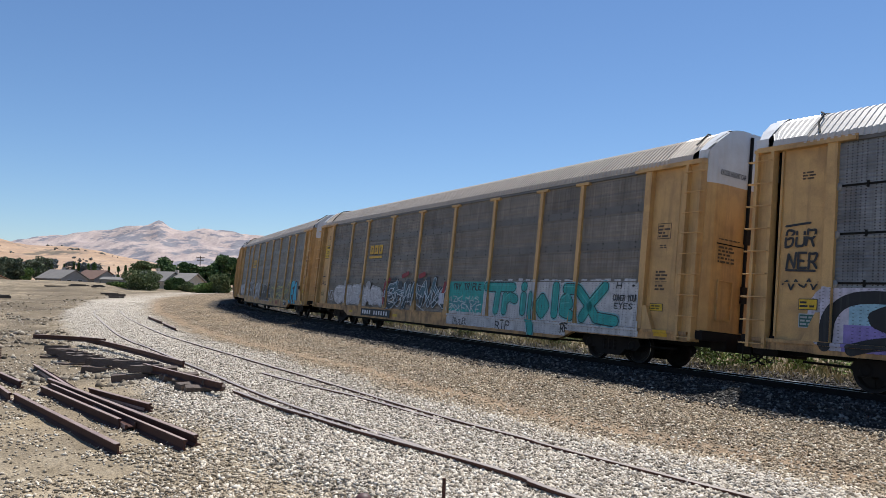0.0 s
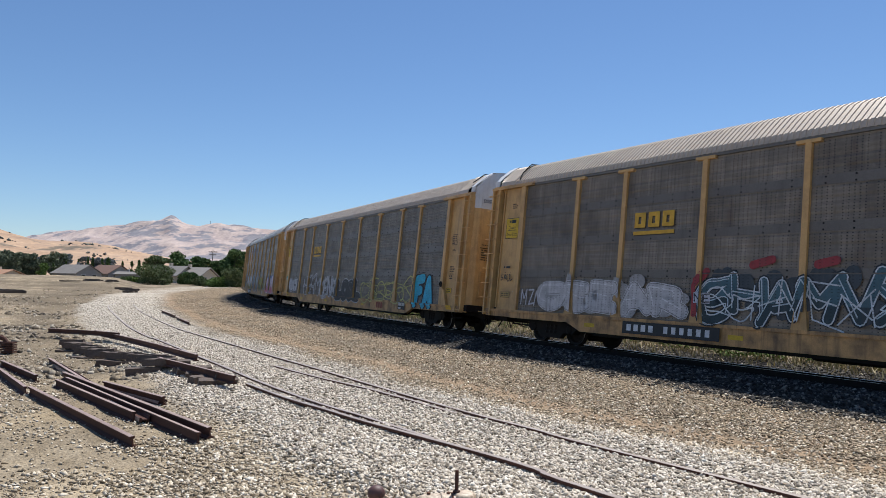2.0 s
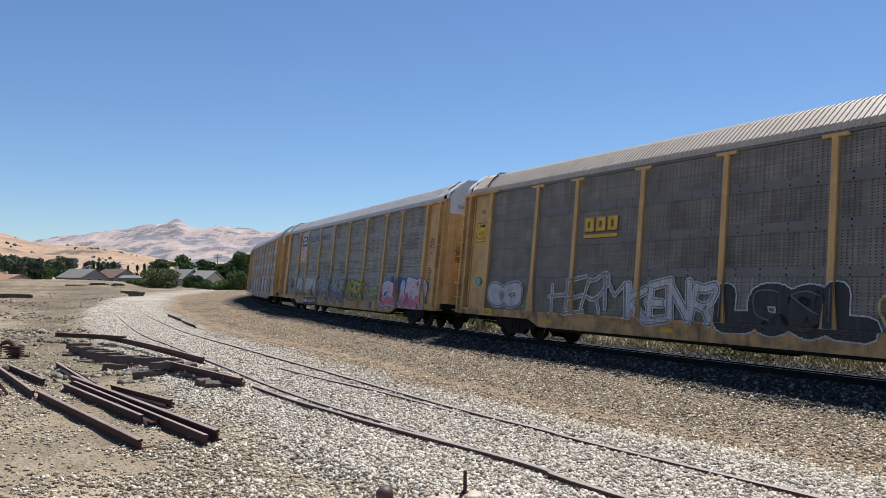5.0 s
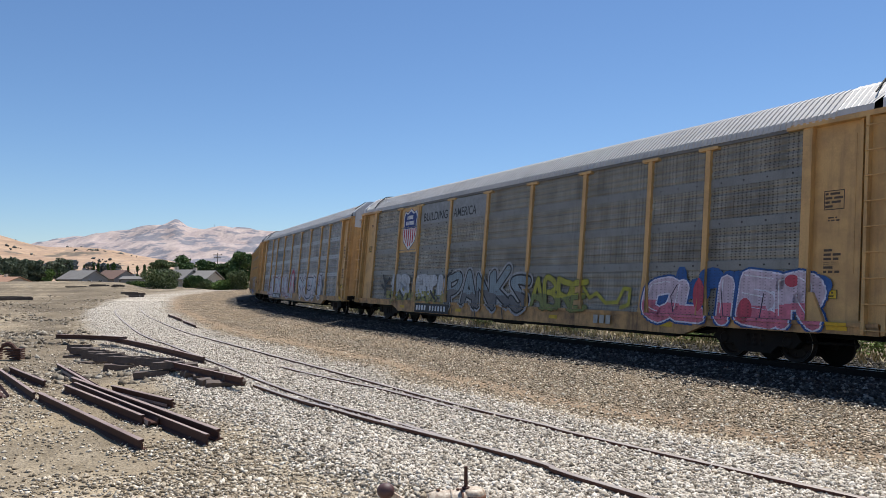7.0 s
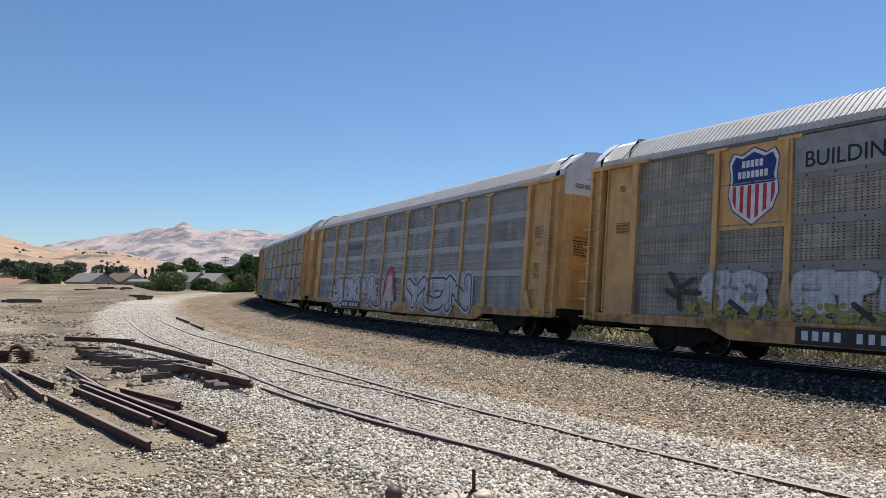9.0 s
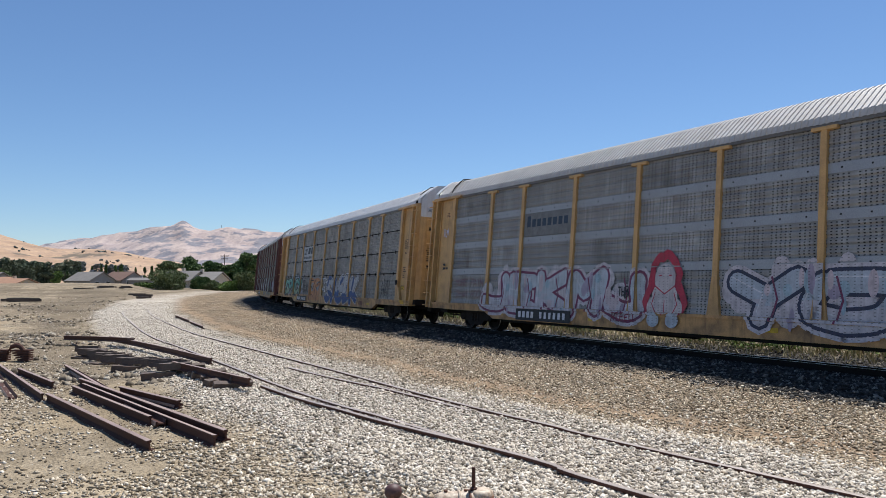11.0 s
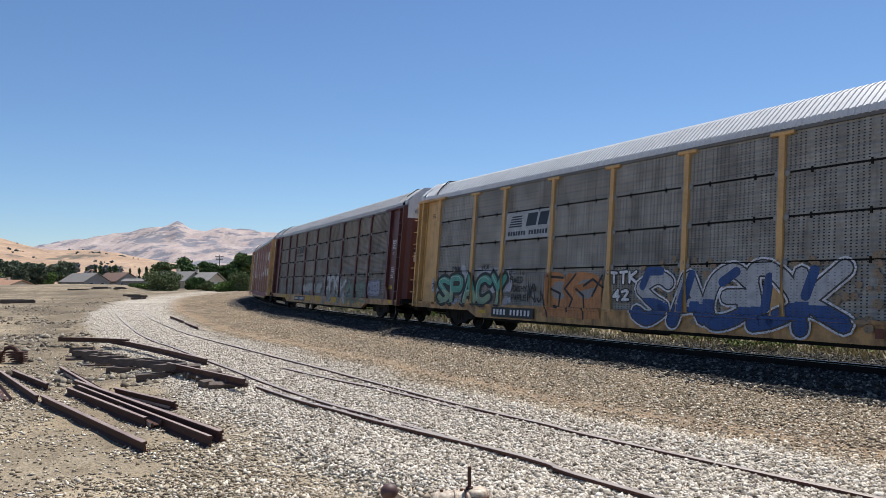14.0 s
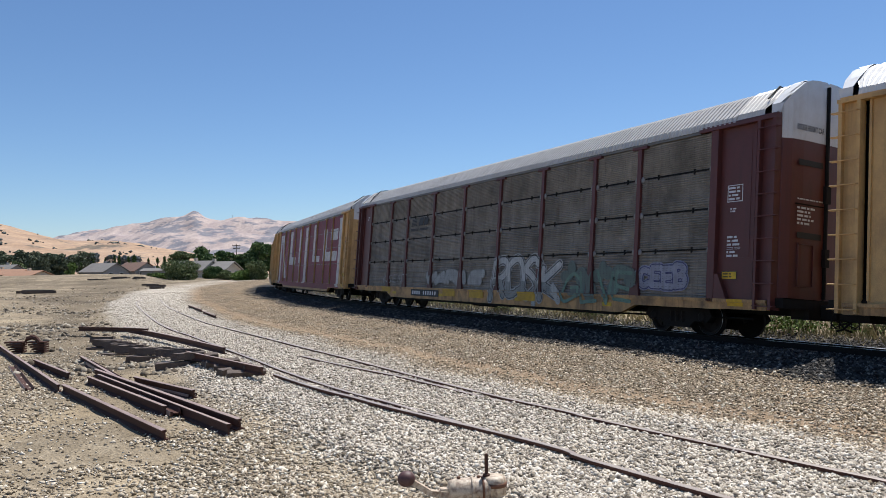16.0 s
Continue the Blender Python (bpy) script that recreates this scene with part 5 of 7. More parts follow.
def houses():
    weathered("stucco_grey", (0.30, 0.285, 0.27), (0.2, 0.19, 0.18), 0.9, scale=0.4, grain=8, streak=False)
    weathered("stucco_cream", (0.55, 0.47, 0.36), (0.4, 0.33, 0.25), 0.9, scale=0.4, grain=8, streak=False)
    weathered("roof_grey", (0.225, 0.205, 0.185), (0.13, 0.115, 0.10), 0.9, scale=0.6, grain=6)
    weathered("roof_brown", (0.20, 0.118, 0.085), (0.11, 0.07, 0.052), 0.9, scale=0.6, grain=6)
    weathered("roof_tile", (0.36, 0.20, 0.12), (0.25, 0.14, 0.09), 0.9, scale=0.6, grain=6)
    weathered("trim_white", (0.75, 0.75, 0.73), (0.5, 0.5, 0.48), 0.7, streak=False)
    shader("glass_dark", 0.08)[3].inputs["Base Color"].default_value = (0.02, 0.025, 0.03, 1)
    house(-119.5, 232, 9.0, 12, 2.3, 4.9, 62, "stucco_grey", "roof_grey", "single storey house with a grey shingle roof")
    house(-114.6, 244, 9.0, 12, 2.3, 5.0, 58, "stucco_grey", "roof_brown", "single storey house with a brown shingle roof")
    house(-135, 205, 10, 16, 1.5, 2.9, 80, "stucco_cream", "roof_tile", "low house with a terracotta roof")
    house(-122, 196, 8, 9, 1.3, 2.6, 75, "stucco_cream", "roof_tile", "low outbuilding with a terracotta roof")
    house(-152, 232, 9, 10, 2.4, 4.8, 70, "stucco_grey", "roof_grey", "grey house among dark trees")
    house(-104.2, 236, 4.5, 8, 2.2, 2.9, 86, "stucco_grey", "roof_grey", "low grey shed beside a bush")
    house(-68.5, 178, 7, 9, 2.2, 4.3, 70, "stucco_cream", "roof_grey", "pale house behind trees")
    house(-63.6, 178, 8, 9, 2.4, 4.2, 80, "stucco_cream", "roof_grey", "cream house behind trees")
    # pole with cross-arms
    p = tagged(new("utility_pole"), "tall wooden utility pole with two cross-arms", "utility pole")
    p.matrix_world = pose(-85.6, 260, 0.4)
    bm = bmesh.new()
    lathe(bm, [(0.19, -0.5), (0.13, 11.6)], "z", 8)
    part("pole", bm, "tie_wood", p)
    for zz, w in ((10.9, 1.5), (9.9, 1.2)):
        bm = bmesh.new()
        box(bm, -w, w, -0.09, 0.09, zz - 0.1, zz + 0.1)
        part("cross_arm", bm, "tie_wood", p)
        for k in (-0.9, -0.35, 0.35, 0.9):
            bm = bmesh.new()
            lathe(bm, [(0.06, zz + 0.1), (0.08, zz + 0.2), (0.04, zz + 0.3)], "z", 6, 0, Matrix.Translation((k * w, 0, 0)))
            part("insulator", bm, "dark_steel", p)


houses()


# ---- hills ----
def hill_material(name, grass_a, grass_b, scrub, size, sparse=0.0):
    m, n, l, b = shader(name, 1.0)
    co = n.new("ShaderNodeTexCoord").outputs["Object"]
    g = noise_node(n, l, 6 / size, 6, 0.6, co)
    col = ramp(n, l, g, [(0.35, grass_a), (0.65, grass_b)])
    s = noise_node(n, l, 9 / size, 7, 0.62, co, (1.0, 0.6, 2.6))
    col = mix(n, l, ramp(n, l, s, [(0.51 + sparse, (0, 0, 0)), (0.56 + sparse, (0.9,) * 3)]), col, scrub)
    # gully shade painted as cool dark streaks, with warm paler ground between
    gully_shade = noise_node(n, l, 22 / size, 6, 0.6, co, (1.6, 0.5, 1.0))
    col = mix(n, l, 1.0, col, ramp(n, l, gully_shade, [(0.35, (0.80, 0.80, 0.84)), (0.62, (1.10, 1.08, 1.04))]), "MULTIPLY")
    f = noise_node(n, l, 120 / size, 4, 0.7, co)
    col = mix(n, l, 1.0, col, ramp(n, l, f, [(0.3, (0.8,) * 3), (0.7, (1.15,) * 3)]), "MULTIPLY")
    l.new(col, b.inputs["Base Color"])


# far grass is paled and its scrub blued to paint distance haze
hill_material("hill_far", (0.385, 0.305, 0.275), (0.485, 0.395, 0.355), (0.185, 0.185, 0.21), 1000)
hill_material("hill_near", (0.36, 0.235, 0.145), (0.46, 0.315, 0.205), (0.15, 0.125, 0.09), 500, 0.10)


def ridged(x, y, size, seed):
    """Rounded spurs and gullies."""
    out, amp = 0, 1.0
    for k in range(4):
        out = out + amp * (1 - 2 * np.abs(wobble(x, y, size / 2 ** k, seed + k)) * 1.6)
        amp *= 0.5
    return out / 1.9


def hill(name, xs, ys, height, mat, label):
    X, Y = np.meshgrid(xs, ys)
    Z = height(X, Y)
    nx, ny = len(xs), len(ys)
    i = (np.arange(ny - 1)[:, None] * nx + np.arange(nx - 1)[None, :]).ravel()
    me = raw_mesh(name, np.stack([X.ravel(), Y.ravel(), Z.ravel()], 1), np.stack([i, i + 1, i + nx + 1, i + nx], 1), mat)
    me.polygons.foreach_set("use_smooth", np.ones(len(me.polygons), bool))
    tagged(new(name, me), label, "hill", kind="structure")


def bell(x, c, s):
    return np.exp(-0.5 * ((x - c) / s) ** 2)


def far_hills(X, Y):
    q = X * 3500 / np.maximum(Y, 500)
    top = 236 * bell(q, -1220, 1000) + 32 * bell(q, -1354, 30) + 16 * bell(q, -1160, 60) + 14 * bell(q, -1480, 110) + 8 * bell(q, -2010, 160) - 40 * bell(q, -2300, 200) + 12 * bell(q, -1354, 110)
    rise = smooth(1900, 3500, Y) ** 1.15 * (1 - 0.8 * smooth(3500, 4600, Y))
    spur = ridged(X, Y, 900, 40)
    crest = np.exp(-((Y - 3500) / 260) ** 2)
    return top * rise + (1 - crest) * rise * 62 * spur + crest * 3.5 * ridged(X, Y, 120, 60) - 6


def near_hills(X, Y):
    q = X * 1500 / np.maximum(Y, 300)
    top = 116 * bell(q, -1060, 165) + 40 * bell(q, -735, 90) + 24 * bell(q, -560, 120) + 18 * bell(q, -250, 250)
    rise = smooth(750, 1500, Y) * (1 - 0.8 * smooth(1500, 2100, Y))
    return top * rise + 7 * rise * ridged(X, Y, 320, 80) - 5


def hill_scrub(name, height, box_x, box_y, count, size, mat, label, seed):
    """Shrubs and small oaks in drifts on the slopes."""
    rs = np.random.RandomState(seed)
    x, y = rs.uniform(*box_x, count * 6), rs.uniform(*box_y, count * 6)
    drift = wobble(x, y, size * 40, seed) + 0.6 * wobble(x, y, size * 12, seed + 1)
    keep = np.argsort(-drift - 0.15 * rs.rand(len(drift)))[:count]
    x, y = x[keep], y[keep]
    V, F = stones(np.stack([x, y, height(x, y) + size * 0.3], 1), (size * 0.5, size * 1.4), rs)
    tagged(new(name, raw_mesh(name, V, F, mat)), label, "shrubs", kind="stuff")


hill_scrub("hill_oaks", near_hills, (-1500, -100), (850, 1480), 420, 3.0, "scrub_grey", "dark oaks scattered on golden slopes", 91)


hill("hills_far", np.linspace(-4200, 1800, 420), np.linspace(1700, 4700, 170), far_hills, "hill_far", "dry grass mountain with scrub in its gullies, paled by painted haze")
hill("hills_near", np.linspace(-2200, 700, 260), np.linspace(700, 2150, 110), near_hills, "hill_near", "golden dry grass foothills")


def mast():
    m = tagged(new("radio_mast"), "thin radio mast on the mountain's crest", "radio mast")
    bm = bmesh.new()
    x, y = -1163, 3480
    z = float(far_hills(np.array([x]), np.array([y]))[0])
    lathe(bm, [(1.4, z - 2), (0.5, z + 26)], "z", 4, 0, Matrix.Translation((x, y, 0)))
    part("mast", bm, "galvanised", m)


mast()


# ---- paint on the cars ----


def ink(c, punched=False):
    key = ("spray_" if punched else "paint_") + "%02x%02x%02x" % tuple(int(v * 255) for v in c)
    if key not in MATS:
        paint(key, c, 0.6, punched)
    return key


BLACK, WHITE, YELLOW = (0.02, 0.02, 0.022), (0.62, 0.62, 0.63), (0.62, 0.40, 0.02)
GLYPHS = {}
COATS = {}


def glyph(ch, bold):
    """The flat triangles of one letter, and its extent."""
    if (ch, bold) not in GLYPHS:
        cu = bpy.data.curves.new("letter", "FONT")
        cu.body, cu.offset, cu.resolution_u, cu.fill_mode = ch, bold, 4, "FRONT"
        ob = bpy.data.objects.new("letter", cu)
        me = ob.to_mesh()
        me.calc_loop_triangles()
        co = [(v.co.x, v.co.y) for v in me.vertices]
        GLYPHS[ch, bold] = [[co[i] for i in t.vertices] for t in me.loop_triangles]
        ob.to_mesh_clear()
        bpy.data.objects.remove(ob)
        bpy.data.curves.remove(cu)
    return GLYPHS[ch, bold]


def plain_text(text, h, width=0.0, bold=0.0):
    """A line of type h high, in its own spacing; width: squeeze to that."""
    tris = glyph(text, bold)
    xs = [p[0] for t in tris for p in t]
    k = h / 0.7
    kx = width / (max(xs) - min(xs)) if width else k
    return [[((x - min(xs)) * kx, y * k) for x, y in t] for t in tris]


def disc(x, y, rx, ry=None, n=14):
    ry = ry or rx
    return [[(x + rx * math.cos(6.2832 * k / n), y + ry * math.sin(6.2832 * k / n)) for k in range(n)]]


def rect(x0, y0, x1, y1):
    return [[(x0, y0), (x1, y0), (x1, y1), (x0, y1)]]


def stroke(pts, w):
    """A painted line of even width."""
    out = []
    for (x0, y0), (x1, y1) in zip(pts, pts[1:]):
        d = math.hypot(x1 - x0, y1 - y0) or 1
        nx, ny = -(y1 - y0) / d * w / 2, (x1 - x0) / d * w / 2
        out.append([(x0 + nx, y0 + ny), (x0 - nx, y0 - ny), (x1 - nx, y1 - ny), (x1 + nx, y1 + ny)])
        out += disc(x1, y1, w / 2, None, 8)
    return out


def move(polys, dx, dy):
    return [[(x + dx, y + dy) for x, y in p] for p in polys]


def clip(poly, axis, lim, keep_less):
    out = []
    for a, b in zip(poly, poly[1:] + poly[:1]):
        ia, ib = (a[axis] <= lim) == keep_less, (b[axis] <= lim) == keep_less
        if ia:
            out.append(a)
        if ia != ib:
            t = (lim - a[axis]) / (b[axis] - a[axis])
            out.append((a[0] + (b[0] - a[0]) * t, a[1] + (b[1] - a[1]) * t))
    return out


def within(poly, x0, x1, z0, z1):
    for axis, lim, less in ((0, x0, False), (0, x1, True), (1, z0, False), (1, z1, True)):
        vals = [p[axis] for p in poly]
        if less and max(vals) <= lim or not less and min(vals) > lim:
            continue
        poly = clip(poly, axis, lim, less)
        if len(poly) < 3:
            return None
    return poly


SHELF = [(0.445, 0.858, 1.522, True), (0.862, 0.935, 1.562, True), (0.948, 2.165, 0, False), (2.195, 3.195, 0, False), (3.225, 4.215, 0, False), (4.245, 5.16, 0, False)]
EDGES = []
for _a, _b in zip(POSTS, POSTS[1:]):
    EDGES += [(_a - 0.1, _a + 0.1, 1.561), (_a + 0.1, _b - 0.1, 1.469)]
EDGES += [(POSTS[-1] - 0.1, POSTS[-1] + 0.1, 1.562), (POSTS[-1] + 0.1, 12.84, 1.430), (-12.84, POSTS[0] - 0.1, 1.430)]


def sprayed(car, name, layers, left, base, label=""):
    """Paint laid on a car's side that follows its posts, screens and sill. layers: (colour, polygons), lowest first;
    the polygons run to the reader's right from left (metres along the car) and up from base."""
    mats, verts, faces, ids = [], [], [], []
    coat = COATS.get(car.name, 0)
    COATS[car.name] = coat + len(layers)
    for k, (c, polys) in enumerate(layers):
        mats.append(ink(c, name == "graffiti") if not isinstance(c, str) else c)
        for poly in polys:
            q = [(left - u, base + v) for u, v in poly]
            lo, hi = min(p[0] for p in q), max(p[0] for p in q)
            zl, zh = min(p[1] for p in q), max(p[1] for p in q)
            for z0, z1, yy, whole in SHELF:
                if zh <= z0 or zl >= z1:
                    continue
                for x0, x1, y in ([(-13.3, -8.7, yy), (-8.7, 8.7, yy), (8.7, 13.3, yy)] if whole else EDGES):
                    if hi <= x0 or lo >= x1:
                        continue
                    p = within(q, x0, x1, max(z0, 0.705) if whole and z0 < 0.6 and x1 - x0 < 10 else z0, z1)
                    if p:
                        i = len(verts)
                        verts += [(a, y + 0.002 + 0.0012 * (coat + k) + 0.00016 * (len(faces) % 7), b) for a, b in p]
                        faces.append(list(range(i, i + len(p))))
                        ids.append(k)
    me = bpy.data.meshes.new(name)
    me.from_pydata(verts, [], faces)
    for m in mats:
        me.materials.append(MATS[m])
    me.polygons.foreach_set("material_index", ids)
    me.update()
    ob = new(name, me)
    ob.parent = car
    return tagged(ob, label)


# Pen paths of hand-drawn letters on a grid of 4 by 6; "~" marks a curved path.
PEN = {"A": "00 26 40/12 32", "B": "~00 06 26 45 23/~13 33 42 30 00", "C": "~45 26 05 01 20 41", "D": "~00 06 26 44 42 20 00", "E": "46 06 00 40/03 33",
       "F": "00 06 46/03 33", "G": "~45 26 05 01 20 41 43/43 23", "H": "00 06/40 46/03 43", "I": "20 26", "J": "~46 41 20 01", "K": "00 06/46 03 40", "L": "06 00 40",
       "M": "00 06 23 46 40", "N": "00 06 40 46", "O": "~20 01 05 26 45 41 20", "P": "00 06/~06 36 45 33 03", "R": "00 06/~06 36 45 33 03/23 40",
       "S": "~45 26 05 14 32 41 20 01", "T": "06 46/26 20", "U": "~06 01 20 41 46", "V": "06 20 46", "W": "06 10 24 30 46", "X": "00 46/06 40", "Y": "06 23 46/23 20",
       "Z": "06 46 00 40", "2": "~05 26 45 22 00/00 40", "4": "36 02 42/36 30", "+": "23 43/32 34", "e": "~12 42 44 25 04 01 20 41", "r": "00 04/~03 14 34", "o": "~20 01 03 24 43 41 20"}


def pen_paths(text, w, h, inset=0.0, jitter=0.0, lean=0.0, seed=0, tight=0.86):
    """The pen paths of a word that fills w by h; each letter leans, swells and sways a little."""
    r, out, n = random.Random(seed), [], len(text)
    cw = w / n
    for i, ch in enumerate(text):
        a, b, c, ph = [r.uniform(-1, 1) for _ in range(4)]
        if ch not in PEN:
            continue
        lw, lh = max(0.05, cw * tight - inset * 1.2), max(0.05, h * (1 - 0.16 * jitter * (b + 1)) - inset * 2)
        for path in PEN[ch].split("/"):
            pts = [(int(q[0]) / 4, int(q[1]) / 6) for q in path.strip("~").split()]
            if path[0] == "~":
                pts = [(v.x, v.y) for v in soften(pts)]
            q = []
            for u, v in pts:
                u += (v - 0.5) * (lean + 0.3 * a * jitter) + 0.10 * jitter * math.sin(5 * v + 3 * ph)
                v += 0.12 * jitter * math.sin(4 * u + 5 * ph) + 0.08 * c * jitter
                q.append((cw * i + (cw - lw) / 2 + lw * u, inset + lh * v))
            out.append(q)
    return out


def drawn(paths, width, dx=0.0, dy=0.0):
    """Round-ended strokes of one width along pen paths."""
    out = []
    for p in paths:
        p = [(x + dx, y + dy) for x, y in p]
        out += disc(*p[0], width / 2, None, 12) + stroke(p, width)
    return out


def tag(car, text, x_left, z0, w, h, colour, width=0.04, seed=1, jitter=0.5, lean=0.1, label=""):
    """Thin handwriting from a marker or a spray can."""
    sprayed(car, "graffiti", [(colour, drawn(pen_paths(text, w, h, 0.0, jitter, lean, seed, 0.72), width))], x_left, z0, label)


def bubble(car, text, x_left, x_right, z0, z1, fill, edge, halo=None, weight=0.3, out=0.05, seed=1, jitter=0.6, lean=0.0, lower=None, shine=None, glow=None, paths=None, extra=(), label="", tight=0.95):
    """Fat sprayed letters: a halo, a dark contour, a fill that may change colour lower down, and thin highlights."""
    w, h = x_left - x_right, z1 - z0
    P = paths or pen_paths(text, w, h, weight / 2 + out, jitter, lean, seed, tight)
    r, layers = random.Random(seed), []
    if glow is not None:
        lay = []
        for k in range(int(w * 4)):
            lay += disc(w * (k + 0.5) / int(w * 4), h * r.uniform(0.2, 0.9), 0.30 * r.uniform(0.6, 1.2), 0.26 * r.uniform(0.6, 1.3), 12)
        layers.append((glow, lay))
    if halo is not None:
        layers.append((halo, drawn(P, weight + out * 4.4)))
    layers.append((edge, drawn(P, weight + out * 2)))
    if fill is not None:
        body = drawn(P, weight)
        layers.append((fill, body))
        if lower is not None:
            cut = [clip(p, 1, h * (0.40 + 0.06 * math.sin(3.0 * p[0][0])), True) for p in body]
            layers.append((lower, [p for p in cut if len(p) > 2]))
    if shine is not None:
        layers.append((shine, drawn([p[:max(2, len(p) * 2 // 3)] for p in P], 0.028, -weight * 0.27, weight * 0.24)))
    layers += list(extra)
    return sprayed(car, "graffiti", layers, x_left, z0, label)


def bars(w, h, rows, fill=0.8, seed=1, gap=0.45):
    """Rows of short bars in place of small print."""
    r, out = random.Random(seed), []
    rh = h / rows
    for k in range(rows):
        x = 0
        while x < w * (0.75 + 0.25 * r.random()):
            bw = rh * r.uniform(0.5, 2.4)
            if x + bw > w:
                break
            out += rect(x, h - rh * (k + 1) + rh * gap / 2, x + bw, h - rh * k - rh * gap / 2)
            x += bw + rh * 0.45
    return out


def number_board(car, x_left, x_right, z0, z1):
    """A black board with plain white bars for its marks."""
    w, h = x_left - x_right, z1 - z0
    marks, cw = [], w * 0.9 / 11
    for k in range(11):
        if k != 4:
            x = w * 0.05 + k * cw
            marks += rect(x, h * 0.24, x + cw * (0.62 if k < 4 else 0.52), h * 0.78)
    sprayed(car, "number_board", [(BLACK, rect(0, 0, w, h)), (WHITE, marks)], x_left, z0, "black board with white marks")


def fittings(car, k, dark_car=False):
    """Stencils, placards and labels that all the cars carry at both ends."""
    c = WHITE if dark_car else (0.08, 0.05, 0.03)
    frame = rect(0, 0, 0.46, 0.02) + rect(0, 0.40, 0.46, 0.42) + rect(0, 0, 0.02, 0.42) + rect(0.44, 0, 0.46, 0.42)
    sprayed(car, "stencil", [(c, frame + move(bars(0.40, 0.36, 4, seed=k), 0.03, 0.03))], -12.05, 3.32, "stencilled data box")
    sprayed(car, "stencil", [(c, bars(0.30, 0.12, 2, seed=k + 1))], -12.15, 3.06)
    sprayed(car, "stencil", [(c, bars(0.42, 0.55, 6, seed=k + 2))], -12.08, 1.95)
    sprayed(car, "placard", [((0.05, 0.05, 0.04), rect(0, 0, 0.46, 0.20)), (YELLOW, rect(0.015, 0.015, 0.445, 0.185)), ((0.1, 0.08, 0.02), move(bars(0.38, 0.14, 2, seed=k), 0.04, 0.03))], -11.95, 1.42, "yellow placard")
    sprayed(car, "stencil", [(c, bars(0.30, 0.20, 3, seed=k + 3))], 12.40, 4.45)
    sprayed(car, "reflector", [((0.62, 0.36, 0.01), rect(0, 0, 0.46, 0.17))], -12.25, 0.77, "yellow reflective patch")
    for x in (8.2, 3.2, -2.8, -7.6):
        sprayed(car, "reflector", [((0.55, 0.36, 0.02), rect(0, 0, 0.42, 0.11))], x, 0.60, "yellow reflective strip")
    # the end wall that faces the camera's side
    dark = WHITE if dark_car else (0.07, 0.05, 0.03)

    def on_end(name, polys, y, z, col, label=""):
        me = bpy.data.meshes.new(name)
        V, F = [], []
        for p in polys:
            i = len(V)
            V += [(-13.682 - 0.004 * max(0, 0.8 - abs(y)), y - u, z + v) for u, v in p]
            F.append(list(range(i, i + len(p))))
        me.from_pydata(V, [], F)
        me.materials.append(MATS[ink(col)])
        ob = new(name, me)
        ob.parent = car
        tagged(ob, label)
    on_end("lettering", plain_text("EXCESS HEIGHT CAR", 0.13, 0.95, 0.018), 1.08, 4.95, (0.05, 0.05, 0.06), "black lettering on white")
    if k in (24, 25):
        for z in (2.42, 4.12):
            on_end("vent_slot", rect(0, 0, 0.84, 0.14), 0.98, z, (0.012, 0.011, 0.010), "dark slot in the end door")
    on_end("stencil", bars(0.62, 0.45, 5, seed=k + 5), 1.0, 2.72, dark)
    on_end("stencil", bars(0.9, 0.06, 1, seed=k + 6), 1.0, 3.3, dark)
    bm = bmesh.new()
    for y0, y1, z0, z1 in ((0.40, 0.95, 1.30, 1.325), (0.40, 0.95, 2.28, 2.305), (0.40, 0.425, 1.3, 2.3), (0.925, 0.95, 1.3, 2.3)):
        box(bm, -13.70, -13.66, y0, y1, z0, z1)
    part("hatch", bm, "brown_red" if dark_car else "yellow", car, "small hatch frame in the end door")
    # added black rod that draws the dark gap between the door leaves
    bm = bmesh.new()
    tube(bm, [(-13.70, 0.02, 1.05), (-13.70, 0.02, 6.1)], 0.045, 6)
    part("lock_rod", bm, "frame_black", car, "black rod drawn as the dark gap between the end doors")
    bm = bmesh.new()
    box(bm, -13.69, -13.66, 0.05, 1.05, 3.20, 3.225)
    part("door_seam", bm, "frame_black", car)
    for z in (1.8, 3.3):
        bm = bmesh.new()
        box(bm, -13.76, -13.66, -0.07, 0.09, z, z + 0.42)
        part("lock_box", bm, "dark_steel", car, "dark lock box on the end doors")


car_of = {k: c for k, c, _ in CARS}
for k, car, _ in CARS:
    fittings(car, k + 20, k == 5)
TEAL = (0.03, 0.30, 0.27)


def block_emblem(car, x, z):
    """A yellow railway emblem, as three plain blocks over a bar."""
    p = rect(0, 0, 1.45, 0.10)
    for u in (0.03, 0.53, 1.03):
        p += rect(u, 0.20, u + 0.40, 0.30) + rect(u, 0.50, u + 0.40, 0.62) + rect(u, 0.30, u + 0.14, 0.50) + rect(u + 0.24, 0.30, u + 0.40, 0.50)
    sprayed(car, "emblem", [((0.05, 0.03, 0.01), move(p, 0.03, -0.03)), ((0.60, 0.35, 0.03), p)], x, z, "yellow railway emblem")


def sill_emblem(car, x, z, w, h, colour, label):
    """A small emblem on the sill, as three plain bars."""
    p = []
    for k in range(3):
        p += rect(w * k / 3, 0, w * (k + 0.72) / 3, h)
    sprayed(car, "emblem", [(colour, p)], x, z, label)


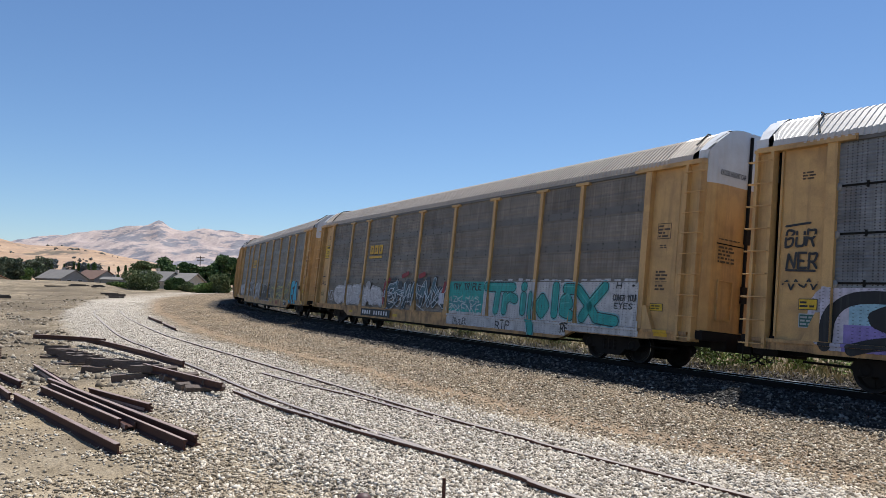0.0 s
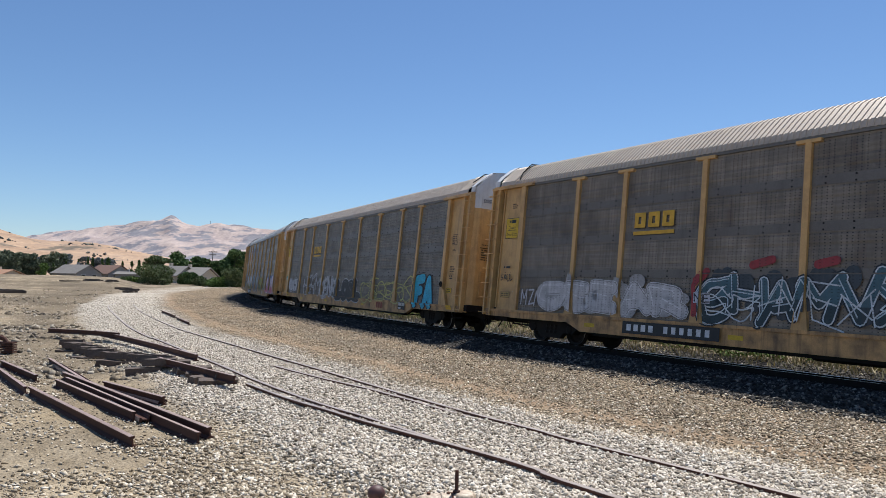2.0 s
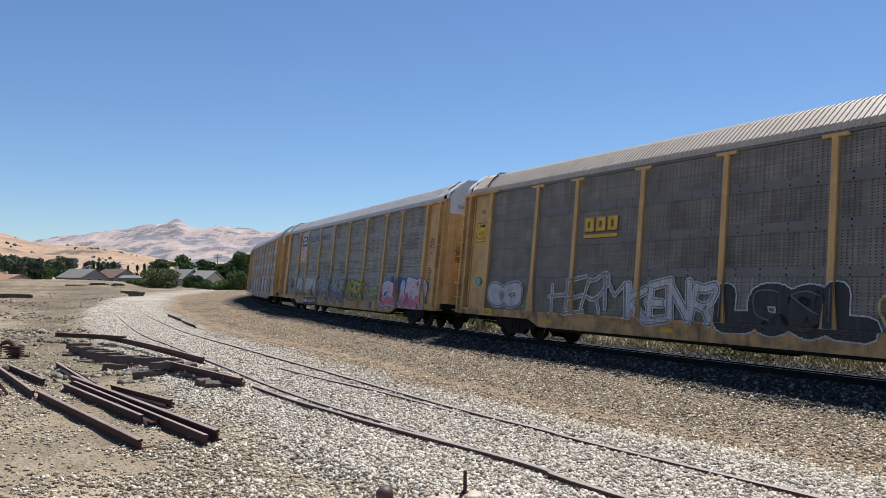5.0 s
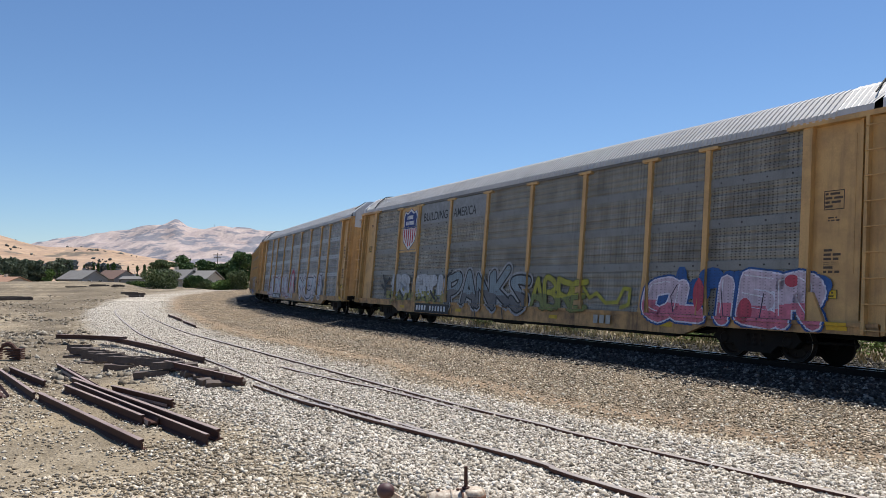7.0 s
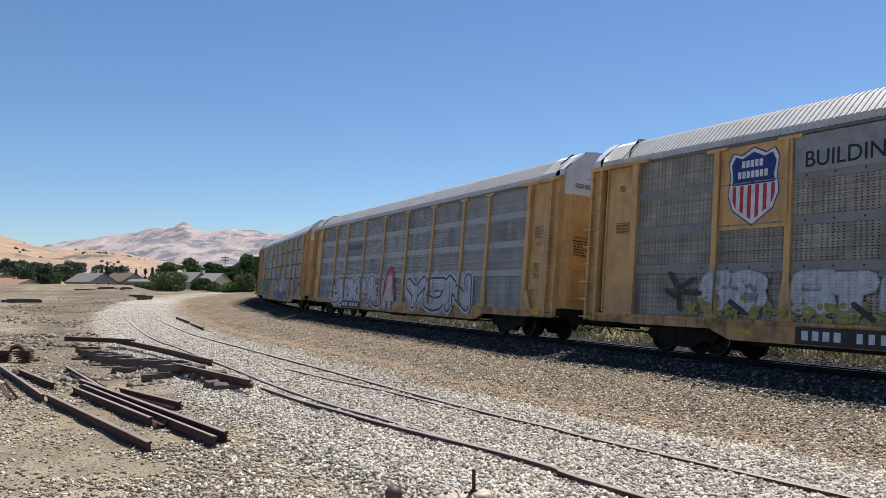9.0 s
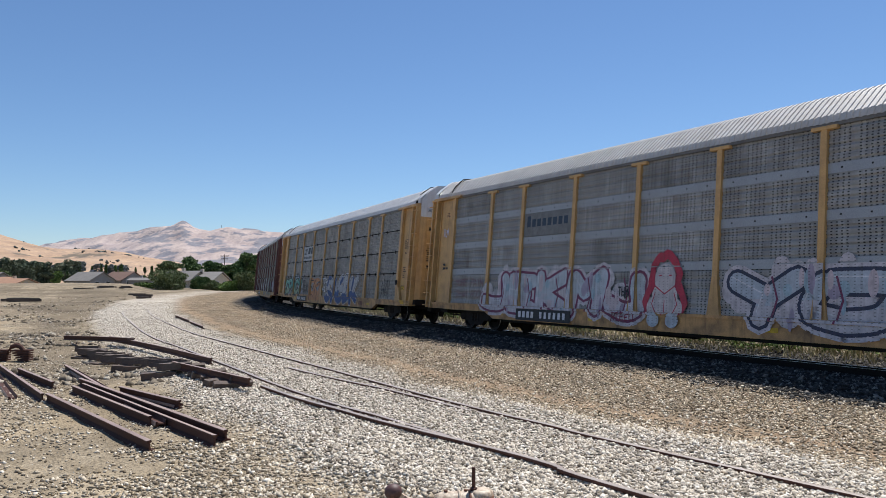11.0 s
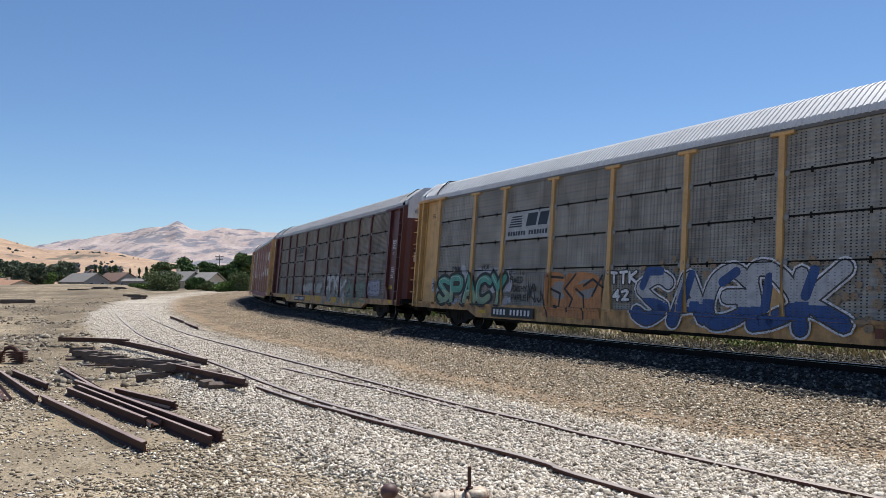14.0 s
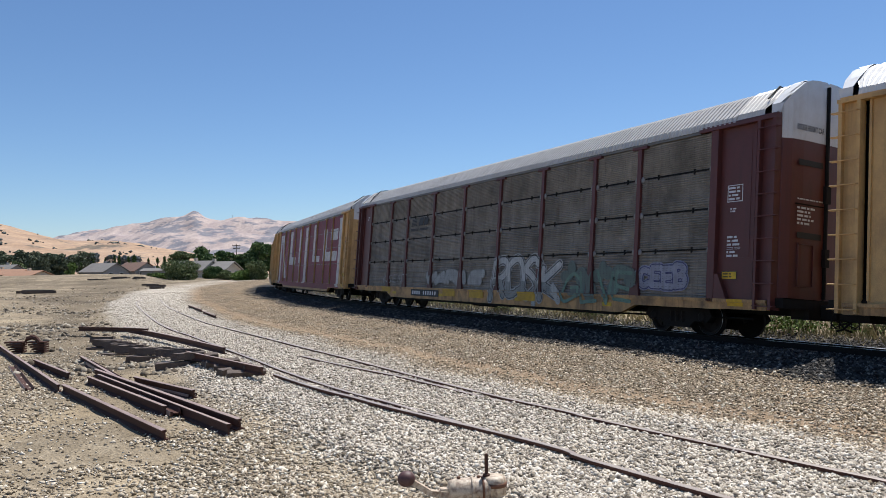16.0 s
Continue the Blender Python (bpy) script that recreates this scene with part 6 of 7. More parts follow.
c = car_of[0]
block_emblem(c, 6.55, 3.26)
r0 = random.Random(3)
wash = rect(2.45, 0.45, 10.1, 1.50)
for i in range(38):
    wash += rect(2.45 + i * 0.2, 1.45, 2.70 + i * 0.2, 1.52 + r0.uniform(0, 0.14))
sprayed(c, "graffiti", [((0.46, 0.455, 0.46), wash + rect(0, -0.08, 10.15, 0.5))], -1.55, 0.62, "pale wash under graffiti")
tag(c, "TRIPLEX", -2.0, 0.56, 1.0, 0.24, BLACK, 0.035, 7, 0.8, label="black tag on the sill")
tag(c, "RTP", -4.9, 0.56, 0.9, 0.28, BLACK, 0.04, 8, 0.6, label="black tag on the sill")
tag(c, "RE", -8.45, 0.64, 0.4, 0.28, BLACK, 0.05, 9, 0.6, label="black tag on the sill")
sprayed(c, "graffiti", [(TEAL, rect(0, 0, 2.45, 1.14)), ((0.05, 0.22, 0.24), rect(0.1, 0.1, 2.3, 0.45)), ((0.42, 0.50, 0.50), drawn(pen_paths("BSXFNKE", 2.3, 0.32, 0, 0.9, 0.1, 5), 0.04) + [[(x, y + 0.36) for x, y in q] for q in drawn(pen_paths("AZKLMAS", 2.2, 0.25, 0, 0.9, 0.1, 6), 0.03)])], -1.5, 1.03, "turquoise block with scribbles")
tag(c, "TRY TRIPLE", -1.75, 1.86, 2.0, 0.24, BLACK, 0.045, 6, 0.5, label="black handwriting")
LETTERS = [[(0.15, 1.0), (1.65, 1.0)], [(0.78, 0.95), (0.70, 0.2)], [(1.22, 0.68), (1.2, 0.2)], [(1.22, 0.52), (1.5, 0.68), (1.82, 0.60)], [(2.28, 0.70), (2.28, 0.22)], [(2.28, 1.02), (2.29, 1.03)],
           [(2.72, 0.72), (2.70, 0.15), (2.86, -0.40)], [(3.30, 0.66), (3.06, 0.42), (3.30, 0.18), (3.52, 0.42), (3.30, 0.66)], [(3.95, 1.04), (3.95, 0.2)], [(4.34, 0.46), (4.78, 0.50), (4.62, 0.76), (4.36, 0.62), (4.34, 0.28), (4.84, 0.18)],
           [(4.45, 0.98), (5.0, 0.96), (5.55, 0.50), (5.85, 0.16), (6.65, 0.10)], [(6.15, 1.05), (5.55, 0.50), (5.25, 0.14)]]
bubble(c, "", -4.1, -11.0, 0.98, 2.14, TEAL, (0.012, 0.03, 0.03), (0.20, 0.42, 0.45), 0.29, 0.03, paths=LETTERS, shine=(0.10, 0.42, 0.40), label="turquoise block letter graffiti")
tag(c, "H +", -10.7, 2.0, 0.75, 0.16, BLACK, 0.035, 7, 0.3, label="black handwriting")
tag(c, "COVER YOUR", -10.62, 1.66, 0.95, 0.16, BLACK, 0.028, 7, 0.4, label="black handwriting")
tag(c, "EYES", -10.66, 1.44, 0.75, 0.16, BLACK, 0.028, 8, 0.4, label="black handwriting")
bubble(c, "BHAMVX", 4.0, -1.1, 1.06, 2.30, (0.05, 0.11, 0.14), (0.50, 0.54, 0.57), (0.015, 0.02, 0.025), 0.20, 0.032, 9, 1.0, 0.1, (0.02, 0.04, 0.05), (0.42, 0.50, 0.55), (0.04, 0.05, 0.06), tight=1.15, extra=(((0.48, 0.52, 0.55), drawn(pen_paths("SBHVEXK", 4.8, 1.05, 0.05, 1.3, 0.2, 19, 1.1), 0.035, 0.1, 0.05)),), label="blue-grey wildstyle graffiti")
sprayed(c, "graffiti", [((0.26, 0.03, 0.035), drawn([[(0.15, 0.1), (0.05, 0.8), (0.4, 1.15)], [(1.7, 1.3), (2.2, 1.42)], [(3.3, 1.3), (3.7, 1.38)], [(5.3, 0.4), (5.5, 1.0)]], 0.2)), ((0.42, 0.44, 0.50), rect(0.12, 0.35, 0.55, 0.62) + rect(5.1, 0.2, 5.5, 0.62)), ((0.03, 0.03, 0.035), drawn(pen_paths("NE", 0.4, 0.2, 0, 0.4, 0, 3), 0.03, 0.14, 0.39))], 4.35, 1.08, "dark red patches")
bubble(c, "OSEAR", 10.4, 4.6, 1.02, 2.08, (0.46, 0.445, 0.45), (0.20, 0.185, 0.18), (0.54, 0.53, 0.54), 0.34, 0.02, 12, 0.6, 0.0, None, (0.62, 0.61, 0.62), (0.33, 0.315, 0.31), label="faded white bubble graffiti")
tag(c, "MZN", 11.4, 1.15, 1.1, 0.5, (0.42, 0.41, 0.42), 0.05, 4, 0.8, label="faded white tag")
tag(c, "SAUL", 12.7, 1.95, 0.72, 0.3, BLACK, 0.03, 14, 1.4, label="black tag on the door panel")
sprayed(c, "stencil", [(BLACK, bars(0.4, 0.12, 1, seed=31))], 12.55, 2.34)
QUALITY = [((0.05, 0.05, 0.04), rect(0, 0, 0.72, 0.72)), (YELLOW, rect(0.02, 0.02, 0.70, 0.70)), (BLACK, move(plain_text("Quality", 0.12, 0.40), 0.16, 0.33) + rect(0.14, 0.28, 0.58, 0.295) + move(plain_text("Auto Rack", 0.12, 0.60), 0.06, 0.09) + rect(0.2, 0.56, 0.28, 0.64) + rect(0.32, 0.54, 0.56, 0.65))]
sprayed(c, "placard", QUALITY, 12.62, 3.40, "yellow sign with black lettering")
sprayed(c, "placard", [((0.12, 0.08, 0.03), rect(0, 0, 0.5, 0.2)), ((0.44, 0.29, 0.09), rect(0.015, 0.015, 0.485, 0.185)), ((0.10, 0.07, 0.03), move(bars(0.42, 0.14, 2, seed=33), 0.04, 0.03))], 12.6, 1.35, "faded yellow placard")
sprayed(c, "sticker", [((0.42, 0.42, 0.41), disc(0.1, 0.1, 0.11, None, 16)), ((0.06, 0.05, 0.05), drawn([[(0.03, 0.16), (0.17, 0.04)]], 0.03))], 12.0, 1.36, "round white sticker")
number_board(c, 6.6, 3.4, 0.52, 0.85)

c = car_of[1]
block_emblem(c, 6.55, 3.26)
bubble(c, "FA", -9.1, -10.85, 0.70, 2.28, (0.03, 0.36, 0.52), (0.008, 0.02, 0.03), (0.008, 0.014, 0.02), 0.40, 0.035, 5, 0.3, 0.0, tight=1.0, label="bright blue bubble graffiti")
bubble(c, "CSeRoS", -2.6, -8.9, 0.80, 2.08, None, (0.40, 0.38, 0.13), None, 0.0, 0.032, 8, 0.7, 0.1, tight=1.12, extra=(((0.36, 0.34, 0.12), drawn(pen_paths("OSEERO", 6.2, 1.0, 0.1, 0.6, 0.1, 33, 1.0), 0.045, 0.05, 0.1)),), label="yellow outline graffiti")
bubble(c, "LOSL", 1.35, -2.35, 0.72, 1.98, (0.020, 0.020, 0.022), (0.020, 0.020, 0.022), (0.46, 0.46, 0.48), 0.46, 0.03, 6, 0.2, 0.0, None, (0.12, 0.12, 0.125), tight=1.05, label="black block graffiti with white edges")
bubble(c, "KENR", 4.5, 1.5, 0.82, 2.06, (0.42, 0.42, 0.43), (0.14, 0.14, 0.145), (0.44, 0.44, 0.45), 0.16, 0.03, 3, 0.7, 0.05, tight=1.05, label="white outlined graffiti")
bubble(c, "HERM", 7.9, 4.6, 0.92, 2.2, (0.22, 0.22, 0.225), (0.50, 0.50, 0.52), None, 0.08, 0.03, 13, 1.0, 0.15, tight=1.1, label="white wildstyle graffiti")
bubble(c, "GO", 11.4, 9.5, 1.05, 1.95, (0.40, 0.40, 0.42), (0.05, 0.05, 0.06), (0.40, 0.39, 0.41), 0.34, 0.035, 3, 0.5, label="white bubble tag")
sill_emblem(c, -4.95, 0.56, 0.85, 0.26, (0.25, 0.05, 0.02), "red emblem on the sill")
sprayed(c, "placard", [((0.02, 0.02, 0.02), rect(0, 0, 0.75, 0.34)), ((0.45, 0.45, 0.44), rect(0.03, 0.17, 0.34, 0.31) + rect(0.40, 0.17, 0.72, 0.31) + rect(0.03, 0.03, 0.34, 0.10))], -7.6, 0.58, "small black and white panel on the sill")
sprayed(c, "placard", QUALITY, 12.62, 3.40, "yellow sign with black lettering")
sprayed(c, "graffiti", [((0.04, 0.30, 0.24), disc(0.2, 0.2, 0.2, 0.16)), (WHITE, drawn(pen_paths("OK", 0.3, 0.2, 0, 0.6, 0, 4), 0.02, 0.05, 0.1))], 12.45, 1.72, "small green tag")
sprayed(c, "placard", [(YELLOW, rect(0, 0, 0.5, 0.22)), ((0.08, 0.06, 0.02), move(bars(0.42, 0.16, 2, seed=4), 0.04, 0.03))], 11.5, 0.72, "yellow placard on the sill")

c = car_of[2]
sprayed(c, "emblem_plate", [("yellow", rect(0, 0, 2.0, 2.06))], 8.95, 3.1, "yellow emblem plate")
shield = [(0.0, 1.55), (0.12, 1.78), (0.35, 1.70), (0.68, 1.86), (1.01, 1.70), (1.24, 1.78), (1.36, 1.55), (1.30, 1.2), (1.36, 0.75), (1.22, 0.38), (0.68, 0.0), (0.14, 0.38), (0.0, 0.75), (0.06, 1.2)]


def shrink(p, k):
    return [(0.68 + (x - 0.68) * k, 0.95 + (y - 0.95) * k) for x, y in p]


fan = lambda p: [[(0.68, 0.95), p[i], p[(i + 1) % len(p)]] for i in range(len(p))]
blue = [q for q in (clip(t, 1, 0.98, False) for t in fan(shrink(shield, 0.90))) if len(q) > 2]
reds = []
for i in range(6):
    x0 = 0.12 + i * 0.21
    for t in fan(shrink(shield, 0.90)):
        q = within(t, x0, x0 + 0.10, -1, 0.96)
        if q:
            reds.append(q)
white_bars = []
for n_bars, x0, z in ((5, 0.34, 1.40), (7, 0.26, 1.14)):
    for i in range(n_bars):
        white_bars += rect(x0 + 0.12 * i + (0.02 if n_bars == 5 else 0), z, x0 + 0.12 * i + 0.09 + (0.02 if n_bars == 5 else 0), z + 0.17)
sprayed(c, "emblem", [((0.012, 0.03, 0.15), fan(shrink(shield, 1.04))), (WHITE, fan(shield)), ((0.01, 0.03, 0.17), blue), ((0.40, 0.025, 0.045), reds), (WHITE, white_bars)], 8.6, 3.2, "blue, white and red shield emblem")
for a, b in ((6.85, 4.28), (4.08, 1.50)):
    sprayed(c, "panel_band", [((0.25, 0.255, 0.26), rect(0, 0, a - b, 0.86))], a, 4.28, "smooth grey panel")
sprayed(c, "lettering", [((0.008, 0.01, 0.014), plain_text("BUILDING", 0.36, 2.1, 0.008) + move(plain_text("AMERICA", 0.36, 1.75, 0.008), 2.60, 0))], 6.58, 4.40, "dark slogan lettering")
bubble(c, "OLIER", -7.1, -12.1, 0.70, 2.02, (0.50, 0.40, 0.47), (0.60, 0.58, 0.66), (0.02, 0.07, 0.24), 0.40, 0.04, 10, 0.5, 0.05, (0.52, 0.14, 0.20), (0.64, 0.62, 0.66), (0.02, 0.08, 0.26), tight=1.05, extra=(((0.42, 0.05, 0.08), disc(1.75, 0.75, 0.22, 0.42) + disc(3.1, 0.4, 0.2, 0.3) + disc(4.3, 1.1, 0.18, 0.14)), ((0.05, 0.03, 0.06), drawn([[(0.9, 0.3), (0.8, 0.7), (1.0, 1.0)], [(2.5, 0.2), (2.4, 0.9)], [(3.5, 0.2), (3.6, 0.8)]], 0.03))), label="pink and red graffiti with white and blue edges")
bubble(c, "ABRE", -1.7, -4.6, 0.84, 2.05, (0.34, 0.31, 0.03), (0.08, 0.08, 0.02), None, 0.17, 0.03, 7, 0.6, 0.0, (0.17, 0.19, 0.05), None, None, tight=1.05, extra=(((0.34, 0.31, 0.03), drawn([[(2.7, 0.75), (3.0, 0.45), (3.3, 0.6), (3.7, 0.32), (4.2, 0.35), (4.45, 0.75), (4.7, 0.72), (4.66, 0.3), (4.35, 0.2)]], 0.11)),), label="olive yellow graffiti with a curled tail")
bubble(c, "PANKS", 4.0, -1.6, 0.72, 2.36, (0.20, 0.25, 0.28), (0.012, 0.012, 0.014), (0.32, 0.32, 0.33), 0.28, 0.065, 14, 0.6, 0.05, (0.12, 0.12, 0.13), None, None, tight=1.02, extra=(((0.02, 0.02, 0.022), drawn([[(0.6, 0.1), (0.55, -0.3)], [(2.2, 0.1), (2.4, -0.35)], [(4.1, 0.1), (4.2, -0.3)]], 0.05)),), label="black outlined grey graffiti")
bubble(c, "OS ETI", 9.2, 4.2, 1.1, 2.14, (0.40, 0.415, 0.44), (0.24, 0.25, 0.27), None, 0.46, 0.03, 15, 0.3, 0.0, None, (0.46, 0.47, 0.49), None, tight=1.1, label="pale grey graffiti")
mist = []
for i in range(150):
    mist += disc(r0.uniform(-0.2, 5.6), r0.gauss(0.12, 0.13), r0.uniform(0.03, 0.12), r0.uniform(0.03, 0.10), 9)
sprayed(c, "graffiti", [((0.25, 0.23, 0.06), mist)], 9.6, 1.0, "olive yellow mist of paint")
sprayed(c, "graffiti", [((0.025, 0.025, 0.028), drawn([[(0.2, 1.0), (0.5, 0.6), (0.55, 0.1)], [(0.5, 0.6), (0.95, 0.85)], [(0.1, 0.55), (0.5, 0.35)], [(0.7, 0.5), (1.2, 0.5)], [(2.1, 0.3), (2.5, 0.05)], [(5.1, 0.3), (5.5, 0.0)], [(6.4, 0.9), (6.8, 1.15)]], 0.13))], 10.5, 1.05, "black splashes")
number_board(c, 6.65, 3.7, 0.46, 0.84)
sill_emblem(c, -5.0, 0.56, 0.8, 0.24, (0.40, 0.38, 0.34), "pale emblem on the sill")
sprayed(c, "placard", [((0.10, 0.07, 0.02), rect(0, 0, 0.52, 0.34)), ((0.42, 0.24, 0.04), rect(0.02, 0.02, 0.50, 0.32)), ((0.08, 0.06, 0.02), move(bars(0.44, 0.26, 3, seed=14), 0.04, 0.04))], 12.42, 3.2, "faded orange placard")

c = car_of[3]
for a, b in ((6.85, 4.28),):
    name_bars = []
    for i in range(8):
        name_bars += rect(0.16 + i * 0.285, 0.32, 0.16 + i * 0.285 + 0.20, 0.58 if i else 0.70)
    sprayed(c, "emblem_plate", [((0.17, 0.17, 0.165), rect(0, 0, a - b, 0.80)), ((0.03, 0.05, 0.08), name_bars)], a, 3.34, "grey plate with a dark emblem")
PALE, PLUM = (0.42, 0.46, 0.50), (0.17, 0.04, 0.09)
tints = ([], [], [])
for i in range(26):
    x, y = r0.uniform(0.5, 7.7), r0.uniform(0.25, 1.35)
    tints[i % 3].extend(disc(x, y, r0.uniform(0.06, 0.15), r0.uniform(0.14, 0.34), 12))
TINTS = (((0.30, 0.40, 0.46), tints[0]), ((0.33, 0.28, 0.36), tints[1]), (PLUM, drawn([[(1.2 + 1.55 * i, 0.25), (1.35 + 1.55 * i, 0.75), (1.2 + 1.55 * i, 1.25)] for i in range(5)], 0.05)), ((0.50, 0.42, 0.44), tints[2]))
bubble(c, "JEKMJ", 9.2, 1.0, 0.62, 2.30, PALE, PLUM, (0.50, 0.46, 0.48), 0.46, 0.085, 16, 0.4, 0.1, (0.48, 0.46, 0.50), (0.58, 0.57, 0.58), (0.46, 0.43, 0.45), tight=0.98, extra=TINTS, label="pale blue and pink graffiti with maroon edges")
bubble(c, "YON", -1.8, -8.0, 0.62, 2.26, (0.38, 0.42, 0.47), (0.03, 0.035, 0.07), (0.5, 0.46, 0.48), 0.46, 0.085, 17, 0.4, 0.05, (0.45, 0.43, 0.46), (0.55, 0.55, 0.57), (0.46, 0.42, 0.44), tight=0.95, extra=[(k, [p for p in polys if max(q[0] for q in p) < 6.0]) for k, polys in TINTS], label="pale graffiti with dark edges")
hood = [(1.3 + 0.66 * math.cos(a) + 0.05 * math.sin(7 * a), 1.15 + 0.60 * math.sin(a) + 0.05 * math.cos(9 * a)) for a in np.arange(-0.5, 3.7, 0.15)]
figure = [((0.40, 0.03, 0.06), drawn([hood, [(0.6, 0.9), (0.35, 0.5), (0.5, 0.3)], [(2.0, 0.9), (2.25, 0.5), (2.1, 0.3)]], 0.26)), ((0.50, 0.45, 0.45), disc(1.3, 1.12, 0.50, 0.42, 20) + disc(1.3, 0.62, 0.62, 0.45, 20) + disc(0.75, 0.35, 0.3, 0.26) + disc(1.85, 0.35, 0.3, 0.26)), ((0.38, 0.03, 0.06), drawn([[(0.85, 0.75), (0.7, 0.45), (0.9, 0.2)], [(1.75, 0.75), (1.9, 0.45), (1.7, 0.2)], [(1.3, 0.55), (1.3, 0.15)], [(0.8, 1.3), (0.8, 0.95), (1.3, 0.72), (1.8, 0.95), (1.8, 1.3)], [(1.02, 1.22), (1.12, 1.22)], [(1.5, 1.22), (1.6, 1.22)]], 0.035)), (PALE, disc(0.85, 0.02, 0.3, 0.2) + disc(1.75, 0.02, 0.3, 0.2))]
sprayed(c, "graffiti", [(k, [[(x * 0.74, y) for x, y in p] for p in polys]) for k, polys in figure], 1.2, 0.72, "red and cream cloud shapes")
tag(c, "THBA", 2.0, 1.35, 0.55, 0.32, (0.02, 0.02, 0.025), 0.035, 21, 0.8, label="black tag")
tag(c, "RTEEU", 2.2, 0.66, 0.9, 0.22, (0.20, 0.03, 0.06), 0.03, 22, 0.6, label="dark red tag on the sill")
tag(c, "MORE PAIN", 11.2, 1.62, 2.0, 0.27, (0.17, 0.07, 0.085), 0.028, 5, 0.4, label="dark red handwriting")
tag(c, "THAN ROCK", 11.15, 1.18, 2.0, 0.27, (0.17, 0.07, 0.085), 0.028, 6, 0.4, label="dark red handwriting")
tag(c, "KOM", 12.5, 3.62, 0.38, 0.34, (0.50, 0.52, 0.66), 0.028, 4, 1.0, label="small white tag")
sprayed(c, "stencil", [(BLACK, bars(0.5, 0.32, 2, seed=9))], 12.4, 2.25)
number_board(c, 6.9, 4.0, 0.47, 0.85)

c = car_of[4]
plate = rect(0, 0, 2.56, 0.95)
ns = []
for i in range(5):
    ns += [[(0.18 + i * 0.04, 0.42 + i * 0.085), (0.95, 0.42 + i * 0.085), (0.95, 0.47 + i * 0.085), (0.20 + i * 0.04, 0.47 + i * 0.085)]]
ns += [[(1.18, 0.42), (1.74, 0.42), (1.86, 0.86), (1.30, 0.86)], [(1.86, 0.42), (2.36, 0.42), (2.48, 0.86), (1.98, 0.86)]]
for i in range(15):
    if i != 7:
        ns += [[(0.15 + i * 0.152, 0.12), (0.26 + i * 0.152, 0.12), (0.27 + i * 0.152, 0.27), (0.16 + i * 0.152, 0.27)]]
sprayed(c, "emblem", [((0.36, 0.375, 0.39), plate), ((0.015, 0.025, 0.04), ns)], 6.83, 3.25, "pale plate with a dark striped emblem")
spray = []
for i in range(60):
    spray += disc(r0.uniform(-0.35, 5.5), r0.uniform(0.0, 1.35), r0.uniform(0.07, 0.2), None, 10)
sprayed(c, "graffiti", [((0.33, 0.35, 0.39), spray)], 11.6, 0.90, "pale mist of paint round letters")
bubble(c, "SPACY", 11.45, 6.55, 0.86, 2.12, (0.08, 0.28, 0.22), (0.008, 0.014, 0.014), (0.012, 0.02, 0.02), 0.25, 0.055, 18, 0.25, 0.0, (0.22, 0.31, 0.20), (0.40, 0.50, 0.44), None, tight=0.98, label="green and teal graffiti")
for text, u, z, n_w in (("BETTS", 6.45, 2.02, 0.95), ("RAED", 6.35, 1.72, 0.75), ("RASHY", 6.25, 1.42, 0.9), ("PARLE", 6.25, 1.12, 0.9), ("CHUCH", 10.4, 2.18, 0.6), ("HOK", 8.2, 2.22, 0.5), ("ETE", 11.9, 1.5, 0.4)):
    tag(c, text, u, z, n_w, 0.2, (0.012, 0.012, 0.015), 0.036, int(u * 10), 0.6, label="black handwriting")
bubble(c, "WSJX", 5.3, 4.3, 1.08, 1.78, None, (0.012, 0.012, 0.015), None, 0.0, 0.024, 54, 1.6, 0.1, label="black tag")
ORANGE = (0.34, 0.13, 0.035)
sprayed(c, "graffiti", [((0.42, 0.18, 0.06), rect(0.0, 0.0, 2.7, 1.1) + disc(0.5, 1.2, 0.5, 0.25) + disc(1.8, 1.2, 0.8, 0.22)), ((0.22, 0.21, 0.20), disc(0.75, 0.85, 0.4, 0.3) + disc(2.0, 0.9, 0.45, 0.3)), (ORANGE, drawn([[(0.2, 1.3), (0.3, 0.3)], [(1.2, 1.3), (1.0, 0.9), (1.3, 0.5)], [(1.5, 0.9), (2.6, 1.1)]], 0.22)), ((0.012, 0.01, 0.01), drawn([[(0.05, 1.35), (0.0, 0.7), (0.25, 0.0)], [(0.2, 1.3), (0.9, 1.25)], [(0.3, 0.9), (0.8, 0.75), (0.75, 0.3), (0.5, 0.35)], [(1.5, 1.35), (1.0, 0.9), (1.4, 0.6), (1.2, 0.2)], [(1.55, 0.9), (1.9, 0.7), (2.0, 0.0)], [(1.9, 1.0), (2.3, 1.2), (2.75, 0.95)], [(2.3, 0.7), (2.7, 1.3)]], 0.075))], 4.35, 0.62, "orange graffiti with black strokes")
sprayed(c, "graffiti", [(BLACK, drawn(pen_paths("TTK", 1.15, 0.42, 0.06, 0.3, 0, 3), 0.15) + drawn(pen_paths("42", 0.7, 0.40, 0.06, 0.3, 0, 4), 0.15, 0.15, -0.5)), (WHITE, drawn(pen_paths("TTK", 1.15, 0.42, 0.06, 0.3, 0, 3), 0.085) + drawn(pen_paths("42", 0.7, 0.40, 0.06, 0.3, 0, 4), 0.085, 0.15, -0.5))], 1.35, 1.66, "white lettering with black edges")
haze = []
for i in range(170):
    haze += disc(r0.uniform(0.0, 6.6), r0.uniform(0.1, 1.75), r0.uniform(0.03, 0.11), None, 9)
sprayed(c, "graffiti", [((0.25, 0.175, 0.105), haze)], 0.1, 0.6, "tan mist of paint round letters")
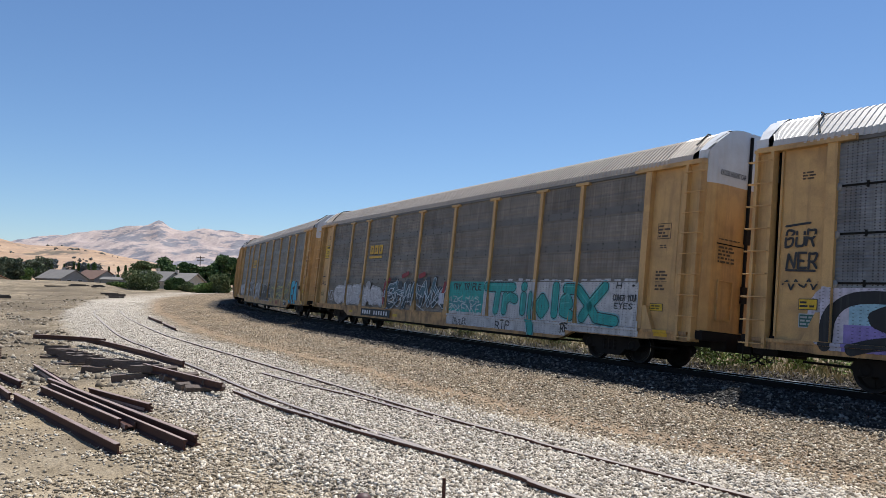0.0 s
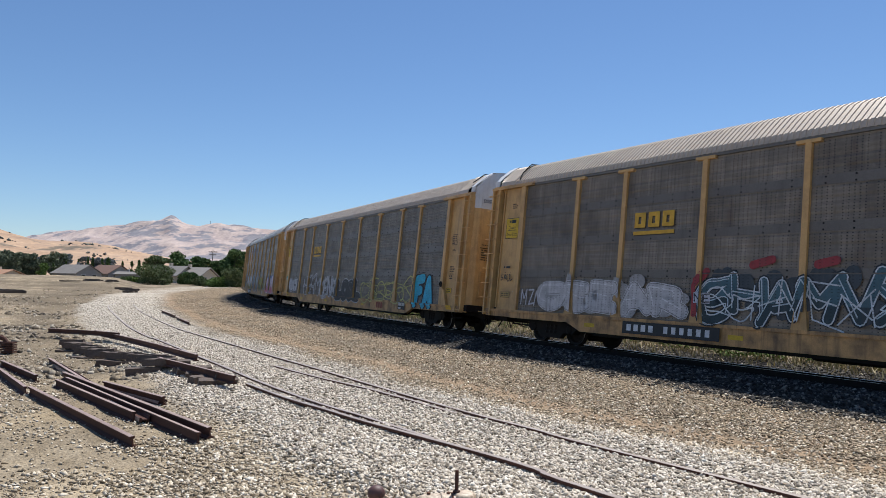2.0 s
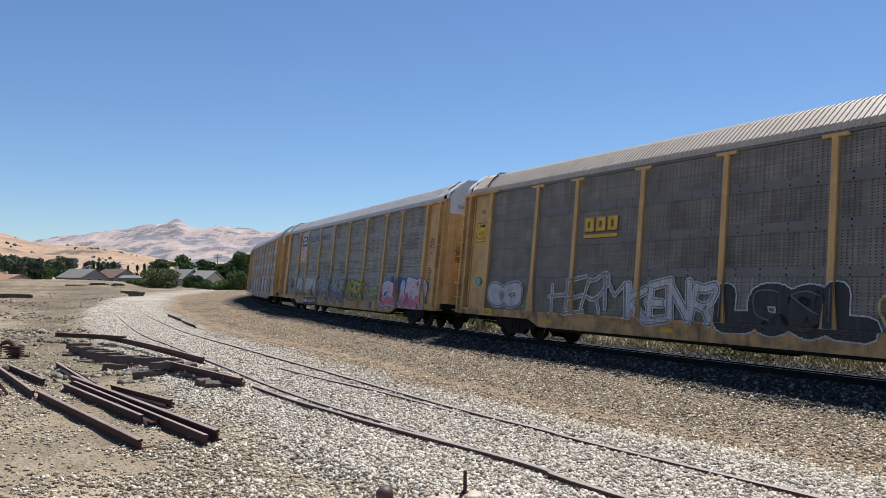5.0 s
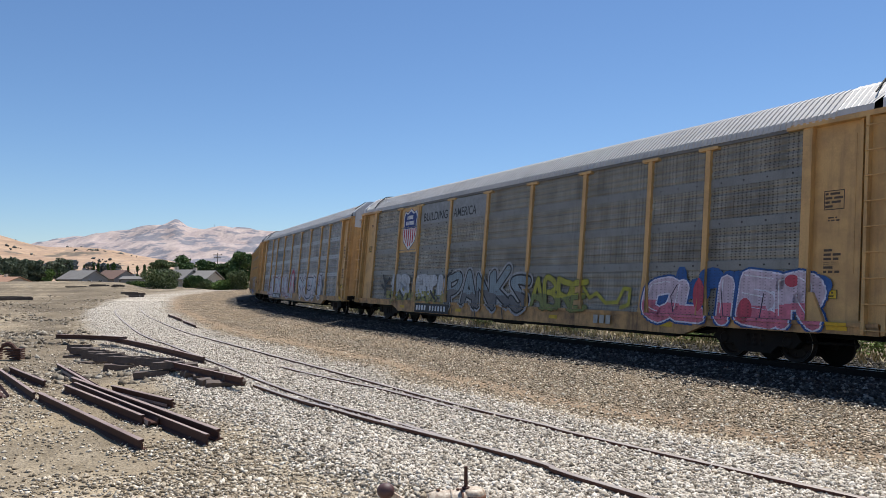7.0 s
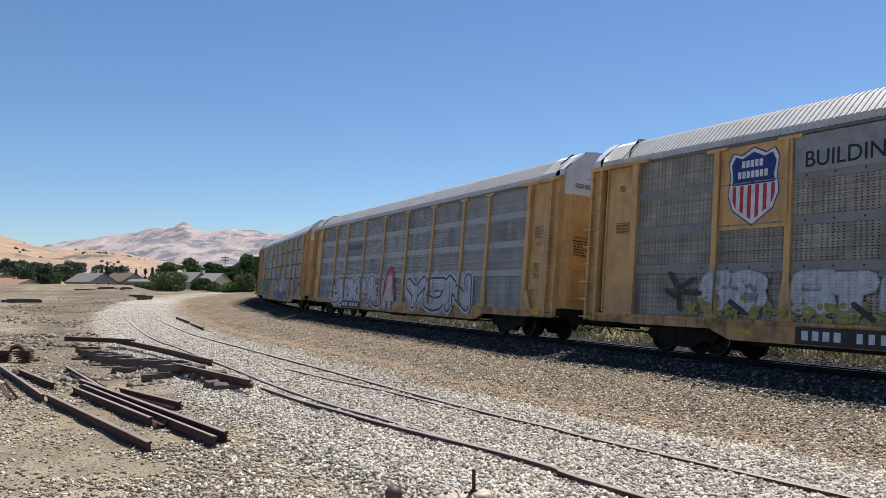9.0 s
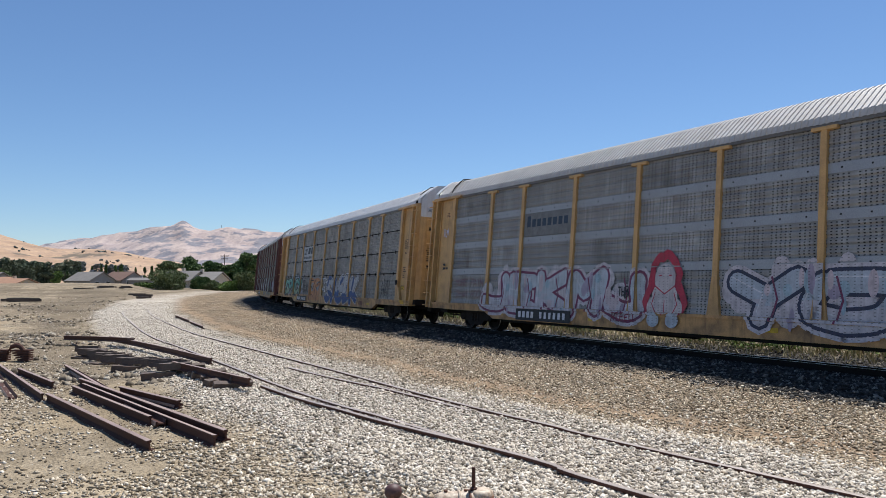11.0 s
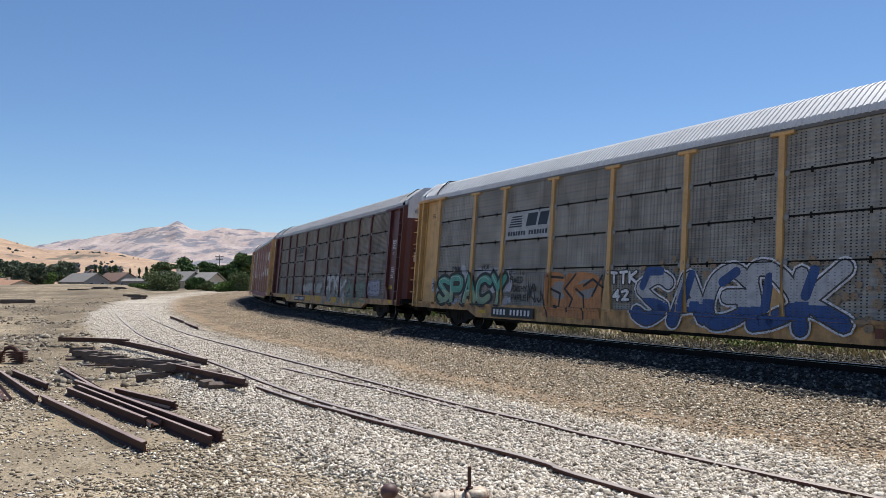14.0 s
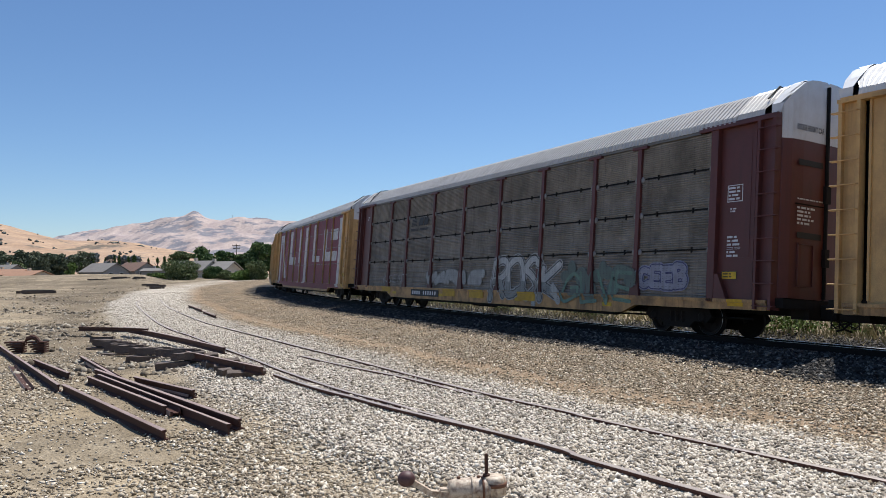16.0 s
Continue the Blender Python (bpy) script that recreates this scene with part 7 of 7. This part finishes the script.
bubble(c, "SAGDK", 0.25, -5.9, 0.52, 2.20, (0.36, 0.37, 0.39), (0.04, 0.035, 0.035), (0.58, 0.58, 0.60), 0.34, 0.04, 20, 0.5, 0.05, (0.02, 0.06, 0.20), None, None, tight=1.0, extra=(((0.02, 0.06, 0.20), drawn([[(0.25, 1.1), (0.45, 1.5), (0.9, 1.5)], [(1.7, 0.7), (1.95, 1.4)], [(2.9, 1.2), (3.3, 1.45)], [(4.1, 0.6), (4.2, 1.3)], [(5.1, 0.9), (5.3, 1.45)]], 0.24)),), label="blue and white wildstyle graffiti")
bubble(c, "SMEKSY", -9.55, -10.75, 1.15, 2.0, None, (0.012, 0.012, 0.014), None, 0.0, 0.02, 71, 1.6, 0.1, tight=1.1, label="black tag")
sill_emblem(c, -6.4, 0.58, 0.7, 0.2, (0.14, 0.04, 0.02), "faded red emblem on the sill")
number_board(c, 7.3, 4.8, 0.50, 0.85)

c = car_of[5]
bubble(c, "ROSK", -1.1, -5.3, 0.62, 2.22, (0.42, 0.42, 0.41), (0.02, 0.02, 0.02), (0.34, 0.34, 0.34), 0.24, 0.035, 22, 0.6, 0.05, (0.22, 0.23, 0.22), None, None, tight=1.02, extra=(((0.36, 0.36, 0.34), drawn([[(2.9, 0.3), (2.9, -0.1)], [(3.9, 0.5), (4.3, 0.05)]], 0.26)),), label="white graffiti with black edges")
bubble(c, "CEEB", -9.1, -10.85, 1.12, 1.86, (0.24, 0.24, 0.30), (0.04, 0.04, 0.12), (0.22, 0.22, 0.30), 0.17, 0.028, 23, 0.4, 0.0, None, None, None, tight=1.05, label="violet bubble tag")
bubble(c, "GLVE", -5.6, -8.9, 0.66, 1.82, None, (0.12, 0.20, 0.15), None, 0.05, 0.03, 24, 0.8, 0.0, None, None, (0.10, 0.13, 0.11), label="faded green outline graffiti")
bubble(c, "VARIE", 4.6, -0.4, 1.08, 1.80, (0.30, 0.30, 0.29), (0.23, 0.23, 0.22), None, 0.28, 0.04, 25, 0.6, 0.1, None, None, None, tight=1.05, label="faded white graffiti")
tag(c, "KSENT", 9.6, 1.15, 3.0, 0.42, (0.30, 0.29, 0.30), 0.04, 82, 0.8, label="faint white tag")
sprayed(c, "emblem", [((0.02, 0.02, 0.025), [[(x * 0.8 + 0.1, y * 0.8 + 0.1) for x, y in p] for p in ns])], 6.8, 3.35, "faded dark striped emblem")
number_board(c, 6.0, 3.2, 0.56, 0.85)
for x in (9.5, 2.8, 0.5, -3.0):
    sprayed(c, "reflector", [((0.50, 0.30, 0.02), rect(0, 0, 1.1, 0.30))], x, 0.62, "yellow reflective patch")

c = car_of[6]
RED, CHALK = (0.165, 0.010, 0.026), (0.52, 0.48, 0.46)
giant = rect(0.3, 0.2, 1.0, 4.3) + [[(1.0, 4.3), (1.9, 4.3), (3.9, 0.6), (3.0, 0.6)]] + rect(5.2, 1.7, 6.2, 4.4) + rect(5.2, 1.7, 8.0, 2.3) + rect(9.2, 1.8, 10.3, 4.4) + rect(9.6, 0.3, 10.2, 1.8) + rect(11.6, 0.3, 12.6, 4.4) + rect(14.6, 1.8, 15.6, 4.4) + rect(14.6, 1.8, 17.0, 2.2) + rect(18.0, 1.8, 19.0, 3.9) + rect(19.0, 1.8, 22.0, 2.4) + rect(20.2, 3.1, 22.0, 3.8) + rect(22.3, 0.2, 23.1, 4.4)
sprayed(c, "graffiti", [(RED, rect(0, 0, 23.2, 4.55)), (CHALK, giant)], 11.6, 0.58, "huge white block letters on dark red paint")

c = car_of[-1]
VIO, SKY = (0.22, 0.17, 0.42), (0.26, 0.42, 0.50)
swirl = [[(v.x, v.y) for v in soften(p)] for p in ([(0.25, 0.1), (0.35, 0.75), (0.9, 1.1), (2.4, 1.05)], [(2.5, 1.1), (1.2, 0.72), (1.9, 0.45), (2.6, 0.6)], [(0.8, 0.05), (1.4, 0.2), (2.6, 0.25)])]
sprayed(c, "graffiti", [((0.46, 0.43, 0.50), disc(0.2, 0.7, 0.4, 0.62, 20) + rect(0.2, 0.0, 6.0, 1.3)), (VIO, rect(0.6, 0.0, 6.0, 0.55)), (SKY, rect(0.7, 0.55, 6.0, 1.15)), ((0.008, 0.008, 0.01), drawn(swirl, 0.26))], 11.95, 0.78, "violet and black bubble graffiti")
bubble(c, "EAX", 9.4, 4.6, 0.78, 2.0, VIO, BLACK, (0.46, 0.43, 0.50), 0.4, 0.06, 27, 0.3, 0.0, None, None, SKY, label="violet and black bubble graffiti")
tag(c, "BUR", 12.74, 2.98, 0.72, 0.38, BLACK, 0.055, 5, 0.4, label="black handwriting")
tag(c, "NER", 12.68, 2.50, 0.72, 0.36, BLACK, 0.055, 6, 0.4, label="black handwriting")
sprayed(c, "graffiti", [(BLACK, drawn([[(0.0, 0.0), (0.55, 0.05)], [(0.05, -0.98), (0.7, -1.0)]], 0.05))], 12.72, 3.44, "black strokes round handwriting")
sprayed(c, "graffiti", [(BLACK, drawn([[(0.1 * k, 0.13 + 0.12 * math.sin(2.4 * k)) for k in range(9)]], 0.04))], 12.74, 2.02, "black tag")
sprayed(c, "placard", [((0.05, 0.05, 0.04), rect(0, 0, 0.42, 0.24)), (YELLOW, rect(0.015, 0.015, 0.405, 0.225)), (BLACK, move(bars(0.36, 0.16, 2, seed=5), 0.03, 0.04))], 12.35, 1.60, "yellow placard")
sprayed(c, "placard", [((0.42, 0.44, 0.44), rect(0, 0, 0.40, 0.30)), ((0.03, 0.10, 0.09), rect(0.02, 0.02, 0.38, 0.28)), ((0.30, 0.34, 0.33), move(bars(0.32, 0.22, 3, seed=6), 0.04, 0.04))], 12.33, 1.22, "dark green placard")


# ---- motion of the train ----
PITCH, BOGIE = 28.4, 9.869


def train_s(t):
    """Where the middle of the second car is on the line, in metres, at t seconds."""
    return 14.43913 - 8.518802 * t - 0.02544156 * t * t - 0.0000641 * t ** 3


def car_pose(s):
    a, b = main_at(s - BOGIE), main_at(s + BOGIE)
    u = (b - a).normalized()
    m = (a + b) / 2
    return Matrix.Translation((m.x, m.y, RAIL_Z)) @ Matrix.Rotation(math.atan2(u.y, u.x), 4, "Z") @ Matrix.Rotation(CANT, 4, "X")


def motions():
    for k, car, sets in CARS:
        walk(car, [(t, car_pose(train_s(t) + k * PITCH)) for t in np.arange(0, 16.01, 0.5)])
        for ax, x in sets:
            walk(ax, [(i / 15, Matrix.Translation((x, 0, 0.424)) @ Matrix.Rotation((train_s(i / 15) - train_s(0)) / 0.424, 4, "Y")) for i in range(241)])


motions()
